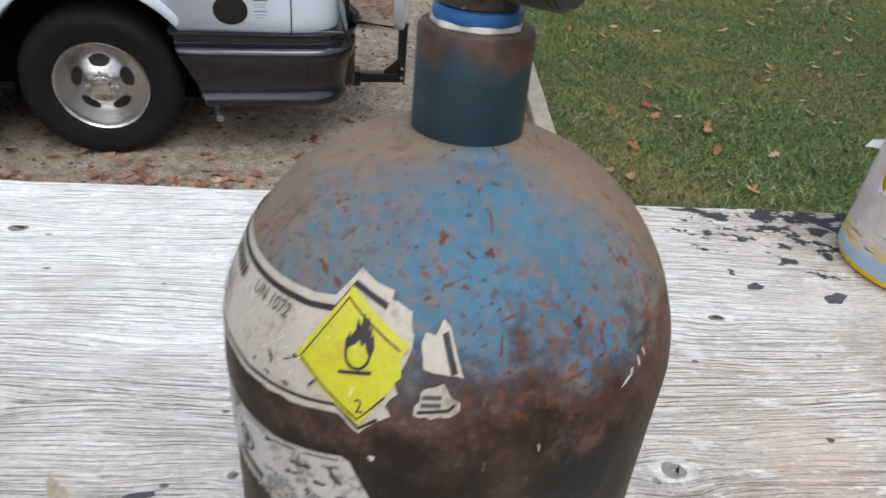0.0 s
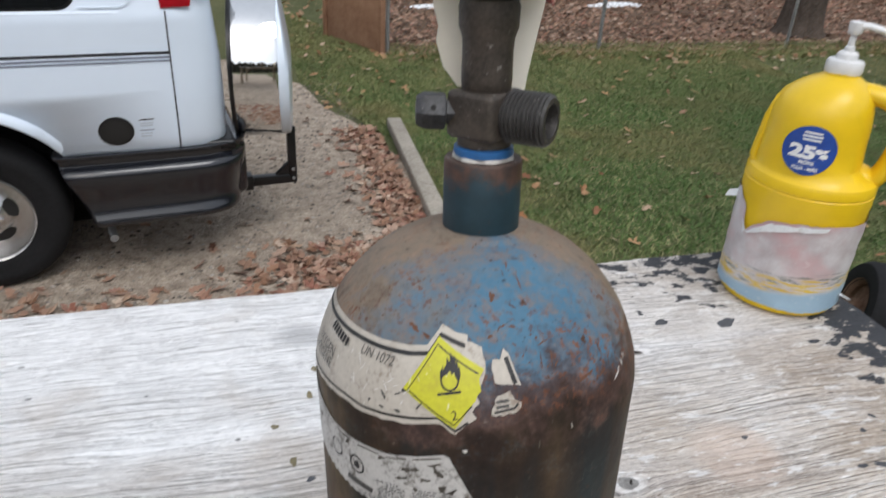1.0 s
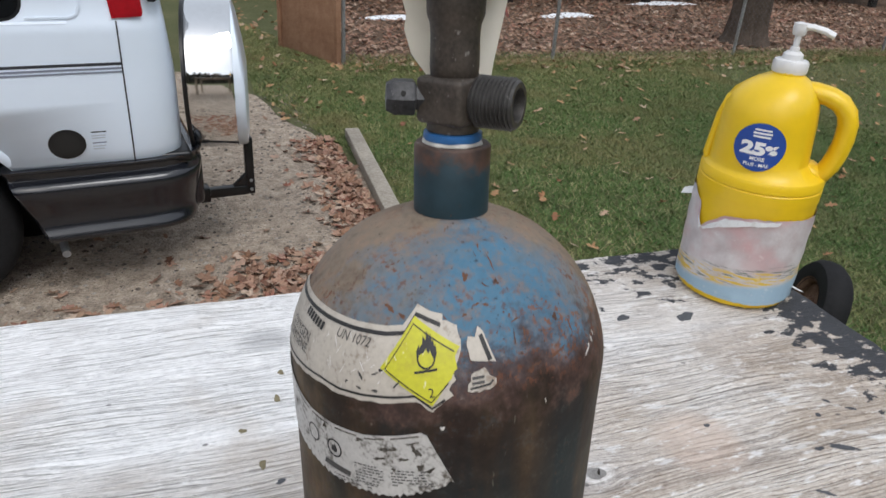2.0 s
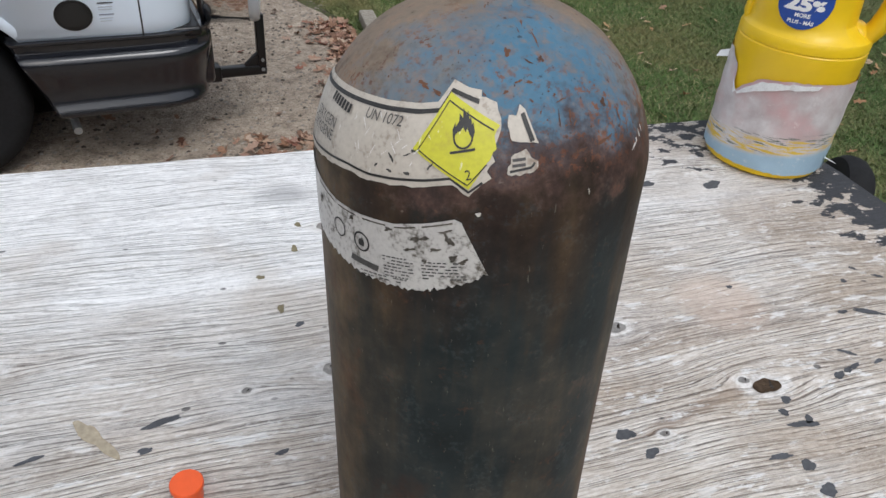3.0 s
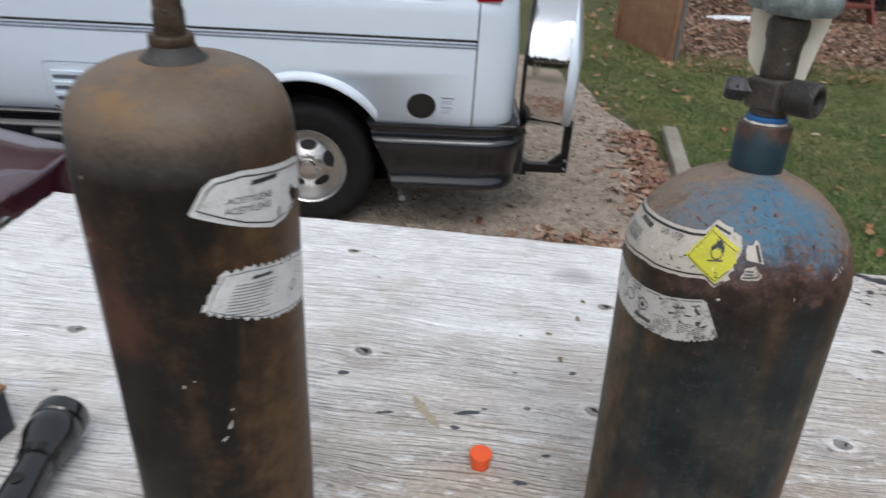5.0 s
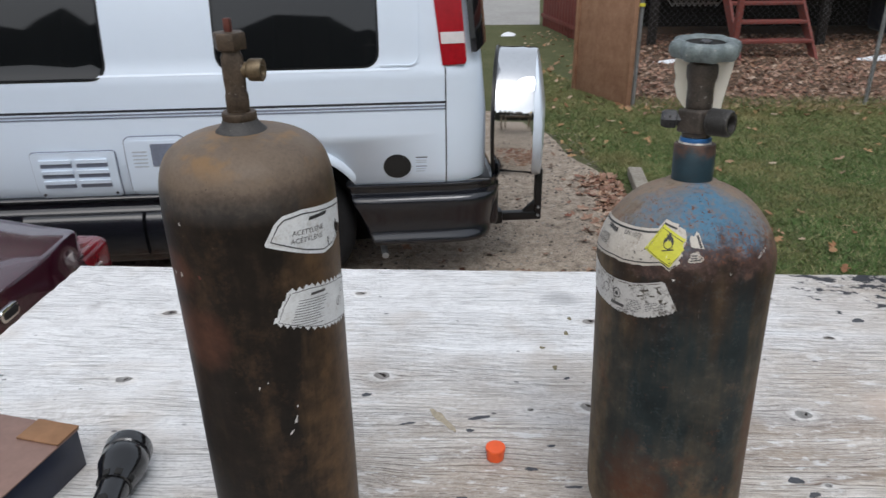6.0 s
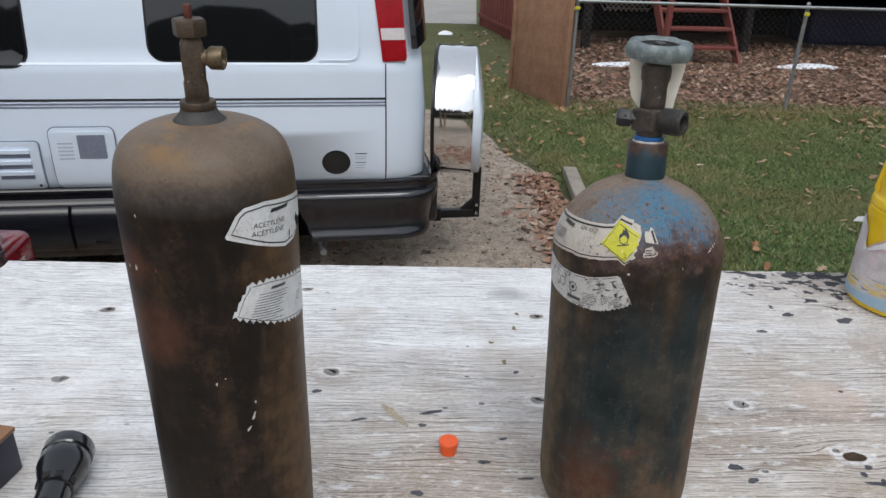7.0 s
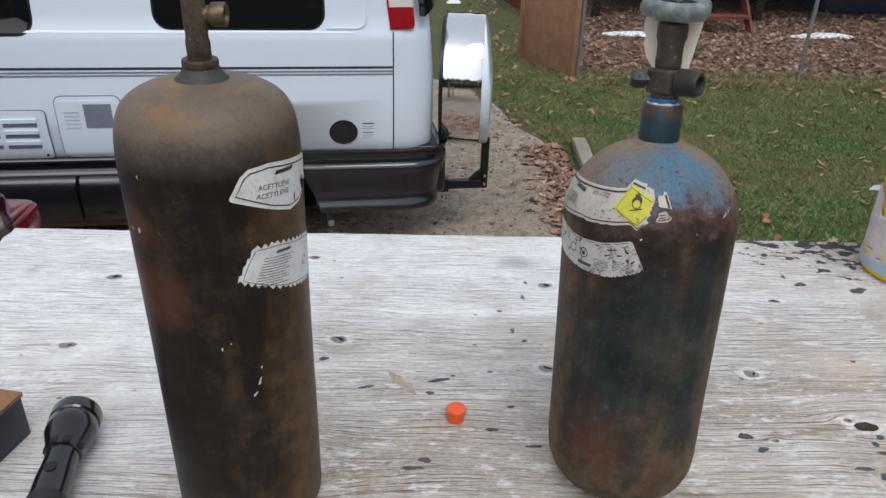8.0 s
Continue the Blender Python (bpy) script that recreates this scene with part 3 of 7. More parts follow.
def grass_blades():
    g = Nodes("grass_blades")
    r = g.random(True)
    x, y, z = g.xyz()
    col = g.ramp(r, (0.0, (0.052, 0.112, 0.029)), (0.25, (0.085, 0.162, 0.041)), (0.5, (0.125, 0.210, 0.056)), (0.75, (0.190, 0.240, 0.084)), (0.91, (0.44, 0.39, 0.21)))
    ground = g.join(x, y, 0.0)
    worn = g.step(g.noise(0.9, 4, 0.6, ground), 0.46, 0.64)
    clump = g.step(g.noise(7.0, 3, 0.6, ground), 0.40, 0.62)
    col = g.mix(g.math("MULTIPLY", clump, 0.35), col, (0.060, 0.105, 0.026))
    lush = g.step(g.noise(1.6, 4, 0.6, g.join(y, x, 3.0)), 0.46, 0.66)
    thin = g.math("MULTIPLY", g.step(g.math("ADD", y, g.math("MULTIPLY", g.noise(1.2, 3, 0.6, ground), 2.5)), 7.0, 9.3), 0.55)
    worn = g.math("MAXIMUM", worn, thin)
    col = g.mix(g.math("MULTIPLY", worn, 0.68), col, (0.285, 0.225, 0.105))
    lush = g.math("MAXIMUM", lush, g.math("MULTIPLY", g.step(g.math("ADD", x, g.math("MULTIPLY", g.noise(1.1, 3, 0.6, ground), 2.0)), 3.4, 5.6), g.step(y, 8.0, 6.2)))
    col = g.mix(g.math("MULTIPLY", lush, 0.52), col, (0.050, 0.105, 0.026))
    return g.done(col, 0.6, 0, 0.3)


M["grass"] = grass_blades()
M["leaf"] = tinted("fallen_leaves", (0.26, 0.140, 0.085), (0.38, 0.215, 0.135), (0.15, 0.07, 0.045), (0.50, 0.34, 0.235), (0.33, 0.18, 0.125), (0.62, 0.48, 0.37), (0.28, 0.105, 0.07), (0.44, 0.27, 0.19))
M["timber"] = soil("weathered_timber", (0.27, 0.24, 0.20), (0.52, 0.47, 0.40), 45)
M["leaf_pale"] = tinted("pale_leaves", (0.52, 0.38, 0.24), (0.34, 0.15, 0.06), (0.58, 0.47, 0.34), (0.25, 0.10, 0.05), (0.46, 0.28, 0.14))
M["stone"] = tinted("pebbles", (0.15, 0.125, 0.10), (0.34, 0.30, 0.26), (0.24, 0.20, 0.165), (0.52, 0.47, 0.41), (0.10, 0.08, 0.065), fine=60)
M["board"] = soil("grey_landscape_timber", (0.11, 0.105, 0.085), (0.25, 0.24, 0.20), 25)
M["panel"] = soil("brown_plywood_panel", (0.25, 0.130, 0.078), (0.43, 0.260, 0.165), 5)
M["red_wood"] = plain("red_brown_stain", (0.17, 0.040, 0.030), 0.7, 0, 0.25, 25)
M["galv"] = plain("galvanised_steel", (0.33, 0.34, 0.345), 0.45, 0.6, 0.2, 40)
M["bark"] = soil("bark", (0.045, 0.034, 0.026), (0.13, 0.10, 0.08), 18)
M["snow"] = plain("old_snow", (0.80, 0.82, 0.85), 0.7, 0, 0.05, 30, bump=0.5)
# near-black boards: the deep shade round the deck is put into the colour
M["deck_shade"] = soil("shade_dark_boards", (0.010, 0.009, 0.009), (0.032, 0.028, 0.026), 10)
M["lattice"] = plain("white_lattice", (0.55, 0.54, 0.52), 0.6)
M["tarp"] = plain("blue_tarp", (0.008, 0.014, 0.05), 0.5)
M["ring_top"] = dirt_metal("rusty_ring_top", (0.050, 0.032, 0.025), (0.125, 0.078, 0.058), 0.2, 0.6)
M["treeline"] = soil("distant_trees", (0.030, 0.030, 0.022), (0.085, 0.075, 0.055), 0.8)
M["red_print"] = plain("red_print", (0.36, 0.020, 0.022), 0.45, 0, 0.25, 200)
M["rust_rim"] = soil("rusty_rim", (0.10, 0.055, 0.035), (0.24, 0.15, 0.10), 60)
M["clear_glass"] = plain("pale_car_glass", (0.30, 0.34, 0.34), 0.06, 0, 0.1, 3, spec=0.8)
M["mesh_wire"] = plain("dull_fence_wire", (0.10, 0.10, 0.10), 0.6, 0.3, 0.2, 40)
M["tie"] = plain("yellow_tie", (0.62, 0.56, 0.04), 0.5)


# ---- mesh helpers ----
def part(name, bm, material, parent=None, label="", smooth=True):
    me = bpy.data.meshes.new(name)
    bmesh.ops.recalc_face_normals(bm, faces=bm.faces[:])
    for f in bm.faces:
        f.smooth = smooth
    bm.to_mesh(me)
    bm.free()
    me.materials.append(material)
    ob = new(name, me)
    if smooth:
        me.set_sharp_from_angle(angle=radians(38))
    if parent is not None:
        ob.parent = parent
    if label:
        ob["label"] = label
    return ob


def thing(name, at, label, category, group="", turn=(0, 0, 0), kind=""):
    ob = new(name)
    ob.empty_display_size = 0.05
    ob.matrix_world = pose(*at, *turn)
    return tagged(ob, label, category, group, kind)


def box(bm, x0, x1, y0, y1, z0, z1, bevel=0.0, segs=2, m=None):
    r = bmesh.ops.create_cube(bm, size=1)["verts"]
    for v in r:
        v.co = Vector(((x0 + x1) / 2 + v.co.x * (x1 - x0), (y0 + y1) / 2 + v.co.y * (y1 - y0), (z0 + z1) / 2 + v.co.z * (z1 - z0)))
    if bevel:
        edges = list({e for v in r for e in v.link_edges})
        r = bmesh.ops.bevel(bm, geom=edges, offset=bevel, segments=segs, profile=0.5, affect="EDGES")["verts"]
    if m is not None:
        bmesh.ops.transform(bm, matrix=m, verts=list({v for v in r}))
    return bm


def boxed(*a, **k):
    return box(bmesh.new(), *a, **k)


def lathe(profile, segs=48, m=None, bm=None, turn=360.0, wobble=None):
    """A surface of revolution round z; profile: (radius, height) from bottom to top."""
    bm = bm or bmesh.new()
    rings = []
    for r, z in profile:
        if r < 1e-6:
            rings.append([bm.verts.new((0, 0, z))])
            continue
        ring = []
        for i in range(segs):
            a = radians(turn) * i / segs
            k = wobble(a, z) if wobble else 1.0
            ring.append(bm.verts.new((r * k * math.cos(a), r * k * math.sin(a), z)))
        rings.append(ring)
    for lo, hi in zip(rings, rings[1:]):
        for i in range(segs):
            j = (i + 1) % segs
            if len(lo) == 1 and len(hi) == 1:
                continue
            if len(lo) == 1:
                bm.faces.new((lo[0], hi[j], hi[i]))
            elif len(hi) == 1:
                bm.faces.new((lo[i], lo[j], hi[0]))
            else:
                bm.faces.new((lo[i], lo[j], hi[j], hi[i]))
    if m is not None:
        bmesh.ops.transform(bm, matrix=m, verts=[v for ring in rings for v in ring])
    return bm


def eased(profile, start):
    """The profile with a smooth curve through its points from start on."""
    out = list(profile[:start])
    pts = [Vector(p) for p in profile]
    for i in range(start, len(pts) - 1):
        a, b, c, d = pts[i - 1], pts[i], pts[i + 1], pts[min(i + 2, len(pts) - 1)]
        for t in (0.0, 0.34, 0.67):
            q = 0.5 * (2 * b + (c - a) * t + (2 * a - 5 * b + 4 * c - d) * t * t + (3 * b - a - 3 * c + d) * t ** 3)
            out.append((q.x, q.y))
    return out + [tuple(pts[-1])]


def along(p, q):
    """The matrix that lays the z axis from p towards q."""
    d = Vector(q) - Vector(p)
    return Matrix.Translation(p) @ d.to_track_quat("Z", "Y").to_matrix().to_4x4()


def rod(p, q, r, r2=None, segs=16, bm=None, bevel=0.0):
    n = (Vector(q) - Vector(p)).length
    r2 = r if r2 is None else r2
    b = bevel
    prof = [(0, 0), (r - b, 0), (r, b), (r2, n - b), (r2 - b, n), (0, n)] if b else [(0, 0), (r, 0), (r2, n), (0, n)]
    return lathe(prof, segs, along(p, q), bm)


def tube_path(points, r, segs=10, bm=None, squash=1.0, across=None):
    """A round bar swept along points; across: the side direction of a bar bent in one plane."""
    bm = bm or bmesh.new()
    pts = [Vector(p) for p in points]
    rings = []
    for i, p in enumerate(pts):
        d = (pts[min(i + 1, len(pts) - 1)] - pts[max(i - 1, 0)]).normalized()
        up = Vector((0, 0, 1)) if abs(d.z) < 0.95 else Vector((1, 0, 0))
        s = Vector(across) if across else d.cross(up).normalized()
        u = s.cross(d)
        rings.append([bm.verts.new(p + s * (r * squash * math.cos(2 * math.pi * k / segs)) + u * (r * math.sin(2 * math.pi * k / segs))) for k in range(segs)])
    for a, b in zip(rings, rings[1:]):
        for k in range(segs):
            bm.faces.new((a[k], a[(k + 1) % segs], b[(k + 1) % segs], b[k]))
    bm.faces.new(rings[0][::-1])
    bm.faces.new(rings[-1])
    return bm


def prism(outline, d0, d1, axis="y", bm=None, bevel=0.0):
    """A flat outline in two axes, given a thickness from d0 to d1 along the third."""
    bm = bm or bmesh.new()
    put = {"y": lambda a, b, d: (a, d, b), "x": lambda a, b, d: (d, a, b), "z": lambda a, b, d: (a, b, d)}[axis]
    lo = [bm.verts.new(put(a, b, d0)) for a, b in outline]
    hi = [bm.verts.new(put(a, b, d1)) for a, b in outline]
    faces = [bm.faces.new(lo[::-1]), bm.faces.new(hi)]
    n = len(lo)
    for i in range(n):
        bm.faces.new((lo[i], lo[(i + 1) % n], hi[(i + 1) % n], hi[i]))
    bmesh.ops.recalc_face_normals(bm, faces=bm.faces[:])
    if bevel:
        rim = list({e for f in faces for e in f.edges})
        bmesh.ops.bevel(bm, geom=rim, offset=bevel, segments=2, profile=0.5, affect="EDGES")
    return bm


def rounded(x0, x1, z0, z1, r, n=5):
    pts = []
    for cx, cz, a0 in ((x1 - r, z1 - r, 0), (x0 + r, z1 - r, 90), (x0 + r, z0 + r, 180), (x1 - r, z0 + r, 270)):
        pts += [(cx + r * math.cos(radians(a0 + 90 * i / n)), cz + r * math.sin(radians(a0 + 90 * i / n))) for i in range(n + 1)]
    return pts


def lettering(text, size, bold=0.0, italic=0.0):
    """Flat letters as a bmesh in the xy plane, centred."""
    cu = bpy.data.curves.new("letters", "FONT")
    cu.body, cu.size, cu.align_x, cu.align_y, cu.offset, cu.shear, cu.resolution_u = text, size, "CENTER", "CENTER", bold, italic, 3
    ob = bpy.data.objects.new("letters", cu)
    scene.collection.objects.link(ob)
    bpy.context.view_layer.update()
    me = bpy.data.meshes.new_from_object(ob.evaluated_get(bpy.context.evaluated_depsgraph_get()))
    bm = bmesh.new()
    bm.from_mesh(me)
    bpy.data.objects.remove(ob)
    bpy.data.meshes.remove(me)
    return bm


def sheet(outline):
    """A filled flat outline in the xy plane."""
    bm = bmesh.new()
    vs = [bm.verts.new((a, b, 0)) for a, b in outline]
    es = [bm.edges.new((vs[i], vs[(i + 1) % len(vs)])) for i in range(len(vs))]
    bmesh.ops.triangle_fill(bm, use_beauty=True, edges=es)
    return bm


def torn(outline, step, amount, seed, spare=()):
    """An outline with its edges broken into short uneven pieces; spare: sides that stay straight."""
    rng = random.Random(seed)
    out = []
    for i, (a, b) in enumerate(outline):
        c, d = outline[(i + 1) % len(outline)]
        n = max(1, int(math.hypot(c - a, d - b) / step))
        out.append((a, b))
        if i in spare:
            continue
        for k in range(1, n):
            t = k / n
            out.append((a + (c - a) * t + rng.uniform(-amount, amount), b + (d - b) * t + rng.uniform(-amount, amount)))
    return out


def slice_up(bm, step):
    """Cut a flat mesh into strips along x and y, so that it can bend."""
    for ax in (0, 1):
        lo, hi = min(v.co[ax] for v in bm.verts), max(v.co[ax] for v in bm.verts)
        k = math.floor(lo / step) + 1
        while k * step < hi - 1e-6:
            co, no = [0, 0, 0], [0, 0, 0]
            co[ax], no[ax] = k * step, 1
            bmesh.ops.bisect_plane(bm, geom=bm.verts[:] + bm.edges[:] + bm.faces[:], plane_co=co, plane_no=no, dist=1e-7)
            k += 1
    return bm


def profile_radius(profile, z):
    for (r0, z0), (r1, z1) in zip(profile, profile[1:]):
        if z0 <= z <= z1 and z1 > z0:
            return r0 + (r1 - r0) * (z - z0) / (z1 - z0)
    return profile[-1][0]


def wrap(bm, profile, lift, mean=None, place=None):
    """Bend a flat mesh onto a surface of revolution. x: metres of arc at the mean radius from the front (-y), y: height.
    place: (degrees, height, turn) at which its own origin is laid."""
    mean = mean or profile[0][0]
    if place:
        deg, h, turn = place
        bmesh.ops.transform(bm, matrix=Matrix.Translation((radians(deg) * mean, h, 0)) @ pose(0, 0, 0, 0, 0, turn), verts=bm.verts[:])
    for v in bm.verts:
        a, z = v.co.x / mean, v.co.y
        r = profile_radius(profile, z) + lift
        v.co = Vector((r * math.sin(a), -r * math.cos(a), z))
    for f in bm.faces:
        f.normal_update()
    return bm


def arcs(points, mean):
    return [(radians(a) * mean, z) for a, z in points]


def ring_flat(r0, r1, n=28):
    bm = bmesh.new()
    a = [bm.verts.new((r0 * math.cos(2 * math.pi * i / n), r0 * math.sin(2 * math.pi * i / n), 0)) for i in range(n)]
    b = [bm.verts.new((r1 * math.cos(2 * math.pi * i / n), r1 * math.sin(2 * math.pi * i / n), 0)) for i in range(n)]
    for i in range(n):
        bm.faces.new((a[i], b[i], b[(i + 1) % n], a[(i + 1) % n]))
    return bm


def ribbon(points, width):
    """A flat line of that width along points in the xy plane."""
    bm = bmesh.new()
    pts = [Vector((*p, 0)) for p in points]
    rows = []
    for i, p in enumerate(pts):
        d = (pts[min(i + 1, len(pts) - 1)] - pts[max(i - 1, 0)]).normalized()
        s = Vector((-d.y, d.x, 0)) * width / 2
        rows.append((bm.verts.new(p - s), bm.verts.new(p + s)))
    for a, b in zip(rows, rows[1:]):
        bm.faces.new((a[0], b[0], b[1], a[1]))
    return bm


def merged(name, verts, faces, material, kind="stuff", label="", category=""):
    me = bpy.data.meshes.new(name)
    me.from_pydata(verts, [], faces)
    me.materials.append(material)
    return tagged(new(name, me), label, category, kind=kind)


# ---- ground ----
def flat(name, outline, z, material, label, category):
    bm = sheet(outline)
    for v in bm.verts:
        v.co.z = z
    ob = part(name, bm, material, None, label, smooth=False)
    return tagged(ob, label, category, kind="structure")


flat("ground", [(-200, -200), (200, -200), (200, 300), (-200, 300)], 0.0, M["lawn_soil"], "mown autumn lawn with thin brown soil between the blades", "lawn")
flat("driveway", torn([(-40, -12), (0.95, -12), (1.02, 2.0), (1.1, 3.4), (1.16, 5.0), (1.0, 5.7), (0.72, 6.5), (0.60, 7.2), (0.0, 8.2), (-6, 9.5), (-40, 10)], 0.25, 0.06, 3), 0.004, M["gravel"], "bare gravel and dirt driveway with scattered leaves", "driveway")
flat("leaf_bed", torn([(1.72, 8.35), (5.0, 8.45), (12, 8.9), (25, 9.2), (25, 40), (2.6, 40), (2.2, 12.0), (1.8, 9.2)], 0.35, 0.10, 5), 0.006, M["litter_soil"], "ground behind the fence strewn with dry brown leaves", "ground")
flat("road", [(-40, 15.6), (1.2, 16.2), (3.0, 40), (-40, 40)], 0.008, M["road"], "pale worn road beyond the yard", "road")


# ---- tabletop ----
table = thing("work_table", (0, 0, 0), "high outdoor table with a weathered whitewashed plywood top", "table")
X0, X1, Y0, Y1 = -0.945, 0.835, -0.36, 0.857
bm = bmesh.new()
rng = random.Random(4)
rim = []
for (ax, ay), (bx, by) in (((X0, Y0), (X1, Y0)), ((X1, Y0), (X1, Y1)), ((X1, Y1), (X0, Y1)), ((X0, Y1), (X0, Y0))):
    n = 60
    for i in range(n):
        t = i / n
        k = 0.0 if i == 0 else rng.uniform(-0.0022, 0.0012)
        nx, ny = (by - ay), -(bx - ax)
        s = math.hypot(nx, ny)
        rim.append((ax + (bx - ax) * t + nx / s * k, ay + (by - ay) * t + ny / s * k))
prism(rim, TOP - 0.019, TOP, "z", bm, 0.0012)
part("tabletop", bm, M["ply"], table, "weathered plywood sheet with flaking white and dark paint", smooth=False)
for y0, y1 in ((Y0 + 0.03, Y0 + 0.068), (Y1 - 0.068, Y1 - 0.03)):
    part("apron", boxed(X0 + 0.03, X1 - 0.03, y0, y1, TOP - 0.109, TOP - 0.0195, 0.003), M["wood_frame"], table)
for x in (X0 + 0.08, X1 - 0.08):
    for y in (Y0 + 0.113, Y1 - 0.113):
        part("leg", boxed(x - 0.045, x + 0.045, y - 0.045, y + 0.045, 0.0, TOP - 0.0195, 0.004), M["wood_frame"], table)


def blob(cx, cy, a, b, seed, turn=0.0, rough=0.22, n=26):
    rng = random.Random(seed)
    ph = [rng.uniform(0, 6.28) for _ in range(5)]
    pts = []
    for i in range(n):
        t = 2 * math.pi * i / n
        k = 1 + rough * (0.5 * math.sin(2 * t + ph[0]) + 0.35 * math.sin(3 * t + ph[1]) + 0.3 * math.sin(5 * t + ph[2]) + 0.2 * math.sin(7 * t + ph[3]))
        x, y = a * k * math.cos(t), b * k * math.sin(t)
        c, s = math.cos(radians(turn)), math.sin(radians(turn))
        pts.append((cx + x * c - y * s, cy + x * s + y * c))
    return pts


def splash(outline, name, material, z=0.0004, label=""):
    bm = sheet(outline)
    for v in bm.verts:
        v.co.z = TOP + z
    return part(name, bm, material, table, label, smooth=False)


for i, (kx, ky, a, b, kind) in enumerate(k for k in KNOTS if k[2] < 0.02):
    splash(torn(blob(kx, ky, a * 0.92, b * 0.85, i + 50, rough=0.15, n=40), 0.0012, 0.0006, i + 9), "knot", M["knot_" + kind], 0.0008, "knot in the wood")
    if kind == "dark":
        splash(torn(blob(kx + 0.15 * a, ky + 0.12 * b, a * 0.44, b * 0.32, i + 80, -20, 0.6), 0.001, 0.0006, i), "knot_heart", M["knot_heart"], 0.0011)
    else:
        splash(blob(kx + 0.3 * a, ky, a * 0.10, b * 0.55, i + 80, -30, 0.5), "knot_heart", M["knot_heart"], 0.0011)
# splashes of dark primer and glue on the sheet: x, y, half length, half width, turn
for i, (x, y, a, b, t) in enumerate(((-0.135, 0.391, 0.017, 0.005, 12), (-0.148, 0.363, 0.007, 0.004, 8), (-0.234, 0.375, 0.012, 0.003, 12), (-0.004, 0.490, 0.006, 0.004, 15), (-0.041, 0.335, 0.007, 0.003, 5),
                                     (0.427, 0.281, 0.007, 0.005, 10), (0.414, 0.268, 0.006, 0.005, -20), (0.423, 0.251, 0.017, 0.005, -10), (0.432, 0.255, 0.006, 0.005, 40), (0.252, 0.281, 0.010, 0.008, 0), (0.265, 0.257, 0.010, 0.005, 15),
                                     (0.394, 0.211, 0.008, 0.007, -30), (0.376, 0.225, 0.013, 0.004, 0), (0.393, 0.185, 0.009, 0.008, 0), (0.584, 0.378, 0.007, 0.004, 0), (0.614, 0.372, 0.021, 0.005, -30), (0.629, 0.426, 0.005, 0.004, 0),
                                     (0.481, 0.446, 0.004, 0.004, 0), (0.531, 0.303, 0.010, 0.003, 20), (0.505, 0.296, 0.009, 0.005, 10), (0.520, 0.300, 0.007, 0.004, 30), (0.562, 0.303, 0.008, 0.003, 10), (0.538, 0.322, 0.012, 0.003, -35),
                                     (0.605, 0.659, 0.019, 0.011, 15), (0.511, 0.678, 0.013, 0.008, 0), (-0.300, 0.439, 0.009, 0.005, 0), (0.66, 0.445, 0.006, 0.003, -35), (0.68, 0.425, 0.008, 0.003, -35), (-0.07, 0.29, 0.010, 0.004, -10),
                                     (-0.155, 0.235, 0.010, 0.005, 0), (-0.17, 0.222, 0.016, 0.004, 5), (-0.02, 0.26, 0.012, 0.003, 4))):
    splash(torn(blob(x, y, a * 0.85, b * 0.80, i + 100, t, 0.28), 0.0012, 0.0004, i), "primer_splash", M["black_spatter"], 0.0005, "dark grey paint splash")
for i, (x, y, a, b) in enumerate(((-0.019, 0.518, 0.004, 0.006), (0.009, 0.621, 0.004, 0.006), (-0.034, 0.575, 0.004, 0.004), (0.02, 0.67, 0.003, 0.006))):
    splash(torn(blob(x, y, a, b, i + 170, 0, 0.35), 0.001, 0.0004, i), "glue_spot", M["olive_spot"], 0.0005, "olive brown spot")
for i, (x, y, a, b, t) in enumerate(((-0.187, 0.386, 0.029, 0.006, -56), (-0.36, 0.62, 0.012, 0.003, 4))):
    splash(blob(x, y, a, b, i + 200, t, 0.35), "glue_smear", M["tan_spatter" if i < 1 else "pale_chip"], 0.0005)


# ---- oxygen cylinder ----
O2 = [(0.0, 0.008), (0.046, 0.0048), (0.059, 0.0062), (0.070, 0.011), (0.0760, 0.020), (0.0809, 0.033), (0.0825, 0.05), (0.0829, 0.12), (0.0839, 0.20), (0.0854, 0.28), (0.0865, 0.318),
      (0.0862, 0.326), (0.0848, 0.334), (0.0823, 0.342), (0.0782, 0.3520), (0.0730, 0.3610), (0.0648, 0.3715), (0.0552, 0.3805), (0.0468, 0.3862), (0.0375, 0.3908), (0.0290, 0.3940), (0.0262, 0.3950), (0.0245, 0.3968), (0.0222, 0.3975), (0.0195, 0.3976)]
O2 = eased(O2, 9)
axis = Vector((-0.0068, 0.0976, 1)).normalized()
side = (Vector((1, 0, 0)) - axis * axis.x).normalized()
oxygen = thing("oxygen_cylinder", (0, 0, 0), "small rusty blue and brown oxygen cylinder with torn labels", "gas cylinder")
oxygen.matrix_world = Matrix.Translation((0.0713, 0.2207, TOP + 0.0004)) @ Matrix((side, axis.cross(side), axis)).transposed().to_4x4()


def dented(a, z):
    return 1 + 0.0035 * math.sin(3 * a + 9 * z) * math.sin(14 * z + a)


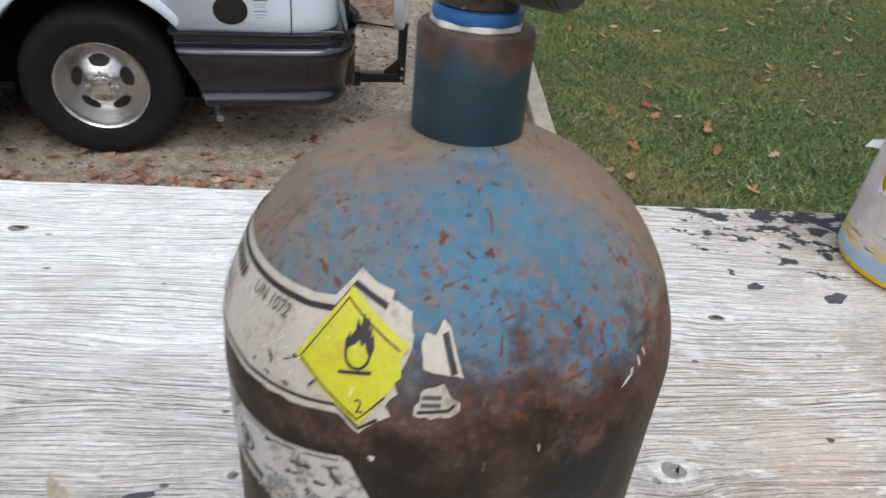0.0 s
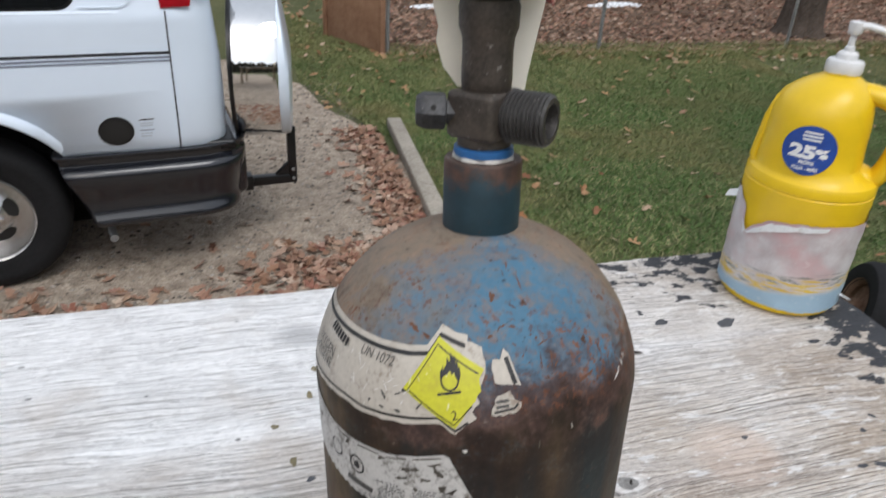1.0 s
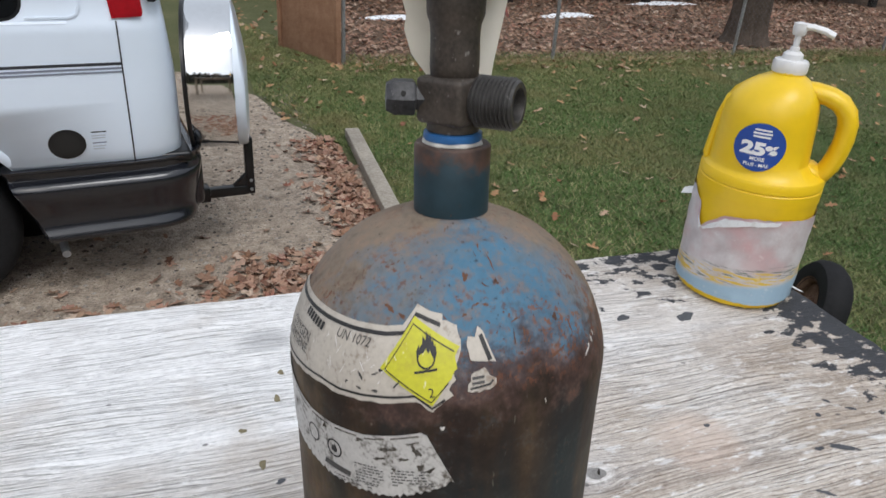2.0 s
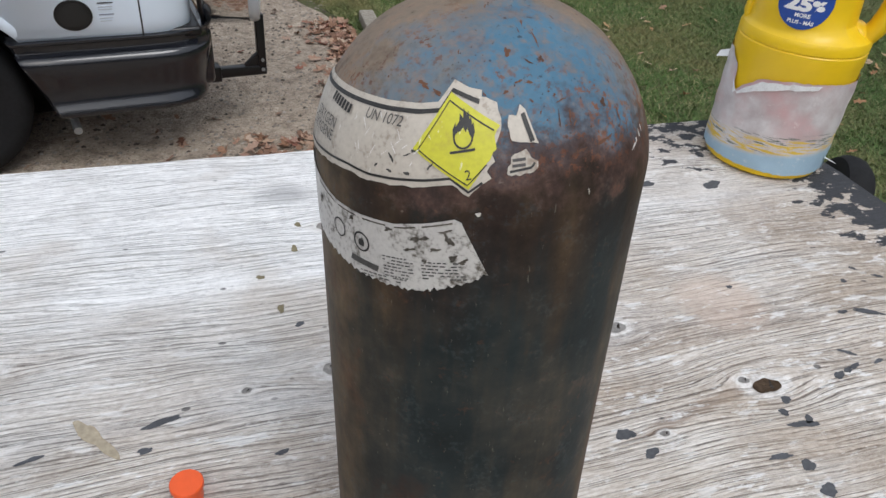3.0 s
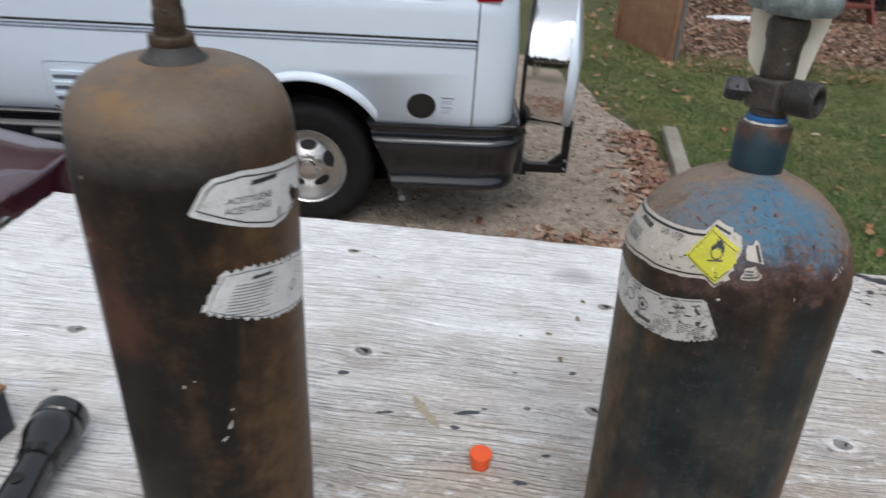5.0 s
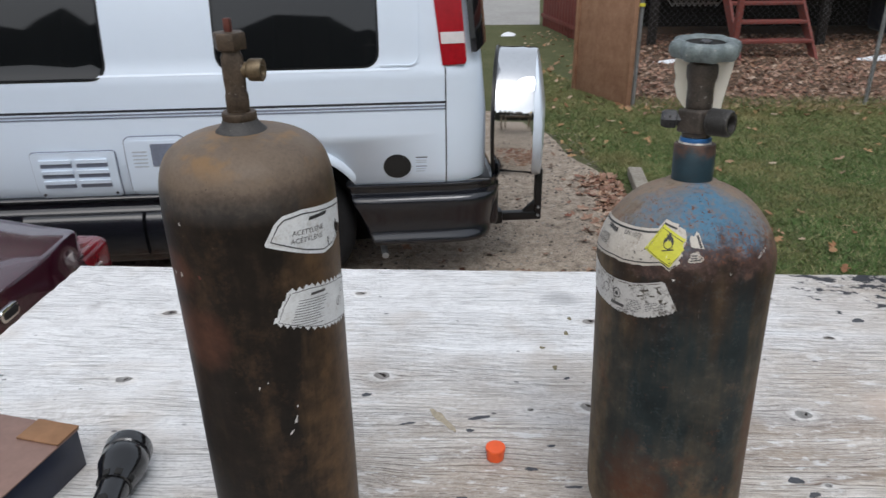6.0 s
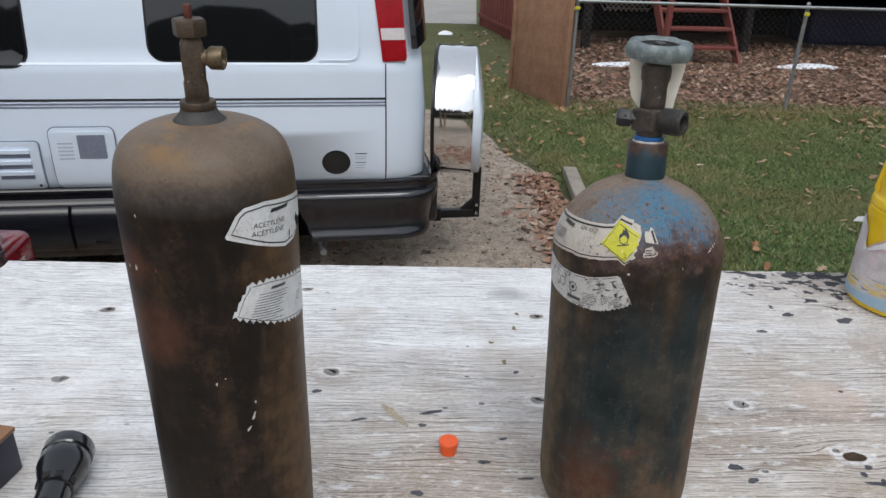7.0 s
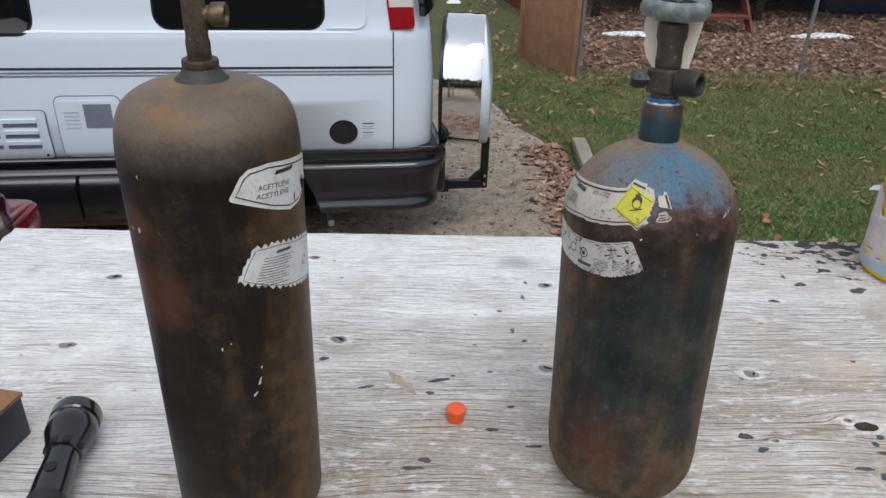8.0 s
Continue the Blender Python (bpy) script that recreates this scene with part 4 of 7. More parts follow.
part("tank", lathe(O2, 96, wobble=dented), M["o2"], oxygen, "rusty blue dome over a brown and dark teal body")
ring = [(0.0165, 0.3920), (0.0192, 0.3922), (0.0195, 0.3935), (0.0195, 0.4312), (0.0190, 0.4322)]
part("ring_top", lathe([(0.0190, 0.4322), (0.0184, 0.4328), (0.0150, 0.4328), (0.0140, 0.4315), (0.0125, 0.4300)], 48), M["ring_top"], oxygen, "rusty top face of the neck ring")
part("neck_ring", lathe(ring, 48), M["o2_ring"], oxygen, "dark teal threaded neck ring")
part("thread_tape", lathe([(0.0141, 0.4312), (0.0150, 0.4330), (0.0146, 0.4346), (0.0120, 0.4350)], 40, wobble=lambda a, z: 1 + 0.05 * math.sin(7 * a)), M["white_tape"], oxygen)
part("seal_band", lathe([(0.0120, 0.4342), (0.0146, 0.4345), (0.0150, 0.4356), (0.0147, 0.4382), (0.0120, 0.4386)], 40), M["blue_seal"], oxygen, "blue plastic seal band")
part("valve_base", lathe([(0.0118, 0.4380), (0.0132, 0.4392), (0.0132, 0.4445), (0.0100, 0.4450)], 40), M["valve"], oxygen)
TURN_V = 44.0 - 8.0
bm = box(bmesh.new(), -0.0145, 0.0145, -0.0135, 0.0135, 0.4430, 0.4660, 0.003, 3, pose(0, 0, 0, 0, 0, TURN_V))
part("valve_body", bm, M["valve"], oxygen, "square aged bronze valve body")
part("valve_stem", lathe([(0.0100, 0.4640), (0.0118, 0.4660), (0.0122, 0.4710), (0.0120, 0.4840), (0.0124, 0.4900), (0.0140, 0.4945), (0.0143, 0.5035), (0.0136, 0.5065), (0.0126, 0.5070), (0.0122, 0.5090), (0.0085, 0.5095)], 40), M["valve"], oxygen)
part("packing_nut", lathe([(0.0082, 0.5085), (0.0105, 0.5092), (0.0108, 0.5150), (0.0075, 0.5155)], 8), M["bore"], oxygen, "black nut under the handwheel")


wheel_prof = [(0.0080, 0.5160), (0.0155, 0.5145), (0.0222, 0.5125), (0.0272, 0.5137), (0.0300, 0.5182), (0.0304, 0.5232), (0.0286, 0.5275), (0.0250, 0.5295), (0.0212, 0.5290), (0.0190, 0.5268), (0.0175, 0.5238), (0.0122, 0.5228), (0.0, 0.5230)]
ASKEW = Matrix.Translation((0, 0, 0.515)) @ pose(0, 0, 0, 9, 0, 0) @ Matrix.Translation((0, 0, -0.515))
bm = lathe(wheel_prof, 96)
for v in bm.verts:
    # eight lobes round the outer rim
    r = math.hypot(v.co.x, v.co.y)
    if r > 0.0205:
        k = 1 + 0.10 * math.cos(8 * math.atan2(v.co.y, v.co.x)) * min(1.0, (r - 0.0205) / 0.006) * (1.0 if v.co.z > 0.5135 else 0.4)
        v.co.x, v.co.y = v.co.x * k, v.co.y * k
bmesh.ops.transform(bm, matrix=ASKEW, verts=bm.verts[:])
part("handwheel", bm, M["wheel_grey"], oxygen, "grey scalloped cast handwheel")
part("wheel_recess", lathe([(0.0, 0.5236), (0.0120, 0.5237), (0.0172, 0.5246), (0.0184, 0.5264)], 40, ASKEW), M["bore"], oxygen, "dark recess of the handwheel")
part("spindle_nut", lathe([(0.0055, 0.5223), (0.0060, 0.5228), (0.0060, 0.5275), (0.0050, 0.5285), (0.0, 0.5285)], 6, ASKEW), M["valve_grey"], oxygen)
# threaded outlet
out_dir = Vector((0.71, -0.705, 0)).normalized()
c0 = Vector((0, 0, 0.4545))
thr = [(0.0, 0.0), (0.0112, 0.0), (0.0112, 0.013)]
n = 9
for i in range(n):
    z = 0.0135 + i * 0.0021
    thr += [(0.0118, z), (0.0128, z + 0.0007), (0.0128, z + 0.0011), (0.0118, z + 0.0018)]
thr += [(0.0120, 0.0330), (0.0108, 0.0342), (0.0082, 0.0342), (0.0078, 0.0330), (0.0070, 0.0240), (0.0, 0.0235)]
part("threaded_outlet", lathe(thr, 40, along(c0, c0 + out_dir)), M["thread"], oxygen, "threaded outlet stub with an open bore")
part("outlet_bore", lathe([(0.0, 0.0245), (0.0070, 0.0248)], 24, along(c0, c0 + out_dir)), M["bore"], oxygen)
# safety plug with a hexagonal cap
plug_dir = Vector((-0.95, 0.22, 0.03)).normalized()
part("safety_plug", lathe([(0.0064, 0.010), (0.0064, 0.0190), (0.0088, 0.0195), (0.0094, 0.0208), (0.0094, 0.0295), (0.0086, 0.0312), (0.0072, 0.0335), (0.0, 0.0340)], 6, along(c0, c0 + plug_dir)), M["valve_grey"], oxygen, "grey hexagonal safety plug")
pd = along(c0, c0 + plug_dir)
for a in (20, 140, 260):
    q = pd @ Vector((0.0078 * math.cos(radians(a)), 0.0078 * math.sin(radians(a)), 0.0255))
    d = (pd.to_3x3() @ Vector((math.cos(radians(a)), math.sin(radians(a)), 0))).normalized()
    part("vent_hole", rod(q, q + d * 0.0012, 0.0013, segs=12), M["bore"], oxygen)
# card tag hung behind the stem
tag = [(-0.0245, 0.514), (0.0285, 0.517), (0.0280, 0.505), (0.0215, 0.470), (0.0195, 0.452), (0.0110, 0.451), (0.004, 0.464), (-0.013, 0.464), (-0.0205, 0.474), (-0.0240, 0.486), (-0.0230, 0.493), (-0.0258, 0.503)]
bm = prism(tag, 0.0150, 0.0157, "y")
bmesh.ops.transform(bm, matrix=pose(0, 0, 0, 0, 0, -14), verts=bm.verts[:])
part("card_tag", bm, M["card"], oxygen, "torn cream card tag hung on the valve", smooth=False)

R2 = 0.0868
LABEL1 = [(-112, 0.3585), (-100, 0.3592), (-82.5, 0.3600), (-69.6, 0.3604), (-55.0, 0.3611), (-42.7, 0.3625), (-36.8, 0.3640), (-32.8, 0.3722), (-27.0, 0.3700), (-22.4, 0.3694), (-22.4, 0.3672), (-17.0, 0.3655), (-15.6, 0.3600), (-16.3, 0.3535), (-18.3, 0.3475), (-17.2, 0.3440), (-19.4, 0.3400), (-17.9, 0.3375), (-20.7, 0.3345), (-24.0, 0.3293), (-28.9, 0.3335), (-37.2, 0.3308), (-46.4, 0.3288), (-55.8, 0.3273), (-64.8, 0.3280), (-74.9, 0.3268), (-87.7, 0.3258), (-101.1, 0.3250), (-112, 0.3250)]


def stuck(name, bm, material, profile, mean, lift, parent, label="", step=0.004, place=None):
    """A paper piece or print on the shell of a cylinder."""
    slice_up(bm, step)
    if place:
        wrap(bm, profile, lift, mean, place)
    else:
        wrap(bm, profile, lift, mean)
    return part(name, bm, material, parent, label)


lab = stuck("hazard_label", sheet(torn(arcs(LABEL1, R2), 0.0022, 0.0005, 8, spare=(0, 1, 2, 3, 4, 5, 6, 7, 8))), M["label_cream"], O2, R2, 0.0005, oxygen, "torn cream label with a yellow oxidiser diamond")
stuck("border_line", ribbon(arcs([(-110, 0.3555), (-82, 0.3570), (-69, 0.3575), (-55, 0.3582), (-42.7, 0.3595), (-35.6, 0.3612), (-32.6, 0.3686), (-23.0, 0.3655)], R2), 0.0017), M["ink"], O2, R2, 0.0008, lab)
stuck("border_line", ribbon(arcs([(-110, 0.3285), (-87, 0.3290), (-75, 0.3300), (-64.8, 0.3310), (-55.8, 0.3304), (-46.4, 0.3318), (-37.2, 0.3338), (-29.6, 0.3362), (-24.2, 0.3312), (-20.5, 0.3356)], R2), 0.0011), M["ink"], O2, R2, 0.0008, lab)
DIA = [(-33.0, 0.3680), (-16.0, 0.3578), (-17.6, 0.3540), (-16.9, 0.3490), (-19.5, 0.3435), (-24.2, 0.3325), (-41.9, 0.3457)]
dia = stuck("hazard_diamond", sheet(torn(arcs(DIA, R2), 0.0016, 0.0004, 3, spare=(0, 4, 5, 6))), M["label_yellow"], O2, R2, 0.0010, lab, "yellow diamond with a flame over a circle")


def print_on(name, bm, deg, z, turn=0.0, material="ink", parent=None, profile=O2, mean=R2, lift=0.0014, step=0.004):
    return stuck(name, bm, M[material], profile, mean, lift, parent, "", step, (deg, z, turn))


stuck("diamond_border", ribbon(arcs([(-17.9, 0.3560), (-32.9, 0.3652), (-40.2, 0.3458), (-24.6, 0.3343), (-19.6, 0.3430)], R2), 0.0006), M["ink"], O2, R2, 0.0013, dia)
print_on("circle", ring_flat(0.0038, 0.0046), -27.0, 0.3528, 0, "ink", dia)
print_on("ground_bar", sheet([(-0.0056, -0.0005), (0.0056, -0.0005), (0.0056, 0.0005), (-0.0056, 0.0005)]), -26.8, 0.3475, 12, "ink", dia)
flame = [(-0.0052, -0.004), (-0.0060, 0.000), (-0.0048, 0.0035), (-0.0046, 0.0012), (-0.0030, 0.0040), (-0.0034, 0.0075), (-0.0012, 0.0055), (-0.0016, 0.0100), (0.0006, 0.0070), (0.0012, 0.0090), (0.0024, 0.0050), (0.0030, 0.0066), (0.0040, 0.0030), (0.0046, 0.0042), (0.0058, 0.0000), (0.0050, -0.0040), (0.0030, -0.0012), (0.0018, 0.0012), (0.0010, -0.0006), (-0.0006, 0.0016), (-0.0018, -0.0004), (-0.0034, -0.0012)]
print_on("flame", sheet([(x * 0.88, z * 0.80) for x, z in flame]), -27.0, 0.3552, 0, "ink", dia)
print_on("class_number", lettering("2", 0.0058), -24.6, 0.3383, 12, "ink", dia)
print_on("number_print", lettering("UN 1072", 0.0060, 0.0, 0.15), -54.5, 0.3545, 1, "ink_soft", lab)
for k in range(7):
    print_on("name_bar", sheet([(-0.0011, -0.0019), (0.0010, -0.0019), (0.0013, 0.0019), (-0.0008, 0.0019)]), -82.5 + 2.05 * k, 0.3542 - 0.0002 * k, -2, "ink", lab)
print_on("word", lettering("OXYGEN", 0.0066), -84.0, 0.3440, 0, "ink_soft", lab)
print_on("word", lettering("OXYG\u00c8NE", 0.0066), -85.0, 0.3385, 0, "ink_soft", lab)
rng = random.Random(12)
for i in range(7):
    print_on("scuff", sheet(blob(0, 0, rng.uniform(0.0007, 0.0019), rng.uniform(0.0003, 0.0007), i + 300, rng.uniform(-60, 60), 0.5, 14)), rng.choice((-36, -41, -44, -50, -47, -53)) + rng.uniform(-2, 2), rng.uniform(0.335, 0.345), 0, "ink_soft", lab, lift=0.0016)
for i in range(14):
    deg, z = rng.uniform(-62, -21), rng.uniform(0.334, 0.357)
    print_on("scratch", sheet(blob(0, 0, rng.uniform(0.0010, 0.0030), rng.uniform(0.00008, 0.00018), 340 + i, rng.choice((-62, -55, -48, 40, 65)) + rng.uniform(-6, 6), 0.4, 10)), deg, z, 0, "white_ink", lab, lift=0.0018)
frag = stuck("label_scrap", sheet(torn(arcs([(-13.2, 0.3612), (-10.8, 0.3610), (-9.4, 0.3650), (-7.6, 0.3632), (-4.0, 0.3508), (-7.0, 0.3512), (-12.5, 0.3522), (-13.6, 0.3575)], R2), 0.0018, 0.0005, 21, spare=(3,))), M["label_cream"], O2, R2, 0.0006, oxygen, "scrap of torn cream label")
stuck("scrap_line", ribbon(arcs([(-8.7, 0.3620), (-5.9, 0.3518)], R2), 0.0022), M["ink"], O2, R2, 0.0009, frag)
frag = stuck("label_scrap", sheet(torn(arcs([(-13.6, 0.3392), (-13.4, 0.3420), (-11.6, 0.3471), (-8.0, 0.3490), (-6.4, 0.3455), (-4.3, 0.3440), (-4.4, 0.3415), (-5.6, 0.3402), (-10.0, 0.3385)], R2), 0.0018, 0.0005, 22)), M["label_cream"], O2, R2, 0.0006, oxygen, "scrap of torn cream label")
stuck("scrap_line", ribbon(arcs([(-12.8, 0.3402), (-6.6, 0.3418), (-5.4, 0.3436)], R2), 0.0010), M["ink"], O2, R2, 0.0009, frag)
for dz in (0.0, 0.0022):
    print_on("print_bar", sheet([(-0.003, -0.0006), (0.003, -0.0006), (0.003, 0.0006), (-0.003, 0.0006)]), -10.2, 0.3428 + dz, 6, "ink_soft", frag, lift=0.0010)
LABEL2 = [(-108, 0.3190), (-97.8, 0.3172), (-82.3, 0.3127), (-71.2, 0.3092), (-59.3, 0.3088), (-46.0, 0.3104), (-35.0, 0.3147), (-27.6, 0.3183), (-25.6, 0.3172), (-24.6, 0.3138), (-21.5, 0.3046), (-17.0, 0.2911), (-27.4, 0.2829), (-36.3, 0.2783), (-46.1, 0.2769), (-57.5, 0.2761), (-69.3, 0.2777), (-82.8, 0.2807), (-97.8, 0.2850), (-108, 0.2880)]
saw = []
pts = arcs(LABEL2, R2)
for i, p in enumerate(pts):
    saw.append(p)
    if 11 <= i <= 17:
        q = pts[i + 1]
        for k in range(1, 8):
            t = k / 8 + rng.uniform(-0.03, 0.03)
            barb = (rng.uniform(0.0003, 0.0018) if k % 2 else -rng.uniform(0.0, 0.0012))
            saw.append((p[0] + (q[0] - p[0]) * t, p[1] + (q[1] - p[1]) * t + barb))
lab2 = stuck("warning_label", sheet(saw), M["label_worn"], O2, R2, 0.0005, oxygen, "worn grey paper label with a saw-toothed edge")
print_on("icon_ring", ring_flat(0.0042, 0.0052), -58.9, 0.2945, 0, "ink", lab2, lift=0.0009)
print_on("icon_flame", sheet([(-0.0016, -0.0022), (0.0016, -0.0022), (0.0020, 0.0), (0.0004, 0.0028), (0.0, 0.001), (-0.0010, 0.0018), (-0.0020, 0.0)]), -58.9, 0.2945, 0, "ink", lab2, lift=0.0009)
print_on("icon_ring", ring_flat(0.0042, 0.0050), -70.0, 0.2955, 0, "ink", lab2, lift=0.0009)
print_on("name_bar", sheet([(-0.0095, -0.0017), (0.0085, -0.0017), (0.0095, 0.0017), (-0.0085, 0.0017)]), -58.0, 0.2836, -1, "ink_soft", lab2, lift=0.0009)


def words(width, rows, pitch, tall, seed):
    """Rows of short dashes, as small worn print reads from afar."""
    dice, bm = random.Random(seed), bmesh.new()
    for k in range(rows):
        x = -width / 2
        while x < width / 2:
            w = dice.uniform(0.0010, 0.0030)
            if dice.random() < 0.8:
                bm.faces.new([bm.verts.new((px, -k * pitch + pz, 0)) for px, pz in ((x, 0), (x + w, 0), (x + w, tall), (x, tall))])
            x += w + 0.0007
    return bm


for deg, z, width, rows in ((-45.5, 0.2925, 0.015, 7), (-31.0, 0.2950, 0.019, 6), (-52.0, 0.2800, 0.030, 2)):
    print_on("small_print", words(width, rows, 0.0017, 0.0007, rows), deg, z, 7, "ink_soft", lab2, lift=0.0009)
for a0, a1, dz in ((-84, -72, 0.0), (-70, -61, 0.0002), (-58, -49, 0.0), (-46, -39, 0.0003), (-37, -28, 0.0)):
    z0, z1 = (np.interp(a, [-97.8, -82.3, -71.2, -59.3, -46, -35, -27.6], [0.3172, 0.3127, 0.3092, 0.3088, 0.3104, 0.3147, 0.3183]) - 0.0016 for a in (a0, a1))
    stuck("border_line", ribbon(arcs([(a0, z0), (0.5 * (a0 + a1), 0.5 * (z0 + z1) - dz), (a1, z1)], R2), 0.0007), M["worn_print"], O2, R2, 0.0009, lab2)
for i, (deg, z, a, b) in enumerate(((-38, 0.3060, 0.0045, 0.0016), (-29, 0.3080, 0.0018, 0.0038), (-27.5, 0.2990, 0.0030, 0.0014), (-41, 0.2995, 0.0030, 0.0010), (-83, 0.303, 0.0020, 0.0030), (-24.5, 0.2975, 0.0022, 0.0014), (-33, 0.3020, 0.0024, 0.0012), (-36, 0.2950, 0.0016, 0.0010), (-48, 0.3070, 0.0030, 0.0008), (-63, 0.3050, 0.0024, 0.0010), (-30, 0.3120, 0.0030, 0.0008))):
    print_on("worn_patch", sheet(torn(blob(0, 0, a * 0.8, b * 0.8, 400 + i, 20, 0.7, 22), 0.0008, 0.0004, i)), deg, z, 0, "worn_print", lab2, lift=0.0011)
# rust scabs and scrapes on the dome: degrees, height, half length, half width, turn
M["scab"] = tinted("rust_scab", (0.150, 0.072, 0.046), (0.190, 0.092, 0.056), (0.110, 0.058, 0.040), rough=0.85, fine=400, island=False)
for i, (deg, z, a, b, t) in enumerate(((-12.5, 0.3820, 0.0042, 0.0024, -15), (2.5, 0.3795, 0.0030, 0.0016, 0), (-3.5, 0.3788, 0.0040, 0.0007, -12), (3.5, 0.3860, 0.0010, 0.0062, 8), (0.0, 0.3905, 0.0022, 0.0012, 40),
                                       (-9.0, 0.3725, 0.0035, 0.0009, 10), (-5.0, 0.3722, 0.0040, 0.0008, -4), (-14, 0.3690, 0.0022, 0.0012, 30), (-44, 0.3690, 0.0085, 0.0016, -12), (-38, 0.3670, 0.0050, 0.0012, -14),
                                       (4.0, 0.3590, 0.0007, 0.0050, -6), (8.2, 0.3600, 0.0007, 0.0055, -6), (6.0, 0.3655, 0.0040, 0.0007, 10), (20, 0.3480, 0.0120, 0.0016, 8), (10, 0.3460, 0.0080, 0.0014, 14),
                                       (24, 0.3620, 0.0022, 0.0040, 10), (30, 0.3560, 0.0014, 0.0050, 6), (-26, 0.3950, 0.0020, 0.0010, 0), (-20, 0.4000, 0.0025, 0.0010, 0), (18, 0.3975, 0.0035, 0.0012, -10))):
    stuck("rust_scab", sheet(torn(blob(0, 0, a * (0.42 if a > 0.006 else 0.58), b * 0.46, 500 + i, t, 0.6, 30), 0.0005, 0.00045, i)), M["scab"], O2, R2, 0.00035, oxygen, "", 0.004, (deg, z, 0))
rng = random.Random(77)
for i in range(30):
    deg, z = rng.gauss(2, 15), rng.uniform(0.345, 0.392)
    a = rng.uniform(0.0003, 0.0007)
    stuck("rust_scab", sheet(blob(0, 0, a * rng.uniform(0.7, 1.9), a * 0.7, 700 + i, rng.uniform(-60, 60), 0.6, 12)), M["scab"], O2, R2, 0.0003, oxygen, "", 0.004, (deg, z, 0))
for i, (deg, z, a, b, t) in enumerate(((36, 0.3405, 0.0045, 0.0006, 25), (41, 0.3440, 0.0007, 0.0028, 5), (43.5, 0.3455, 0.0006, 0.0022, 8), (38, 0.3425, 0.0012, 0.0010, 0), (12.5, 0.3285, 0.0006, 0.0016, 4), (-21, 0.3215, 0.0012, 0.0016, 0))):
    stuck("paint_chip", sheet(blob(0, 0, a * 0.75, b * 0.75, 540 + i, t, 0.5, 16)), M["dull_chip" if i == 4 else "pale_chip"], O2, R2, 0.00035, oxygen, "", 0.004, (deg, z, 0))


# ---- acetylene cylinder ----
AC = [(0.0, 0.004), (0.060, 0.0), (0.0700, 0.0005), (0.0745, 0.004), (0.0755, 0.010), (0.0755, 0.10), (0.0755, 0.20), (0.0758, 0.30), (0.0766, 0.385), (0.0766, 0.400), (0.0759, 0.415), (0.0742, 0.428), (0.0711, 0.4385), (0.0660, 0.4470), (0.0576, 0.4540), (0.0460, 0.4595), (0.0330, 0.4628), (0.0240, 0.4640), (0.0190, 0.4644)]
AC = eased(AC, 8)
axis = Vector((0.0009, -0.021, 1)).normalized()
side = (Vector((1, 0, 0)) - axis * axis.x).normalized()
acet = thing("acetylene_cylinder", (0, 0, 0), "tall rusty brown acetylene cylinder with white labels and brass valve", "gas cylinder")
acet.matrix_world = Matrix.Translation((-0.3472, 0.1885, TOP + 0.0016)) @ Matrix((side, axis.cross(side), axis)).transposed().to_4x4()
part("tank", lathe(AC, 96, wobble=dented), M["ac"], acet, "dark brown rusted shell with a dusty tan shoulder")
part("neck_flare", lathe([(0.0226, 0.4625), (0.0222, 0.4640), (0.0192, 0.4665), (0.0162, 0.4700), (0.0148, 0.4735), (0.0110, 0.4738)], 40), M["lead"], acet, "dark grey flared neck")
part("collar", lathe([(0.0120, 0.4730), (0.0142, 0.4733), (0.0147, 0.4745), (0.0147, 0.4790), (0.0140, 0.4803), (0.0100, 0.4806), (0.0100, 0.4825), (0.0085, 0.4828)], 40), M["brass"], acet)
bm = bmesh.new()
stem = [(0.0112, 0.0095, 0.4805), (0.0116, 0.0105, 0.4840), (0.0118, 0.0110, 0.4940), (0.0105, 0.0100, 0.4965), (0.0112, 0.0104, 0.5080), (0.0110, 0.0104, 0.5260), (0.0096, 0.0092, 0.5285), (0.0088, 0.0086, 0.5335)]
rings = []
for hx, hy, z in stem:
    rings.append([bm.verts.new((0.82 * hx * x, 0.84 * hy * y, z)) for x, y in rounded(-1, 1, -1, 1, 0.45, 3)])
for a, b in zip(rings, rings[1:]):
    for k in range(len(a)):
        bm.faces.new((a[k], a[(k + 1) % len(a)], b[(k + 1) % len(a)], b[k]))
bm.faces.new(rings[-1])
bmesh.ops.transform(bm, matrix=pose(0, 0, 0, 0, 0, 18), verts=bm.verts[:])
part("valve_body", bm, M["brass"], acet, "squared dull brass valve body")
part("packing_nut", lathe([(0.0100, 0.5320), (0.0128, 0.5326), (0.0136, 0.5340), (0.0136, 0.5445), (0.0126, 0.5462), (0.0060, 0.5466), (0.0, 0.5466)], 6), M["brass"], acet)
part("spindle", boxed(-0.0028, 0.0028, -0.0028, 0.0028, 0.5460, 0.5570, 0.0006), M["rust_red"], acet, "rusty red square spindle")
od = Vector((0.999, -0.035, 0)).normalized()
oc = Vector((0.002, 0, 0.5155))
part("outlet", lathe([(0.0062, 0.006), (0.0068, 0.0105), (0.0088, 0.0120), (0.0094, 0.0135), (0.0094, 0.0225), (0.0088, 0.0235), (0.0066, 0.0235), (0.0058, 0.0225), (0.0054, 0.0180), (0.0, 0.0178)], 32, along(oc, oc + od)), M["brass_light"], acet, "round brass outlet with an open bore")

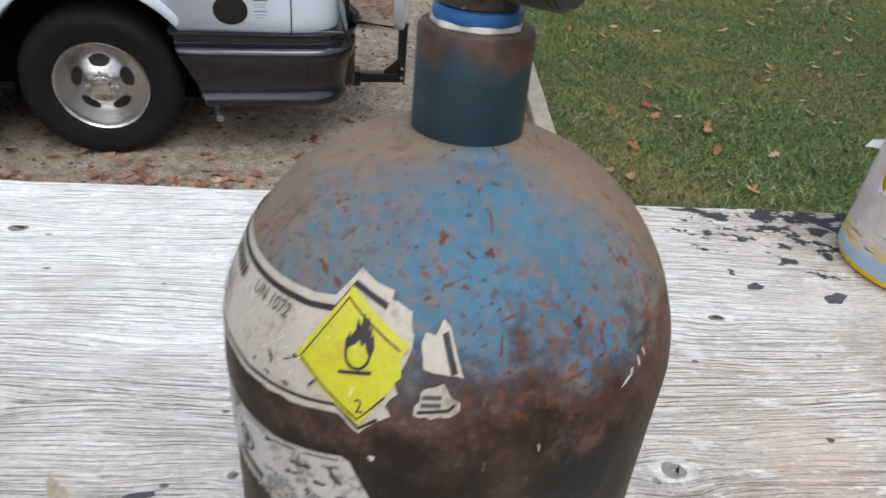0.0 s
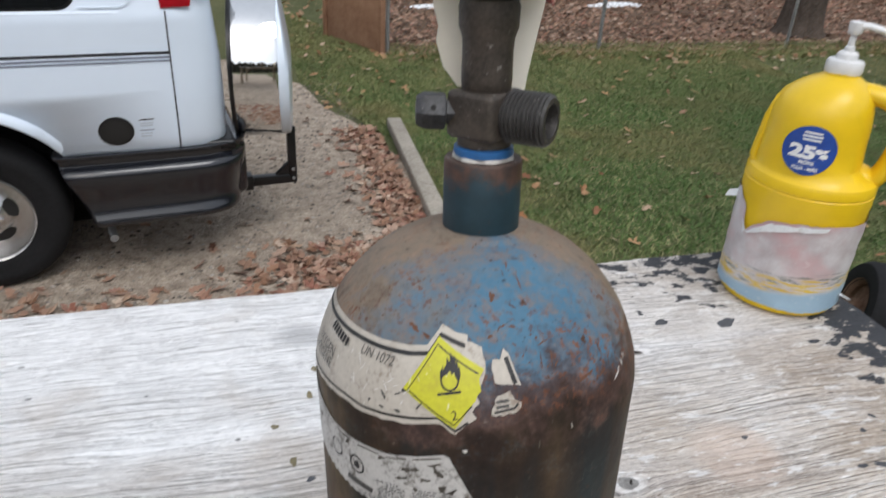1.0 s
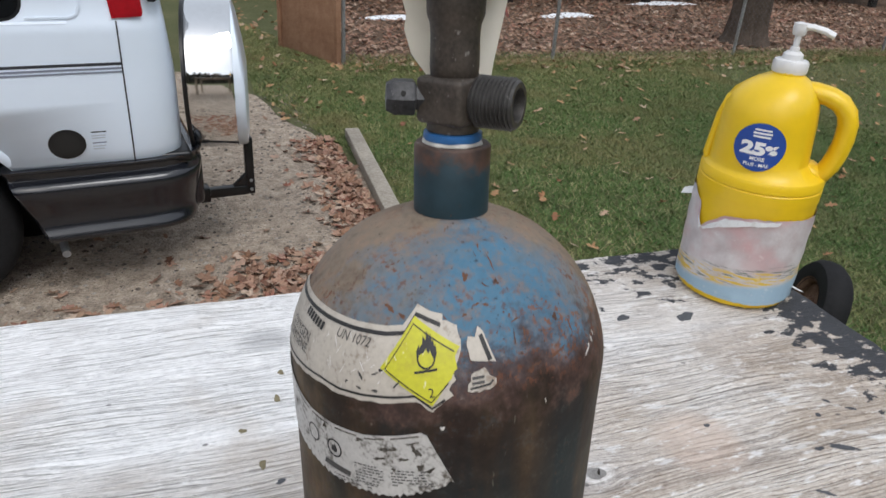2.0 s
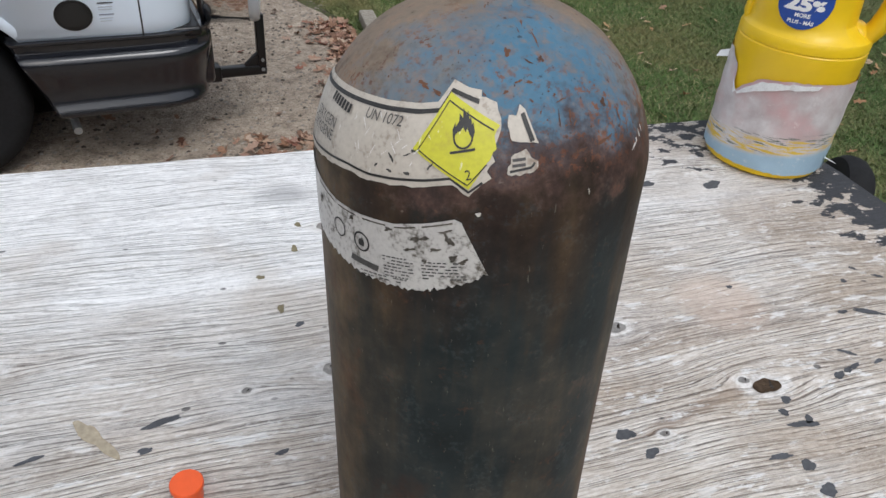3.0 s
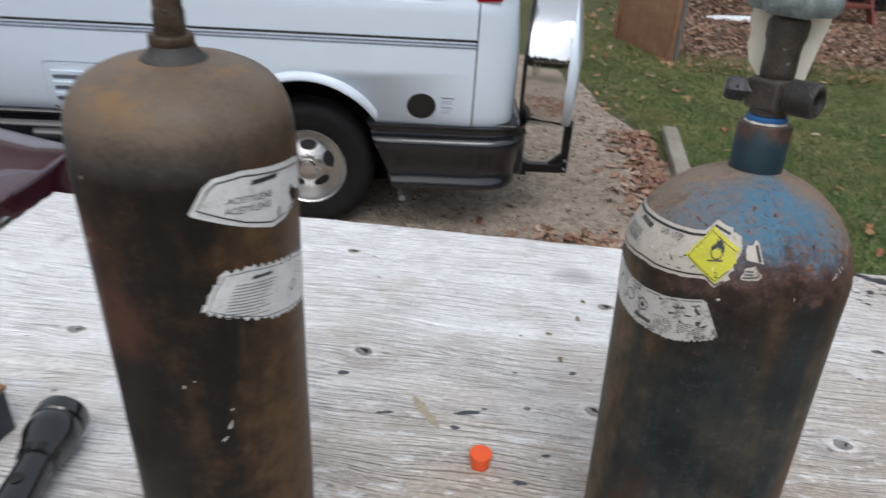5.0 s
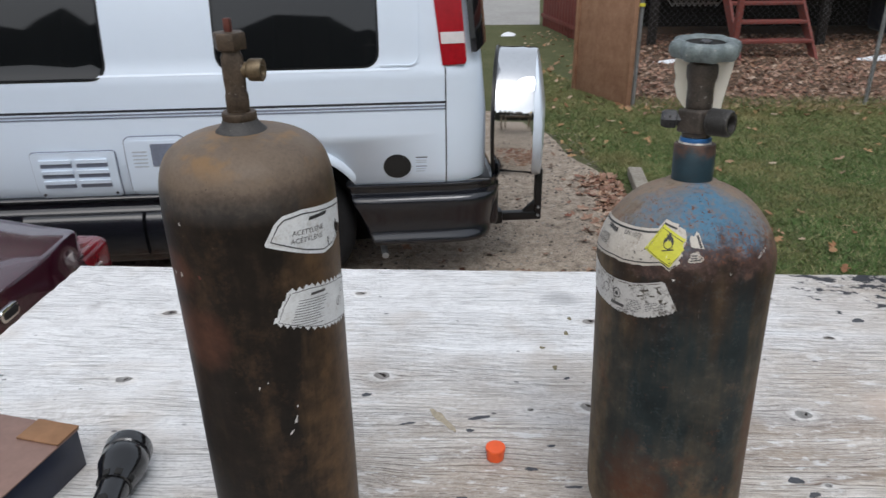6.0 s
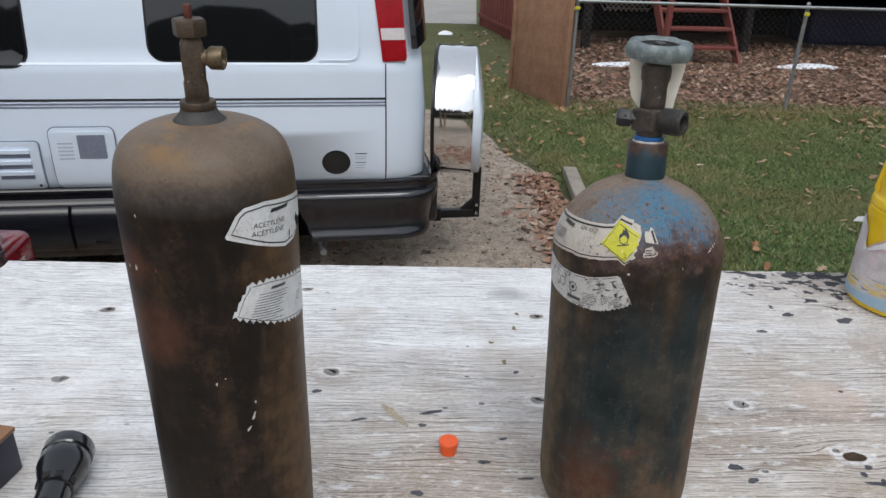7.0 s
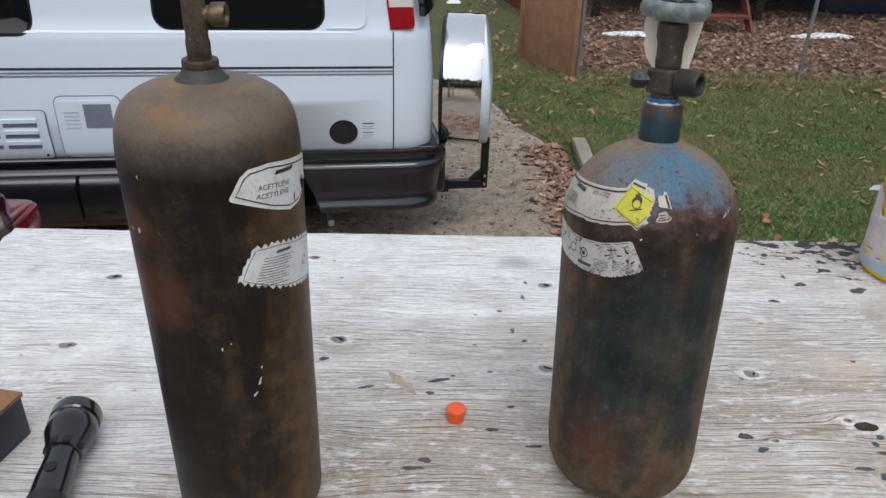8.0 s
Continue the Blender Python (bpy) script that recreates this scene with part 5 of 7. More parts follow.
RA = 0.0755
AL1 = [(36.0, 0.4088), (50, 0.4100), (90.2, 0.4010), (101, 0.3960), (104, 0.3700), (99, 0.3690), (96, 0.3745), (91, 0.3755), (88, 0.3690), (84, 0.3660), (77.2, 0.3622), (65.9, 0.3611), (49.8, 0.3693), (23.8, 0.3845), (23.2, 0.3868), (30.6, 0.4034)]
lab = stuck("name_label", sheet(arcs(AL1, RA)), M["label_white"], AC, RA, 0.0005, acet, "white printed acetylene label, torn at one side")
stuck("border_line", ribbon(arcs([(97, 0.3935), (88, 0.3965), (50, 0.4062), (37.0, 0.4052), (33.0, 0.4015), (27.0, 0.3882), (49.8, 0.3730), (65.9, 0.3652), (77.0, 0.3655), (84, 0.3690)], RA), 0.0011), M["ink"], AC, RA, 0.0008, lab)
KA = dict(profile=AC, mean=RA, lift=0.0009)
print_on("name_bar", sheet([(-0.012, -0.0016), (0.010, -0.0016), (0.012, 0.0016), (-0.010, 0.0016)]), 63, 0.3990, -5, "ink", lab, **KA)
print_on("word", lettering("ACETYLENE", 0.0064), 54.0, 0.3890, -7, "ink_soft", lab, **KA)
print_on("word", lettering("AC\u00c9TYL\u00c8NE", 0.0064), 52.5, 0.3818, -7, "ink_soft", lab, **KA)
print_on("tear", sheet(blob(0, 0, 0.0045, 0.0070, 610, 6, 0.5, 18)), 86.0, 0.3755, 0, "knot_heart", lab, **KA)
print_on("tear", sheet(blob(0, 0, 0.0008, 0.0045, 611, -6, 0.4, 14)), 71.5, 0.3700, 0, "knot_heart", lab, **KA)
stuck("hazard_scrap", sheet(torn(arcs([(100.5, 0.3905), (112, 0.3880), (110, 0.3790), (101.5, 0.3800)], RA), 0.002, 0.0004, 77)), M["red_print"], AC, RA, 0.0008, lab, "red scrap of a hazard diamond")
AL2 = [(35.0, 0.3388), (50, 0.3375), (84.3, 0.3262), (98, 0.3200), (112, 0.3110), (118, 0.2790), (107.6, 0.2730), (88.1, 0.2790), (70, 0.2835), (56.7, 0.2895), (40, 0.2990), (22.5, 0.3100), (28.8, 0.3256)]
saw = []
pts = arcs(AL2, RA)
for i, p in enumerate(pts):
    saw.append(p)
    q = pts[(i + 1) % len(pts)]
    if i in (0, 1, 2, 6, 7, 8, 9, 10, 11, 12):
        m = max(2, int(math.hypot(q[0] - p[0], q[1] - p[1]) / 0.0030) // 2 * 2)
        for k in range(1, m):
            t = k / m
            saw.append((p[0] + (q[0] - p[0]) * t, p[1] + (q[1] - p[1]) * t + (0.0024 if k % 2 else -0.0016)))
lab2 = stuck("warning_label", sheet(saw), M["label_white"], AC, RA, 0.0005, acet, "white warning label with a saw-toothed edge")
print_on("name_bar", sheet([(-0.009, -0.0013), (0.008, -0.0013), (0.009, 0.0013), (-0.008, 0.0013)]), 57, 0.3275, -9, "ink_soft", lab2, **KA)
stuck("border_line", ribbon(arcs([(37, 0.3362), (50, 0.3350), (84, 0.3238), (110, 0.3095)], RA), 0.0007), M["ink_soft"], AC, RA, 0.0008, lab2)
stuck("border_line", ribbon(arcs([(36.0, 0.3360), (30.5, 0.3250), (26.0, 0.3108), (40, 0.3018), (56.7, 0.2922), (88, 0.2818), (114, 0.2765)], RA), 0.0007), M["ink_soft"], AC, RA, 0.0008, lab2)
for k in range(11):
    w = rng.uniform(0.026, 0.036)
    print_on("print_bar", sheet([(-0.016, -0.0003), (-0.016 + w, -0.0003), (-0.016 + w, 0.0003), (-0.016, 0.0003)]), 53 - 0.8 * k, 0.3236 - 0.0024 * k, -11, "ink_soft", lab2, **KA)
print_on("icon_ring", ring_flat(0.0040, 0.0046), 80, 0.3030, 0, "ink_soft", lab2, **KA)
print_on("icon_bar", sheet([(-0.004, -0.0003), (0.004, -0.0003), (0.004, 0.0003), (-0.004, 0.0003)]), 80, 0.3030, 50, "ink_soft", lab2, **KA)
print_on("icon_ring", ring_flat(0.0040, 0.0046), 88, 0.3125, 0, "ink_soft", lab2, **KA)
print_on("icon_ring", ring_flat(0.0040, 0.0046), 98, 0.3040, 0, "ink_soft", lab2, **KA)
for i, (deg, z, a, b, t, mat) in enumerate(((-40, 0.352, 0.0016, 0.0024, 10, "pale_chip"), (-49, 0.350, 0.0010, 0.0018, 0, "pale_chip"), (-22, 0.3555, 0.0018, 0.0016, 0, "rust_red"), (30, 0.203, 0.0012, 0.0040, -25, "pale_chip"), (26, 0.190, 0.0010, 0.0030, -50, "pale_chip"),
                                            (32, 0.218, 0.0007, 0.0016, 0, "pale_chip"), (-32, 0.402, 0.0008, 0.0014, 0, "pale_chip"), (8, 0.245, 0.0008, 0.0014, 0, "pale_chip"), (14, 0.25, 0.0006, 0.0008, 0, "pale_chip"))):
    stuck("paint_chip", sheet(blob(0, 0, a, b, 640 + i, t, 0.5, 16)), M[mat], AC, RA, 0.00035, acet, "", 0.004, (deg, z, 0))


# ---- small things on the table ----
cap = thing("plastic_cap", (-0.115, 0.309, TOP + 0.0006), "small bright orange plastic thread cap on the plywood", "cap")
part("shell", lathe([(0.0, 0.0), (0.0102, 0.0), (0.0108, 0.0006), (0.0114, 0.0120), (0.0116, 0.0128), (0.0124, 0.0134), (0.0126, 0.0142), (0.0125, 0.0178), (0.0118, 0.0186), (0.0, 0.0184)], 40), M["orange"], cap)

torch = thing("flashlight", (0, 0, 0), "black metal flashlight lying on the plywood", "flashlight")
tm = along((-0.5200, -0.031, TOP + 0.0207), (-0.5752, 0.2795, TOP + 0.0302))
part("barrel", lathe([(0.0, 0.0), (0.0170, 0.0), (0.0202, 0.003), (0.0202, 0.030), (0.0188, 0.032), (0.0192, 0.034), (0.0192, 0.205), (0.0180, 0.222), (0.0175, 0.244), (0.0150, 0.246)], 40, tm), M["torch"], torch)
part("grip", lathe([(0.0190, 0.040), (0.0199, 0.043), (0.0199, 0.176), (0.0190, 0.179)], 40, tm), M["knurl"], torch, "knurled dark grey grip")
part("button", lathe([(0.0065, 0.0), (0.0065, 0.0022), (0.0052, 0.0032), (0.0, 0.0034)], 20, tm @ Matrix.Translation((0.0, 0.0182, 0.208)) @ Matrix.Rotation(radians(-90), 4, "X")), M["bore"], torch, "black rubber push button")
part("head", lathe([(0.0150, 0.243), (0.0196, 0.245), (0.0206, 0.252), (0.0232, 0.262), (0.0278, 0.276), (0.0282, 0.292), (0.0268, 0.294), (0.0268, 0.296), (0.0284, 0.298), (0.0284, 0.312), (0.0272, 0.315), (0.0240, 0.315)], 48, tm), M["torch"], torch, "black flared head")
part("lens", lathe([(0.0, 0.3125), (0.0245, 0.3130)], 40, tm), M["lens"], torch)
for a in (20, 70, 110, 160):
    part("grip_notch", boxed(-0.004, 0.004, 0.0192, 0.0212, 0.246, 0.258, 0.0006, m=tm @ pose(0, 0, 0, 0, 0, a - 90)), M["bore"], torch)

carton = thing("cardboard_box", (-0.636, 0.278, TOP), "dark navy box with a brown cardboard top lying on the plywood", "box", turn=(0, 0, -11.5))
part("body", boxed(-0.36, 0.0, -0.26, 0.0, 0.0006, 0.0555, 0.002), M["box_side"], carton, "navy printed side panels")
part("top", boxed(-0.36, 0.0015, -0.26, 0.0015, 0.0559, 0.0585, 0.001), M["box_inner"], carton, "pinkish brown cardboard top")
part("flap", boxed(-0.058, 0.0018, -0.036, 0.0018, 0.0589, 0.0616, 0.001), M["box_top"], carton, "brown cardboard flap")

# yellow pump jug
JUG = [(0.0, 0.004), (0.074, 0.0), (0.082, 0.003), (0.0855, 0.010), (0.086, 0.018), (0.086, 0.080), (0.086, 0.161), (0.0866, 0.164), (0.0872, 0.168), (0.0872, 0.1835), (0.0860, 0.1848), (0.0860, 0.1860), (0.0872, 0.1873), (0.0872, 0.196), (0.085, 0.201)]
UP = [(0.085, 0.201), (0.0805, 0.2045), (0.0775, 0.209), (0.0760, 0.218), (0.0745, 0.245), (0.0728, 0.275), (0.0700, 0.294), (0.0640, 0.308), (0.0540, 0.319), (0.0420, 0.328), (0.0310, 0.334), (0.0235, 0.338), (0.0225, 0.344), (0.0, 0.344)]
jug = thing("pump_jug", (0.742, 0.729, TOP + 0.0006), "yellow plastic pump jug with a torn paper label", "jug", turn=(0, 0, -43.8))
part("body", lathe(JUG, 72), M["yellow"], jug)
bm = lathe(UP, 72)
for v in bm.verts:
    f = min(1.0, max(0.0, (v.co.z - 0.203) / 0.016))
    v.co.x = v.co.x * (1 - 0.10 * f) - 0.010 * f * (1 if v.co.z < 0.30 else max(0.0, 1 - (v.co.z - 0.30) / 0.034))
part("shoulder", bm, M["yellow"], jug, "yellow tapered upper half")
part("handle", tube_path([(0.014, 0, 0.318), (0.040, 0, 0.318), (0.060, 0, 0.315), (0.076, 0, 0.308), (0.0870, 0, 0.296), (0.0925, 0, 0.280), (0.0935, 0, 0.258), (0.0905, 0, 0.236), (0.0860, 0, 0.219), (0.0790, 0, 0.206), (0.0680, 0, 0.196), (0.0500, 0, 0.190)], 0.0135, 18, squash=1.40, across=(0, 1, 0)), M["yellow"], jug, "yellow loop handle")
part("handle_foot", lathe([(0.0, 0.190), (0.029, 0.196), (0.0275, 0.205), (0.022, 0.213), (0.012, 0.220), (0.0, 0.222)], 32, Matrix.Translation((0.056, 0, 0))), M["yellow"], jug, "swelling at the foot of the handle")
part("grip_rib", tube_path([(-0.050, -0.012, 0.308), (-0.066, -0.014, 0.297), (-0.0735, -0.014, 0.270), (-0.0775, -0.014, 0.235), (-0.0800, -0.013, 0.212), (-0.0740, -0.012, 0.194)], 0.0065, 12, across=(0, 1, 0)), M["yellow"], jug)
part("pump_collar", lathe([(0.0, 0.340), (0.0225, 0.340), (0.0232, 0.342), (0.0232, 0.354), (0.0215, 0.357), (0.0140, 0.358), (0.0130, 0.365), (0.0098, 0.368), (0.0, 0.368)], 40, wobble=lambda a, z: 1 + (0.02 * math.cos(24 * a) if z < 0.356 else 0)), M["white_plastic"], jug, "white ribbed pump collar")
part("pump_stem", lathe([(0.0062, 0.366), (0.0062, 0.374), (0.0042, 0.375), (0.0042, 0.396)], 24), M["white_plastic"], jug)
part("pump_head", lathe([(0.0070, 0.390), (0.0088, 0.392), (0.0098, 0.401), (0.0094, 0.406), (0.0, 0.408)], 28), M["white_plastic"], jug, "white pump head")
part("spout", tube_path([(0.0, 0, 0.402), (0.016, 0, 0.4022), (0.032, 0, 0.399), (0.044, 0, 0.394)], 0.0045, 12, squash=1.6, across=(0, 1, 0)), M["white_plastic"], jug, "white pump spout")


def jug_paper():
    g = Nodes("torn_jug_label")
    x, y, z = g.xyz()
    n = g.noise(22, 5, 0.6)
    streak = g.noise(1.0, 5, 0.65, g.mapped((30, 30, 260), turn=(0.0, 0.10, 0.0)))
    col = g.ramp(n, (0.35, (0.46, 0.40, 0.40)), (0.6, (0.60, 0.57, 0.57)))
    col = g.mix(g.math("MULTIPLY", g.step(g.noise(14, 4), 0.45, 0.65), g.step(z, 0.055, 0.085)), col, (0.55, 0.36, 0.36))
    zz = g.math("ADD", z, g.math("MULTIPLY", x, -0.12))
    col = g.mix(g.math("MULTIPLY", g.step(zz, 0.042, 0.034), 0.85), col, (0.30, 0.47, 0.60))
    yel = g.math("MULTIPLY", g.math("MULTIPLY", g.step(zz, 0.036, 0.042), g.step(zz, 0.066, 0.058)), g.step(streak, 0.50, 0.56))
    col = g.mix(yel, col, (0.66, 0.46, 0.06))
    dark = g.math("MULTIPLY", g.math("MULTIPLY", g.step(zz, 0.038, 0.044), g.step(zz, 0.072, 0.064)), g.step(streak, 0.44, 0.38))
    col = g.mix(dark, col, (0.16, 0.18, 0.15))
    col = g.mix(g.math("MULTIPLY", g.step(g.noise(60, 5, 0.7), 0.60, 0.72), 0.6), col, (0.72, 0.70, 0.68))
    g.relief(g.noise(50, 5, 0.6), 0.6, 0.002)
    return g.done(col, 0.38)


M["jug_label"] = jug_paper()
JL = [(-150, 0.158), (-96, 0.164), (-70, 0.160), (-54, 0.146), (-46, 0.110), (-38, 0.124), (-22, 0.142), (0, 0.148), (30, 0.150), (60, 0.149), (100, 0.150), (150, 0.152), (150, 0.014), (60, 0.012), (20, 0.011), (-30, 0.013), (-80, 0.013), (-150, 0.014)]
lab = stuck("paper_label", sheet(torn(arcs(JL, 0.086), 0.006, 0.0009, 31)), M["jug_label"], JUG, 0.086, 0.0010, jug, "torn and crumpled pinkish paper label", 0.006)
for v in lab.data.vertices:
    a, z = math.atan2(v.co.x, -v.co.y), v.co.z
    k = 0.5 + 0.5 * math.sin(9 * a + 60 * z + 1.7 * math.sin(5 * a)) * math.sin(95 * z - 4 * a)
    k += 0.6 * max(0.0, math.sin(3.1 * a - 22 * z)) ** 4 + (1.2 * max(0.0, 1 - abs(a + 1.25) / 0.3) if 0.09 < z < 0.15 else 0)
    v.co.x *= 1 + 0.020 * k
    v.co.y *= 1 + 0.020 * k
bm = sheet(torn(arcs([(-50, 0.128), (-46, 0.108), (-20, 0.140), (10, 0.147), (28, 0.149), (26, 0.143), (0, 0.137), (-24, 0.124), (-40, 0.110)], 0.086), 0.006, 0.001, 33))
slice_up(bm, 0.008)
wrap(bm, JUG, 0.0055, 0.086)
part("label_fold", bm, M["label_white"], jug, "curled torn label edge")
for deg, z in ((78, 0.026), (-86, 0.142)):
    q = Vector((0.087 * math.sin(radians(deg)), -0.087 * math.cos(radians(deg)), z))
    d = Vector((math.sin(radians(deg)), -math.cos(radians(deg)), 0))
    s = Vector((-d.y, d.x, 0))
    bm = bmesh.new()
    v = [bm.verts.new(p) for p in (q - s * 0.010 + Vector((0, 0, 0.006)), q + s * 0.008, q + d * 0.018 + s * 0.006 + Vector((0, 0, -0.004)), q + d * 0.014 - s * 0.008 + Vector((0, 0, 0.002)))]
    bm.faces.new(v)
    part("label_flap", bm, M["label_white"], jug, smooth=False)
# round sticker on the bulge
FACE = [(0.0775, 0.200), (0.0760, 0.215), (0.0745, 0.245), (0.0728, 0.275), (0.0700, 0.294), (0.0640, 0.308)]


def on_jug(name, bm, x, z, material, lift, parent, label=""):
    slice_up(bm, 0.006)
    for v in bm.verts:
        px, pz = v.co.x + x, v.co.y + z
        r = profile_radius(FACE, pz) + lift
        k = max(-0.98, min(0.98, (px + 0.010) / (r * 0.90)))
        v.co = Vector((px, -r * math.sqrt(1 - k * k), pz))
    return part(name, bm, M[material], parent, label)


stick = on_jug("sticker", sheet([(0.0335 * math.cos(2 * math.pi * i / 48), 0.0335 * math.sin(2 * math.pi * i / 48)) for i in range(48)]), -0.012, 0.248, "blue_sticker", 0.0024, jug, "round blue sticker with white print")
for text, size, x in (("25", 0.0290, -0.0195), ("%", 0.0185, 0.0040)):
    bm = lettering(text, size, 0.0016)
    bmesh.ops.scale(bm, vec=(1.12, 0.80, 1), verts=bm.verts[:])
    on_jug("percent_print", bm, x, 0.2455, "white_ink", 0.0030, stick)
on_jug("word", lettering("MORE", 0.0072, 0.0002), -0.0115, 0.2320, "white_ink", 0.0030, stick)
on_jug("word", lettering("PLUS - M\u00c1S", 0.0066, 0.0002), -0.0115, 0.2235, "white_ink", 0.0030, stick)
for dz, w in ((0.0245, 0.022), (0.0198, 0.025), (0.0151, 0.023)):
    on_jug("print_bar", sheet([(-w / 2, -0.0013), (w / 2, -0.0013), (w / 2, 0.0013), (-w / 2, 0.0013)]), -0.012, 0.248 + dz, "white_ink", 0.0030, stick)


# ---- van ----
VAN = pose(-0.323, 3.585, 0, 0, 0, 7.5)
van = thing("camper_van", (0, 0, 0), "white camper van with charcoal lower cladding and dark windows", "van")
van.matrix_world = VAN
SIDE = [(0.020, 0.690), (0.004, 0.715), (-0.004, 0.76), (-0.012, 0.85), (-0.014, 1.00), (-0.006, 1.115), (-0.004, 1.18), (0.000, 1.30), (0.004, 1.352), (0.012, 1.366), (0.022, 1.45), (0.050, 1.65), (0.090, 1.85), (0.145, 2.05), (0.22, 2.16), (0.42, 2.23), (0.95, 2.26)]


def side_w(z):
    for (w0, z0), (w1, z1) in zip(SIDE, SIDE[1:]):
        if z0 <= z <= z1:
            return w0 + (w1 - w0) * (z - z0) / (z1 - z0)
    return SIDE[0][0]


WIDE = 1.90
bm = bmesh.new()
rings = []
for u, inset in ((-4.9, 0.55), (-4.75, 0.18), (-4.5, 0.04), (-4.0, 0.0), (-3.0, 0.0), (-2.0, 0.0), (-1.0, 0.0), (-0.02, 0.0), (0.06, 0.004), (0.13, 0.018), (0.185, 0.045), (0.225, 0.09), (0.245, 0.15), (0.255, 0.24)):
    ring = []
    for w, z in SIDE:
        ring.append((u - max(0, z - 1.1) * 0.09 * (1 if u > 0 else 0), w + inset * (1 - 0.3 * (z > 1.9)), z))
    for w, z in SIDE[::-1][1:]:
        ring.append((u - max(0, z - 1.1) * 0.09 * (1 if u > 0 else 0), WIDE - w - inset * (1 - 0.3 * (z > 1.9)), z))
    rings.append([bm.verts.new(p) for p in ring])
n = len(rings[0])
for a, b in zip(rings, rings[1:]):
    for k in range(n):
        bm.faces.new((a[k], a[(k + 1) % n], b[(k + 1) % n], b[k]))
bm.faces.new(rings[0])
bm.faces.new(rings[-1][::-1])
body = part("body", bm, M["van_white"], van, "glossy white body shell")
cutter = part("cutter", rod((-0.93, -0.3, 0.46), (-0.93, 0.55, 0.46), 0.468, segs=64), M["van_black"])
cutter.matrix_world = VAN
bo = body.modifiers.new("arch", "BOOLEAN")
bo.operation, bo.object, bo.solver = "DIFFERENCE", cutter, "EXACT"
bpy.context.view_layer.update()
cut = bpy.data.meshes.new_from_object(body.evaluated_get(bpy.context.evaluated_depsgraph_get()))
body.modifiers.clear()
body.data = cut
cut.materials.clear()
cut.materials.append(M["van_white"])
bpy.data.objects.remove(cutter)


def on_side(name, outline, material, lift, parent, label=""):
    """A panel laid on the near side of the van; outline in metres along the van and up."""
    bm = sheet(outline)
    for _, zk in SIDE:
        bmesh.ops.bisect_plane(bm, geom=bm.verts[:] + bm.edges[:] + bm.faces[:], plane_co=(0, zk, 0), plane_no=(0, 1, 0), dist=1e-6)
    faces = bm.faces[:]
    r = bmesh.ops.extrude_face_region(bm, geom=faces)
    outer = [v for v in r["geom"] if isinstance(v, bmesh.types.BMVert)]
    keep = set(outer)
    for v in bm.verts:
        u, z = v.co.x, v.co.y
        v.co = Vector((u, side_w(z) + (-lift if v in keep else 0.004), z))
    return part(name, bm, M[material], parent, label)


def band_on(name, u0, u1, z0, z1, material, lift, parent, label=""):
    return on_side(name, [(u0, z0), (u1, z0), (u1, z1), (u0, z1)], material, lift, parent, label)


win = on_side("side_window", rounded(-1.225, -0.372, 1.378, 1.98, 0.075), "window", 0.004, van, "dark tinted side window")
on_side("window_gasket", rounded(-1.237, -0.360, 1.366, 1.992, 0.085), "van_black", 0.0015, win)
win = on_side("side_window", rounded(-2.75, -1.822, 1.345, 1.98, 0.075), "window", 0.004, van, "dark tinted side window")
on_side("window_gasket", rounded(-2.762, -1.810, 1.333, 1.992, 0.085), "van_black", 0.0015, win)
band_on("pinstripe", -4.3, -0.004, 1.166, 1.178, "stripe_dark", 0.0025, van, "thin dark stripe")
band_on("pinstripe", -4.3, -0.004, 1.147, 1.156, "stripe", 0.0025, van)
band_on("pinstripe", -4.3, -0.004, 1.131, 1.139, "stripe", 0.0025, van)
band_on("crease_moulding", -4.3, -0.20, 1.352, 1.362, "van_white", 0.002, van)
on_side("panel_moulding", [(-0.36, 1.372), (-0.19, 1.372), (-0.155, 1.385), (-0.138, 1.42), (-0.128, 1.98), (-0.136, 1.98), (-0.147, 1.424), (-0.162, 1.393), (-0.192, 1.381), (-0.36, 1.381)], "van_white", 0.006, van)
band_on("panel_seam", -0.0035, 0.0035, 0.695, 1.36, "stripe_dark", 0.0012, van)
# tail lamp that wraps the rear corner
lamp = on_side("tail_lamp", [(-0.016, 1.372), (0.112, 1.378), (0.118, 1.40), (0.070, 1.98), (-0.085, 1.98), (-0.055, 1.70)], "red_lens", 0.009, van, "tall red and clear tail lamp")
on_side("clear_band", [(-0.020, 1.486), (0.108, 1.488), (0.103, 1.548), (-0.026, 1.545)], "clear_lens", 0.0125, lamp, "clear reversing lens")
on_side("amber_band", [(-0.006, 1.384), (0.106, 1.386), (0.104, 1.478), (-0.008, 1.478)], "red_lens", 0.0115, lamp)
# fuel filler and stickers
fuel = on_side("fuel_filler", [(-0.284 + 0.080 * math.cos(2 * math.pi * i / 40), 0.808 + 0.072 * math.sin(2 * math.pi * i / 40)) for i in range(40)], "van_black", 0.004, van, "round black fuel filler cover")
on_side("filler_disc", [(-0.284 + 0.064 * math.cos(2 * math.pi * i / 40), 0.808 + 0.057 * math.sin(2 * math.pi * i / 40)) for i in range(40)], "bore", 0.0055, fuel)
for dz, w, mat in ((0.066, 0.066, "stripe_dark"), (0.048, 0.060, "pale_line"), (0.036, 0.058, "pale_line"), (0.012, 0.062, "stripe"), (-0.004, 0.056, "pale_line"), (-0.018, 0.050, "pale_line")):
    band_on("sticker_bar", -0.176, -0.176 + w, 0.790 + dz, 0.795 + dz, mat, 0.0022, van)
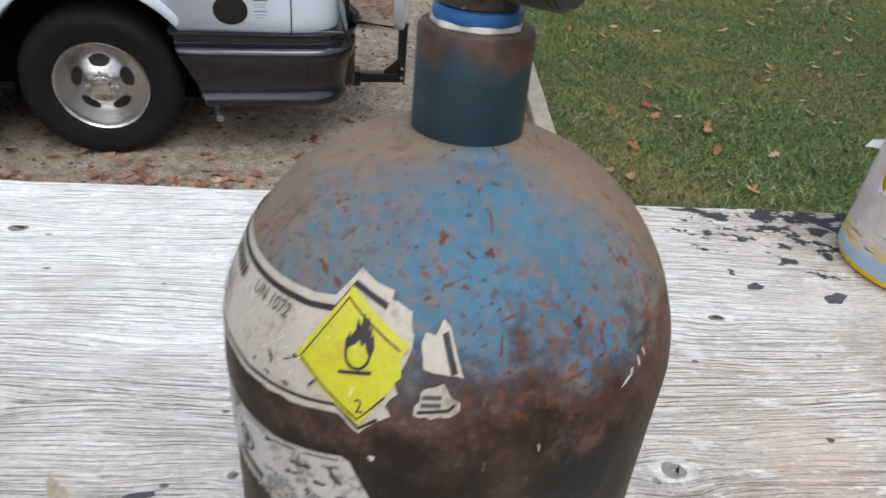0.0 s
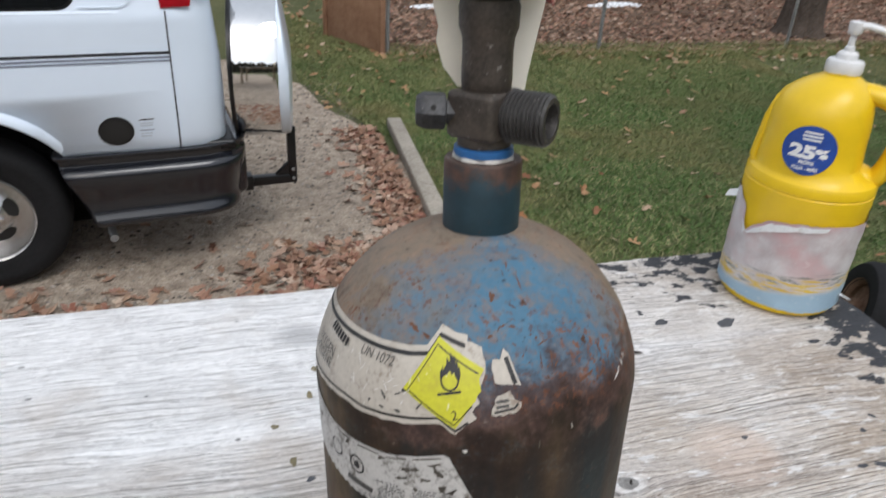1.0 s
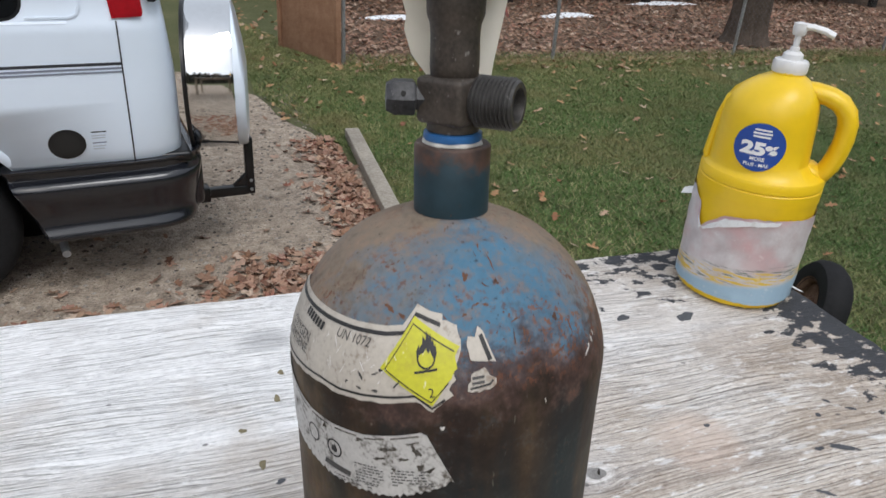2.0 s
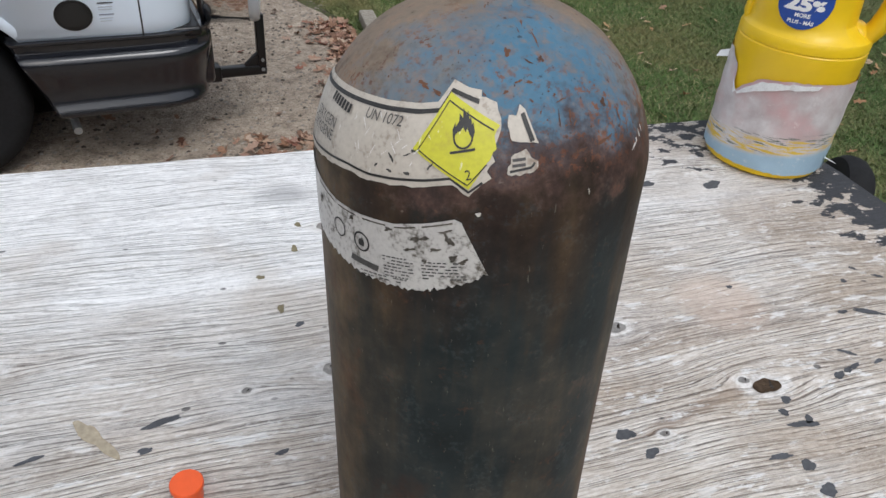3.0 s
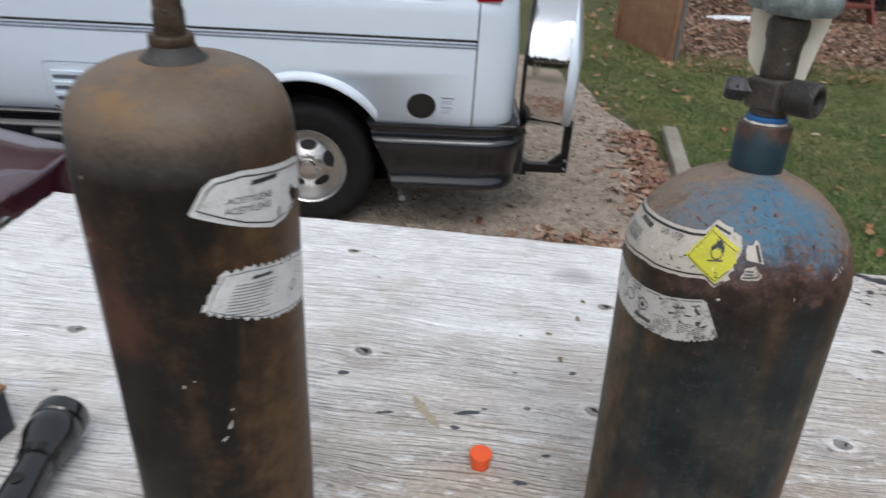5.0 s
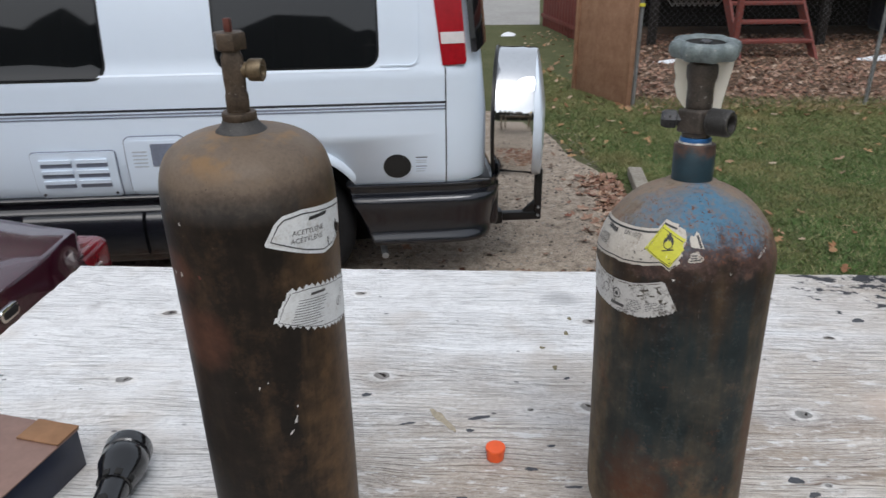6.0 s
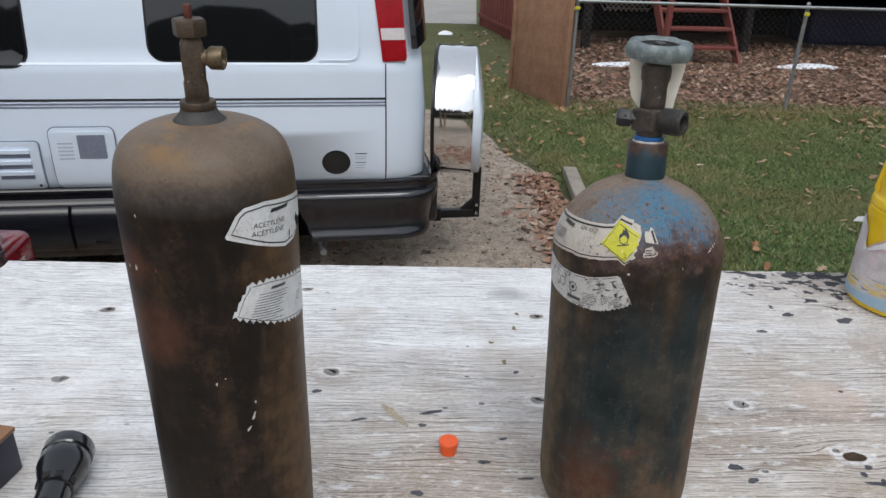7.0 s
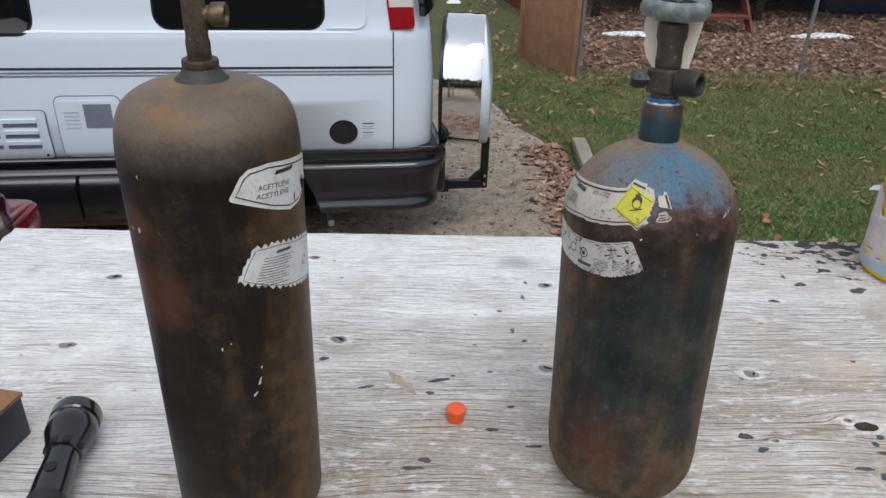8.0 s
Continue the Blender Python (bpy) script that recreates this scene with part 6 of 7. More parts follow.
# camper hatches
on_side("hatch_shadow", rounded(-1.786, -1.449, 0.684, 1.036, 0.04), "stripe", 0.006, van)
hatch = on_side("service_hatch", rounded(-1.780, -1.455, 0.690, 1.030, 0.035), "van_white", 0.012, van, "white service hatch with a small screen")
on_side("hatch_face", rounded(-1.762, -1.475, 0.708, 1.012, 0.028), "van_white", 0.016, hatch)
on_side("screen", rounded(-1.640, -1.500, 0.862, 0.992, 0.006), "stripe", 0.018, hatch, "grey recessed screen")
for k in range(5):
    band_on("slot", -1.742, -1.665, 0.860 + 0.021 * k, 0.868 + 0.021 * k, "pale_line", 0.0175, hatch)
on_side("vent_shadow", rounded(-2.296, -1.834, 0.684, 0.963, 0.025), "stripe", 0.006, van)
vent = on_side("fridge_vent", rounded(-2.290, -1.840, 0.690, 0.957, 0.020), "van_white", 0.016, van, "white louvred refrigerator vent")
for k in range(3):
    for u0, u1 in ((-2.245, -2.078), (-2.052, -1.885)):
        band_on("louvre", u0, u1, 0.752 + 0.060 * k, 0.776 + 0.060 * k, "stripe", 0.018, vent)
        band_on("louvre_lip", u0, u1, 0.777 + 0.060 * k, 0.797 + 0.060 * k, "van_white", 0.028, vent)
for u in (-2.262, -1.868):
    part("screw", rod((u, side_w(0.712) - 0.014, 0.712), (u, side_w(0.712) - 0.020, 0.712), 0.008, segs=12), M["stripe_dark"], vent)


# wheel-arch lip and lower cladding
def swept(name, profile, stations, material, parent, label=""):
    """A profile of (out, height) carried along stations of (along, inset)."""
    bm = bmesh.new()
    rings = [[bm.verts.new((u + tilt * (z - 0.5), -o + inset, z)) for o, z in profile] for u, inset, tilt in stations]
    m = len(profile)
    for a, b in zip(rings, rings[1:]):
        for k in range(m):
            bm.faces.new((a[k], a[(k + 1) % m], b[(k + 1) % m], b[k]))
    bm.faces.new(rings[0])
    bm.faces.new(rings[-1][::-1])
    return part(name, bm, M[material], parent, label)


bm = bmesh.new()
rows = []
for i in range(41):
    a = radians(30 + 122 * i / 40)
    row = []
    for r, w in ((0.463, 0.06), (0.463, -0.030), (0.470, -0.036), (0.485, -0.034), (0.505, -0.022), (0.515, 0.002)):
        z = 0.46 + r * math.sin(a)
        row.append(bm.verts.new((-0.93 + r * math.cos(a), w * (1.0 if w > 0.01 else min(1.0, 0.1 + i / 9)) + side_w(max(0.70, z)) + 0.008, z)))
    rows.append(row)
for a, b in zip(rows, rows[1:]):
    for k in range(5):
        bm.faces.new((a[k], b[k], b[k + 1], a[k + 1]))
part("arch_lip", bm, M["van_white"], van, "white flared wheel arch lip")
CLAD = [(-0.10, 0.694), (0.000, 0.694), (0.006, 0.690), (0.006, 0.680), (0.000, 0.674), (-0.010, 0.670), (-0.012, 0.640), (-0.004, 0.632), (0.016, 0.627), (0.032, 0.618), (0.042, 0.604), (0.046, 0.586), (0.043, 0.560), (0.036, 0.530), (0.028, 0.500), (0.021, 0.470), (0.017, 0.440), (0.017, 0.412), (0.024, 0.388), (0.036, 0.370), (0.044, 0.354), (0.045, 0.340), (0.038, 0.328), (0.022, 0.320), (-0.10, 0.318)]
swept("rear_skirt", CLAD, [(-0.512, 0.035, -0.40), (-0.504, 0.012, -0.40), (-0.488, 0.0, -0.38), (-0.36, 0.0, -0.22), (-0.20, 0.0, -0.06), (-0.002, 0.0, 0), (0.06, 0.001, 0.03), (0.12, 0.007, 0.06), (0.17, 0.019, 0.09), (0.22, 0.040, 0.11), (0.26, 0.072, 0.13), (0.29, 0.112, 0.15), (0.31, 0.16, 0.16)], "van_grey", van, "charcoal plastic rear skirt")
part("bumper", boxed(0.10, 0.335, 0.12, WIDE - 0.12, 0.36, 0.668, 0.035, 3), M["van_grey"], van, "charcoal rear bumper")
part("bumper_step", boxed(0.012, 0.275, 0.03, WIDE - 0.03, 0.655, 0.705, 0.018, 3), M["van_black"], van, "black bumper top")
swept("side_skirt", [(-0.10, 0.690), (-0.004, 0.690), (0.006, 0.686), (0.012, 0.676), (0.010, 0.664), (0.000, 0.656), (-0.006, 0.650), (-0.006, 0.622), (0.004, 0.612), (0.016, 0.600), (0.020, 0.585), (0.024, 0.440), (0.016, 0.330), (-0.02, 0.270), (-0.10, 0.262)], [(-4.6, 0, 0), (-3.0, 0, 0), (-1.42, 0, 0)], "van_grey", van, "charcoal lower side panel")
DOOR = [(0.010, 0.596), (0.030, 0.596), (0.042, 0.591), (0.054, 0.580), (0.063, 0.564), (0.070, 0.544), (0.074, 0.520), (0.076, 0.490), (0.075, 0.440), (0.070, 0.390), (0.060, 0.350), (0.050, 0.340), (0.010, 0.340)]
for u0, u1 in ((-2.40, -1.745), (-1.725, -1.46)):
    door = swept("locker_door", DOOR, [(u0, 0, 0), (u1, 0, 0)], "van_grey", van, "charcoal locker door with a rounded top")
    latch = u0 + 0.32 if u1 - u0 > 0.5 else u0 + 0.10
    part("locker_latch", boxed(latch, latch + 0.08, -0.079, -0.069, 0.385, 0.405, 0.004), M["van_black"], door)
part("underbody", boxed(-4.5, 0.2, 0.30, WIDE - 0.30, 0.30, 0.72, 0.02), M["under_black"], van)
part("wheel_well", boxed(-1.42, -0.46, 0.36, 0.42, 0.20, 1.0), M["under_black"], van)
part("exhaust_tip", rod((-0.385, 0.11, 0.252), (-0.375, 0.0, 0.240), 0.020, segs=20), M["galv"], van, "dull steel exhaust tip")


def road_wheel(u, w, flip):
    tm = Matrix.Translation((u, w, 0.385)) @ Matrix.Rotation(radians(90), 4, "X")
    tyre = part("wheel", lathe([(0.215, -0.19), (0.235, -0.212), (0.30, -0.222), (0.350, -0.212), (0.372, -0.195), (0.383, -0.16), (0.385, -0.11), (0.383, -0.06), (0.372, -0.022), (0.350, -0.004), (0.318, 0.006), (0.305, 0.002), (0.268, 0.000), (0.236, -0.006), (0.222, -0.016)], 64, tm), M["rubber"], van, "black road tyre")
    part("rim", lathe([(0.208, -0.19), (0.200, -0.12), (0.200, -0.075), (0.206, -0.030), (0.214, -0.010), (0.222, -0.004), (0.226, -0.010), (0.222, -0.020)], 64, tm), M["alloy"], tyre, "polished alloy rim")
    part("wheel_disc", lathe([(0.0, -0.012), (0.050, -0.012), (0.085, -0.020), (0.110, -0.050), (0.160, -0.070), (0.202, -0.074)], 48, tm), M["alloy"], tyre)
    for k in range(5):
        a = radians(72 * k + 90)
        pts = [(0.101, -15), (0.118, -22), (0.140, -22), (0.150, -10), (0.152, 0), (0.150, 10), (0.140, 22), (0.118, 22), (0.101, 15), (0.097, 0)]
        bm = bmesh.new()
        vs = [bm.verts.new((r * math.cos(a + radians(d)), r * math.sin(a + radians(d)), (-0.0335 - (r - 0.097) * 1.2 if r < 0.11 else -0.0488 - (r - 0.11) * 0.4) + 0.0012)) for r, d in pts]
        bm.faces.new(vs)
        r = bmesh.ops.extrude_face_region(bm, geom=bm.faces[:])
        for v in r["geom"]:
            if isinstance(v, bmesh.types.BMVert):
                v.co.z -= 0.03
        bmesh.ops.transform(bm, matrix=tm, verts=bm.verts[:])
        part("spoke_hole", bm, M["bore"], tyre)
    part("hub_cap", lathe([(0.052, -0.013), (0.050, 0.014), (0.044, 0.022), (0.020, 0.026), (0.0, 0.026)], 32, tm), M["chrome"], tyre, "chrome hub cap")
    for k in range(8):
        a = radians(45 * k)
        p = tm @ Vector((0.072 * math.cos(a), 0.072 * math.sin(a), -0.018))
        q = tm @ Vector((0.072 * math.cos(a), 0.072 * math.sin(a), 0.004))
        part("lug_nut", rod(p, q, 0.010, 0.008, segs=6), M["chrome"], tyre)


road_wheel(-0.93, 0.055, 1)
# spare wheel on the rear door
SP = Matrix.Translation((0.375, 0.38, 1.015)) @ Matrix.Rotation(radians(-12.5), 4, "Z") @ Matrix.Rotation(radians(90), 4, "Y") @ Matrix.Translation((0, 0, -0.03))
spare = part("spare_wheel", lathe([(0.10, 0.0), (0.36, 0.0), (0.388, 0.012), (0.392, 0.03), (0.392, 0.225), (0.388, 0.238), (0.372, 0.244)], 80, SP), M["chrome"], van, "spare wheel in a chrome drum cover")
bm = lathe([(0.382, 0.240), (0.384, 0.262), (0.382, 0.296), (0.372, 0.312), (0.30, 0.324), (0.18, 0.330), (0.0, 0.332)], 80)
for v in bm.verts:
    # the moulded face leans back towards its top
    h = -v.co.x
    v.co.z = 0.240 + 0.68 * (v.co.z - 0.240) * max(0.02, min(1.0, (0.372 - h) / 0.34)) ** 0.7
bmesh.ops.transform(bm, matrix=SP, verts=bm.verts[:])
part("cover_disc", bm, M["van_white"], spare, "white domed spare wheel cover")
part("drum_ring", lathe([(0.386, -0.006), (0.397, -0.004), (0.398, 0.010), (0.392, 0.016)], 80, SP), M["van_black"], spare)
part("carrier_arm", boxed(0.595, 0.640, 0.29, 0.345, 0.335, 0.66, 0.006), M["van_black"], van, "black spare carrier arm")
part("carrier_arm", boxed(0.335, 0.640, 0.29, 0.345, 0.318, 0.372, 0.006), M["van_black"], van, "black spare carrier arm")
part("carrier_gusset", prism([(0.52, 0.372), (0.595, 0.372), (0.595, 0.44)], 0.30, 0.335, "y"), M["van_black"], van)
part("carrier_clamp", boxed(0.325, 0.385, 0.270, 0.365, 0.305, 0.390, 0.008), M["van_black"], van)
for z in (0.350, 0.405):
    part("carrier_bolt", rod((0.618, 0.291, z), (0.618, 0.280, z), 0.010, segs=6), M["galv"], van)
# dark rear window on the corner post
bm = bmesh.new()
pts = [(0.145, 0.020, 1.44), (0.180, 0.075, 1.46), (0.222, 0.20, 1.47), (0.222, 0.9, 1.47), (0.17, 0.9, 2.0), (0.17, 0.22, 2.0), (0.125, 0.095, 2.0), (0.09, 0.045, 2.0)]
vs = [bm.verts.new(p) for p in pts]
for q in ((0, 1, 6, 7), (1, 2, 5, 6), (2, 3, 4, 5)):
    bm.faces.new([vs[i] for i in q])
r = bmesh.ops.extrude_face_region(bm, geom=bm.faces[:])
for v in r["geom"]:
    if isinstance(v, bmesh.types.BMVert):
        v.co.y -= 0.016
        v.co.x += 0.028
part("rear_window", bm, M["window"], van, "dark rear door window")


# ---- maroon car ----
car = thing("maroon_sedan", (-1.735, 2.36, 0), "dark maroon sedan parked with its trunk towards the table", "car")
# own axes: x forward is -x; y runs from the far side (0) to the near side (-1.74)
LOWER = [(0.02, 0.34), (-0.02, 0.50), (0.00, 0.62), (-0.03, 0.66), (-0.035, 0.78), (0.004, 0.90), (0.0, 0.968), (0.006, 0.982), (0.024, 0.990), (0.12, 1.002), (0.38, 1.045), (0.75, 1.05), (1.0, 1.05), (3.1, 1.00), (3.6, 0.93), (4.3, 0.80), (4.5, 0.62), (4.52, 0.40), (4.4, 0.26), (0.2, 0.26)]
bm = bmesh.new()
rows = []
for y, inset, drop in ((0.0, 0.16, 0.17), (-0.06, 0.085, 0.115), (-0.14, 0.045, 0.050), (-0.185, 0.020, 0.014), (-0.22, 0.008, 0.0), (-0.5, -0.015, 0.0), (-0.87, -0.03, -0.012), (-1.34, -0.015, 0.0), (-1.64, 0.030, 0.010), (-1.71, 0.085, 0.035), (-1.74, 0.16, 0.10)):
    row = []
    for x, z in LOWER:
        k = 1 if x < 2.2 else -1
        row.append(bm.verts.new((-(x + inset * k), y, z - drop * (1 if z > 0.9 else 0.25))))
    rows.append(row)
m = len(LOWER)
for a, b in zip(rows, rows[1:]):
    for k in range(m):
        bm.faces.new((a[k], a[(k + 1) % m], b[(k + 1) % m], b[k]))
bm.faces.new(rows[0])
bm.faces.new(rows[-1][::-1])
part("body", bm, M["maroon"], car, "glossy dark maroon body")
bm = bmesh.new()
base = [(-0.39, -0.20), (-0.39, -1.62), (-3.15, -1.62), (-3.15, -0.12)]
roof = [(-1.05, -0.36), (-1.05, -1.44), (-2.45, -1.44), (-2.45, -0.30)]
lo = [bm.verts.new((x, y, 1.0)) for x, y in base]
hi = [bm.verts.new((x, y, 1.40)) for x, y in roof]
for k in range(4):
    bm.faces.new((lo[k], lo[(k + 1) % 4], hi[(k + 1) % 4], hi[k]))
bm.faces.new(hi)
bm.faces.new(lo[::-1])
bmesh.ops.bevel(bm, geom=bm.edges[:], offset=0.05, segments=3, profile=0.5, affect="EDGES")
part("cabin", bm, M["maroon"], car, "maroon roof and pillars")
bm = bmesh.new()
vs = [bm.verts.new(p) for p in ((-0.400, -0.25, 1.050), (-0.400, -1.54, 1.050), (-0.965, -1.40, 1.392), (-0.965, -0.40, 1.392))]
bm.faces.new(vs)
r = bmesh.ops.extrude_face_region(bm, geom=bm.faces[:])
for v in r["geom"]:
    if isinstance(v, bmesh.types.BMVert):
        v.co += Vector((0.012, 0, 0.016))
part("rear_window", bm, M["clear_glass"], car, "pale reflecting rear window")
for s in (1, -1):
    y0, y1 = (-0.196, -0.350) if s > 0 else (-1.624, -1.448)
    bm = bmesh.new()
    vs = [bm.verts.new(p) for p in ((-0.62, y0 - s * 0.02, 1.06), (-2.85, y0 - s * 0.02, 1.06), (-2.42, y1 + s * 0.025, 1.34), (-1.12, y1 + s * 0.025, 1.34))]
    bm.faces.new(vs)
    r = bmesh.ops.extrude_face_region(bm, geom=bm.faces[:])
    for v in r["geom"]:
        if isinstance(v, bmesh.types.BMVert):
            v.co += Vector((0, s * 0.012, 0.004))
    part("side_window", bm, M["window"], car, "dark side glass")
part("trunk_gap", boxed(-0.028, 0.001, -1.55, -0.20, 0.865, 0.873, 0.002), M["maroon_dark"], car)
part("trunk_emblem", prism(rounded(-0.79, -0.69, 0.884, 0.934, 0.02), 0.004, 0.034, "x", bevel=0.004), M["chrome"], car, "chrome trunk badge with a dark centre")
part("emblem_inset", prism(rounded(-0.778, -0.702, 0.895, 0.923, 0.012), 0.032, 0.036, "x"), M["bore"], car)
lamp = part("tail_lamp", boxed(-0.30, 0.006, -0.36, 0.008, 0.70, 0.880, 0.045, 4), M["car_lens"], car, "red tail lamp wrapping the corner")
part("lamp_trim", boxed(-0.002, 0.012, -0.30, -0.10, 0.775, 0.800, 0.004), M["chrome"], lamp)
part("rear_bumper", boxed(-0.35, 0.10, -1.73, -0.01, 0.36, 0.64, 0.05, 3), M["maroon"], car, "maroon bumper")
for x in (-0.95, -3.65):
    for y in (-0.02, -1.72):
        s = 1 if y > -1 else -1
        wm = Matrix.Translation((x, y, 0.31)) @ Matrix.Rotation(radians(-90 * s), 4, "X")
        part("tyre", lathe([(0.20, -0.19), (0.29, -0.195), (0.31, -0.16), (0.31, -0.03), (0.29, 0.0), (0.20, 0.004), (0.0, -0.01)], 40, wm), M["rubber"], car)


# ---- yard ----
timber = thing("landscape_timber", (1.20, 4.9, 0), "weathered grey timber edging between gravel and lawn", "timber", turn=(0, 0, -3.5))
part("beam", boxed(-0.06, 0.06, -1.35, 0.88, 0.0, 0.095, 0.012), M["timber"], timber)

panel = thing("plywood_panel", (1.70, 8.40, 0), "tall brown plywood panel at the end of the fence", "panel", turn=(0, 0, 116))
part("board", boxed(0.0, 1.22, -0.012, 0.012, 0.0, 1.85, 0.002), M["panel"], panel)
part("stile", boxed(0.0, 0.05, 0.013, 0.05, 0.0, 1.85, 0.002), M["panel"], panel)
part("stile", boxed(1.17, 1.22, 0.013, 0.05, 0.0, 1.85, 0.002), M["panel"], panel)

picket = thing("red_picket_fence", (1.25, 16.0, 0), "low red-brown board fence beside the lawn", "fence", turn=(0, 0, -79))
for i in range(20):
    part("picket", boxed(0.19 * i, 0.19 * i + 0.155, -0.01, 0.01, 0.03, 1.15, 0.003), M["red_wood"], picket)
for i in range(3):
    part("post", boxed(1.78 * i - 0.045, 1.78 * i + 0.045, 0.012, 0.10, 0.0, 1.22, 0.004), M["red_wood"], picket)
part("rail", boxed(0, 3.8, -0.045, -0.011, 0.95, 1.03, 0.003), M["red_wood"], picket)
part("rail", boxed(0, 3.8, -0.045, -0.011, 0.20, 0.28, 0.003), M["red_wood"], picket)

fence = thing("chain_link_fence", (1.75, 8.45, 0), "galvanised chain-link fence with a top rail", "fence", turn=(0, 0, 1.0))
LEN = 14.0
for x in (0.0, 2.80, 5.75, 8.7, 11.6, 14.0):
    post = part("post", rod((x, 0, 0), (x, 0, 1.30), 0.024, segs=14), M["galv"], fence)
    part("post_cap", lathe([(0.026, 1.29), (0.028, 1.305), (0.020, 1.33), (0.0, 1.335)], 14, Matrix.Translation((x, 0, 0))), M["galv"], post)
for x in (0.06, 2.86, 5.81):
    part("tie", boxed(x - 0.10, x - 0.03, -0.034, -0.02, 1.175, 1.215, 0.006), M["tie"], fence, "yellow tie")
part("top_rail", rod((0, -0.03, 1.275), (LEN, -0.03, 1.275), 0.019, segs=12), M["galv"], fence)
verts, faces = [], []


def wire(p, q, r=0.0011):
    d = Vector(q) - Vector(p)
    s = d.cross(Vector((0, 1, 0))).normalized() * r
    t = Vector((0, r, 0))
    k = len(verts)
    for c in (p, q):
        verts.extend([tuple(Vector(c) + s), tuple(Vector(c) + t), tuple(Vector(c) - s), tuple(Vector(c) - t)])
    for i in range(4):
        faces.append((k + i, k + (i + 1) % 4, k + 4 + (i + 1) % 4, k + 4 + i))


CELL = 0.075
for i in range(int(-1.2 / CELL), int(LEN / CELL)):
    for s in (1, -1):
        x0 = i * CELL if s > 0 else i * CELL + 1.2
        a, b = (x0, 0.04), (x0 + s * 1.21, 1.25)
        t0 = max(0.0, min(1.0, (0 - a[0]) / (b[0] - a[0]))) if s > 0 and a[0] < 0 else 0.0
        t1 = 1.0
        pa = (a[0] + (b[0] - a[0]) * t0, -0.028, a[1] + (b[1] - a[1]) * t0)
        if s < 0 and b[0] < 0:
            t1 = a[0] / (a[0] - b[0])
        pb = (a[0] + (b[0] - a[0]) * t1, -0.028, a[1] + (b[1] - a[1]) * t1)
        if pa[0] <= LEN and pb[0] <= LEN and pa[0] >= -0.01 and pb[0] >= -0.01:
            wire(pa, pb)
me = bpy.data.meshes.new("mesh_fabric")
me.from_pydata(verts, [], faces)
me.materials.append(M["mesh_wire"])
fab = new("mesh_fabric", me)
fab.parent = fence
fab["label"] = "woven diamond wire mesh"
fab["kind"] = "stuff"

stairs = thing("red_stairs", (4.70, 11.8, 0), "red-brown open wooden steps up to a deck", "stairs", turn=(0, 0, 4))
for k in range(4):
    part("tread", boxed(-0.60, 0.60, 0.05 + 0.28 * k, 0.33 + 0.28 * k, 0.24 + 0.27 * k, 0.285 + 0.27 * k, 0.004), M["red_wood"], stairs)
for x in (-0.64, 0.60):
    part("stringer", prism([(-0.12, 0.0), (0.10, 0.0), (1.20, 1.10), (1.20, 1.34), (1.10, 1.34)], x, x + 0.04, "x"), M["red_wood"], stairs)
part("newel", boxed(-0.73, -0.64, 0.02, 0.11, 0.0, 1.6, 0.004), M["red_wood"], stairs)

house = thing("house_with_deck", (7.5, 13.2, 0), "dark underside of a wooden deck against a house", "house")
part("wall", boxed(-5.0, 9.0, 2.6, 2.8, 0.0, 3.2), M["deck_shade"], house, "house wall with the deep shade put into its colour")
part("deck", boxed(-4.6, 9.0, -0.1, 2.59, 1.16, 1.30, 0.004), M["red_wood"], house, "red-brown deck")
part("fascia", boxed(-4.6, 9.0, -0.145, -0.105, 1.05, 1.31, 0.004), M["red_wood"], house)
# posts take the same near black, in place of shade under the deck
for x in (-4.5, -1.5, 1.6, 4.7, 7.8):
    part("deck_post", boxed(x - 0.07, x + 0.07, 0.0, 0.14, 0.0, 1.155, 0.004), M["deck_shade"], house, "deck post coloured near black for the shade under the deck")
part("tarp", boxed(0.3, 2.2, 1.2, 2.2, 0.0, 0.85, 0.12, 3), M["tarp"], house, "dark blue tarpaulin heap")
lat = part("lattice_frame", boxed(-3.75, -2.85, 1.80, 1.815, 0.55, 0.57), M["lattice"], house, "white diamond lattice")
for i in range(9):
    for s in (1, -1):
        x = -3.75 + 0.11 * i
        part("lath", box(bmesh.new(), -0.011, 0.011, 0.0, 0.005, 0.0, 0.95, 0, 1, Matrix.Translation((x, 1.82 + 0.006 * (s > 0), 0.50)) @ Matrix.Rotation(radians(38 * s), 4, "Y")), M["lattice"], lat)

tree = thing("tree_trunk", (8.45, 9.45, 0), "dark bare tree with a stout furrowed trunk", "tree")


def furrow(a, z):
    return 1 + 0.05 * math.sin(11 * a + 3 * z) + 0.03 * math.sin(23 * a - 5 * z)


part("trunk", lathe([(0.42, 0.0), (0.34, 0.10), (0.29, 0.35), (0.27, 1.0), (0.25, 2.0), (0.22, 3.2), (0.16, 4.6), (0.05, 6.4), (0.0, 6.6)], 48, wobble=furrow), M["bark"], tree)
for a, z, n in ((20, 2.6, 2.2), (140, 3.2, 2.0), (255, 3.8, 1.8), (80, 4.4, 1.4)):
    d = Vector((math.cos(radians(a)), math.sin(radians(a)), 0.75))
    p0 = Vector((0, 0, z))
    part("limb", tube_path([p0, p0 + d * n * 0.3, p0 + d * n * 0.6 + Vector((0.1, 0, 0.1)), p0 + d * n], 0.06, 8), M["bark"], tree)

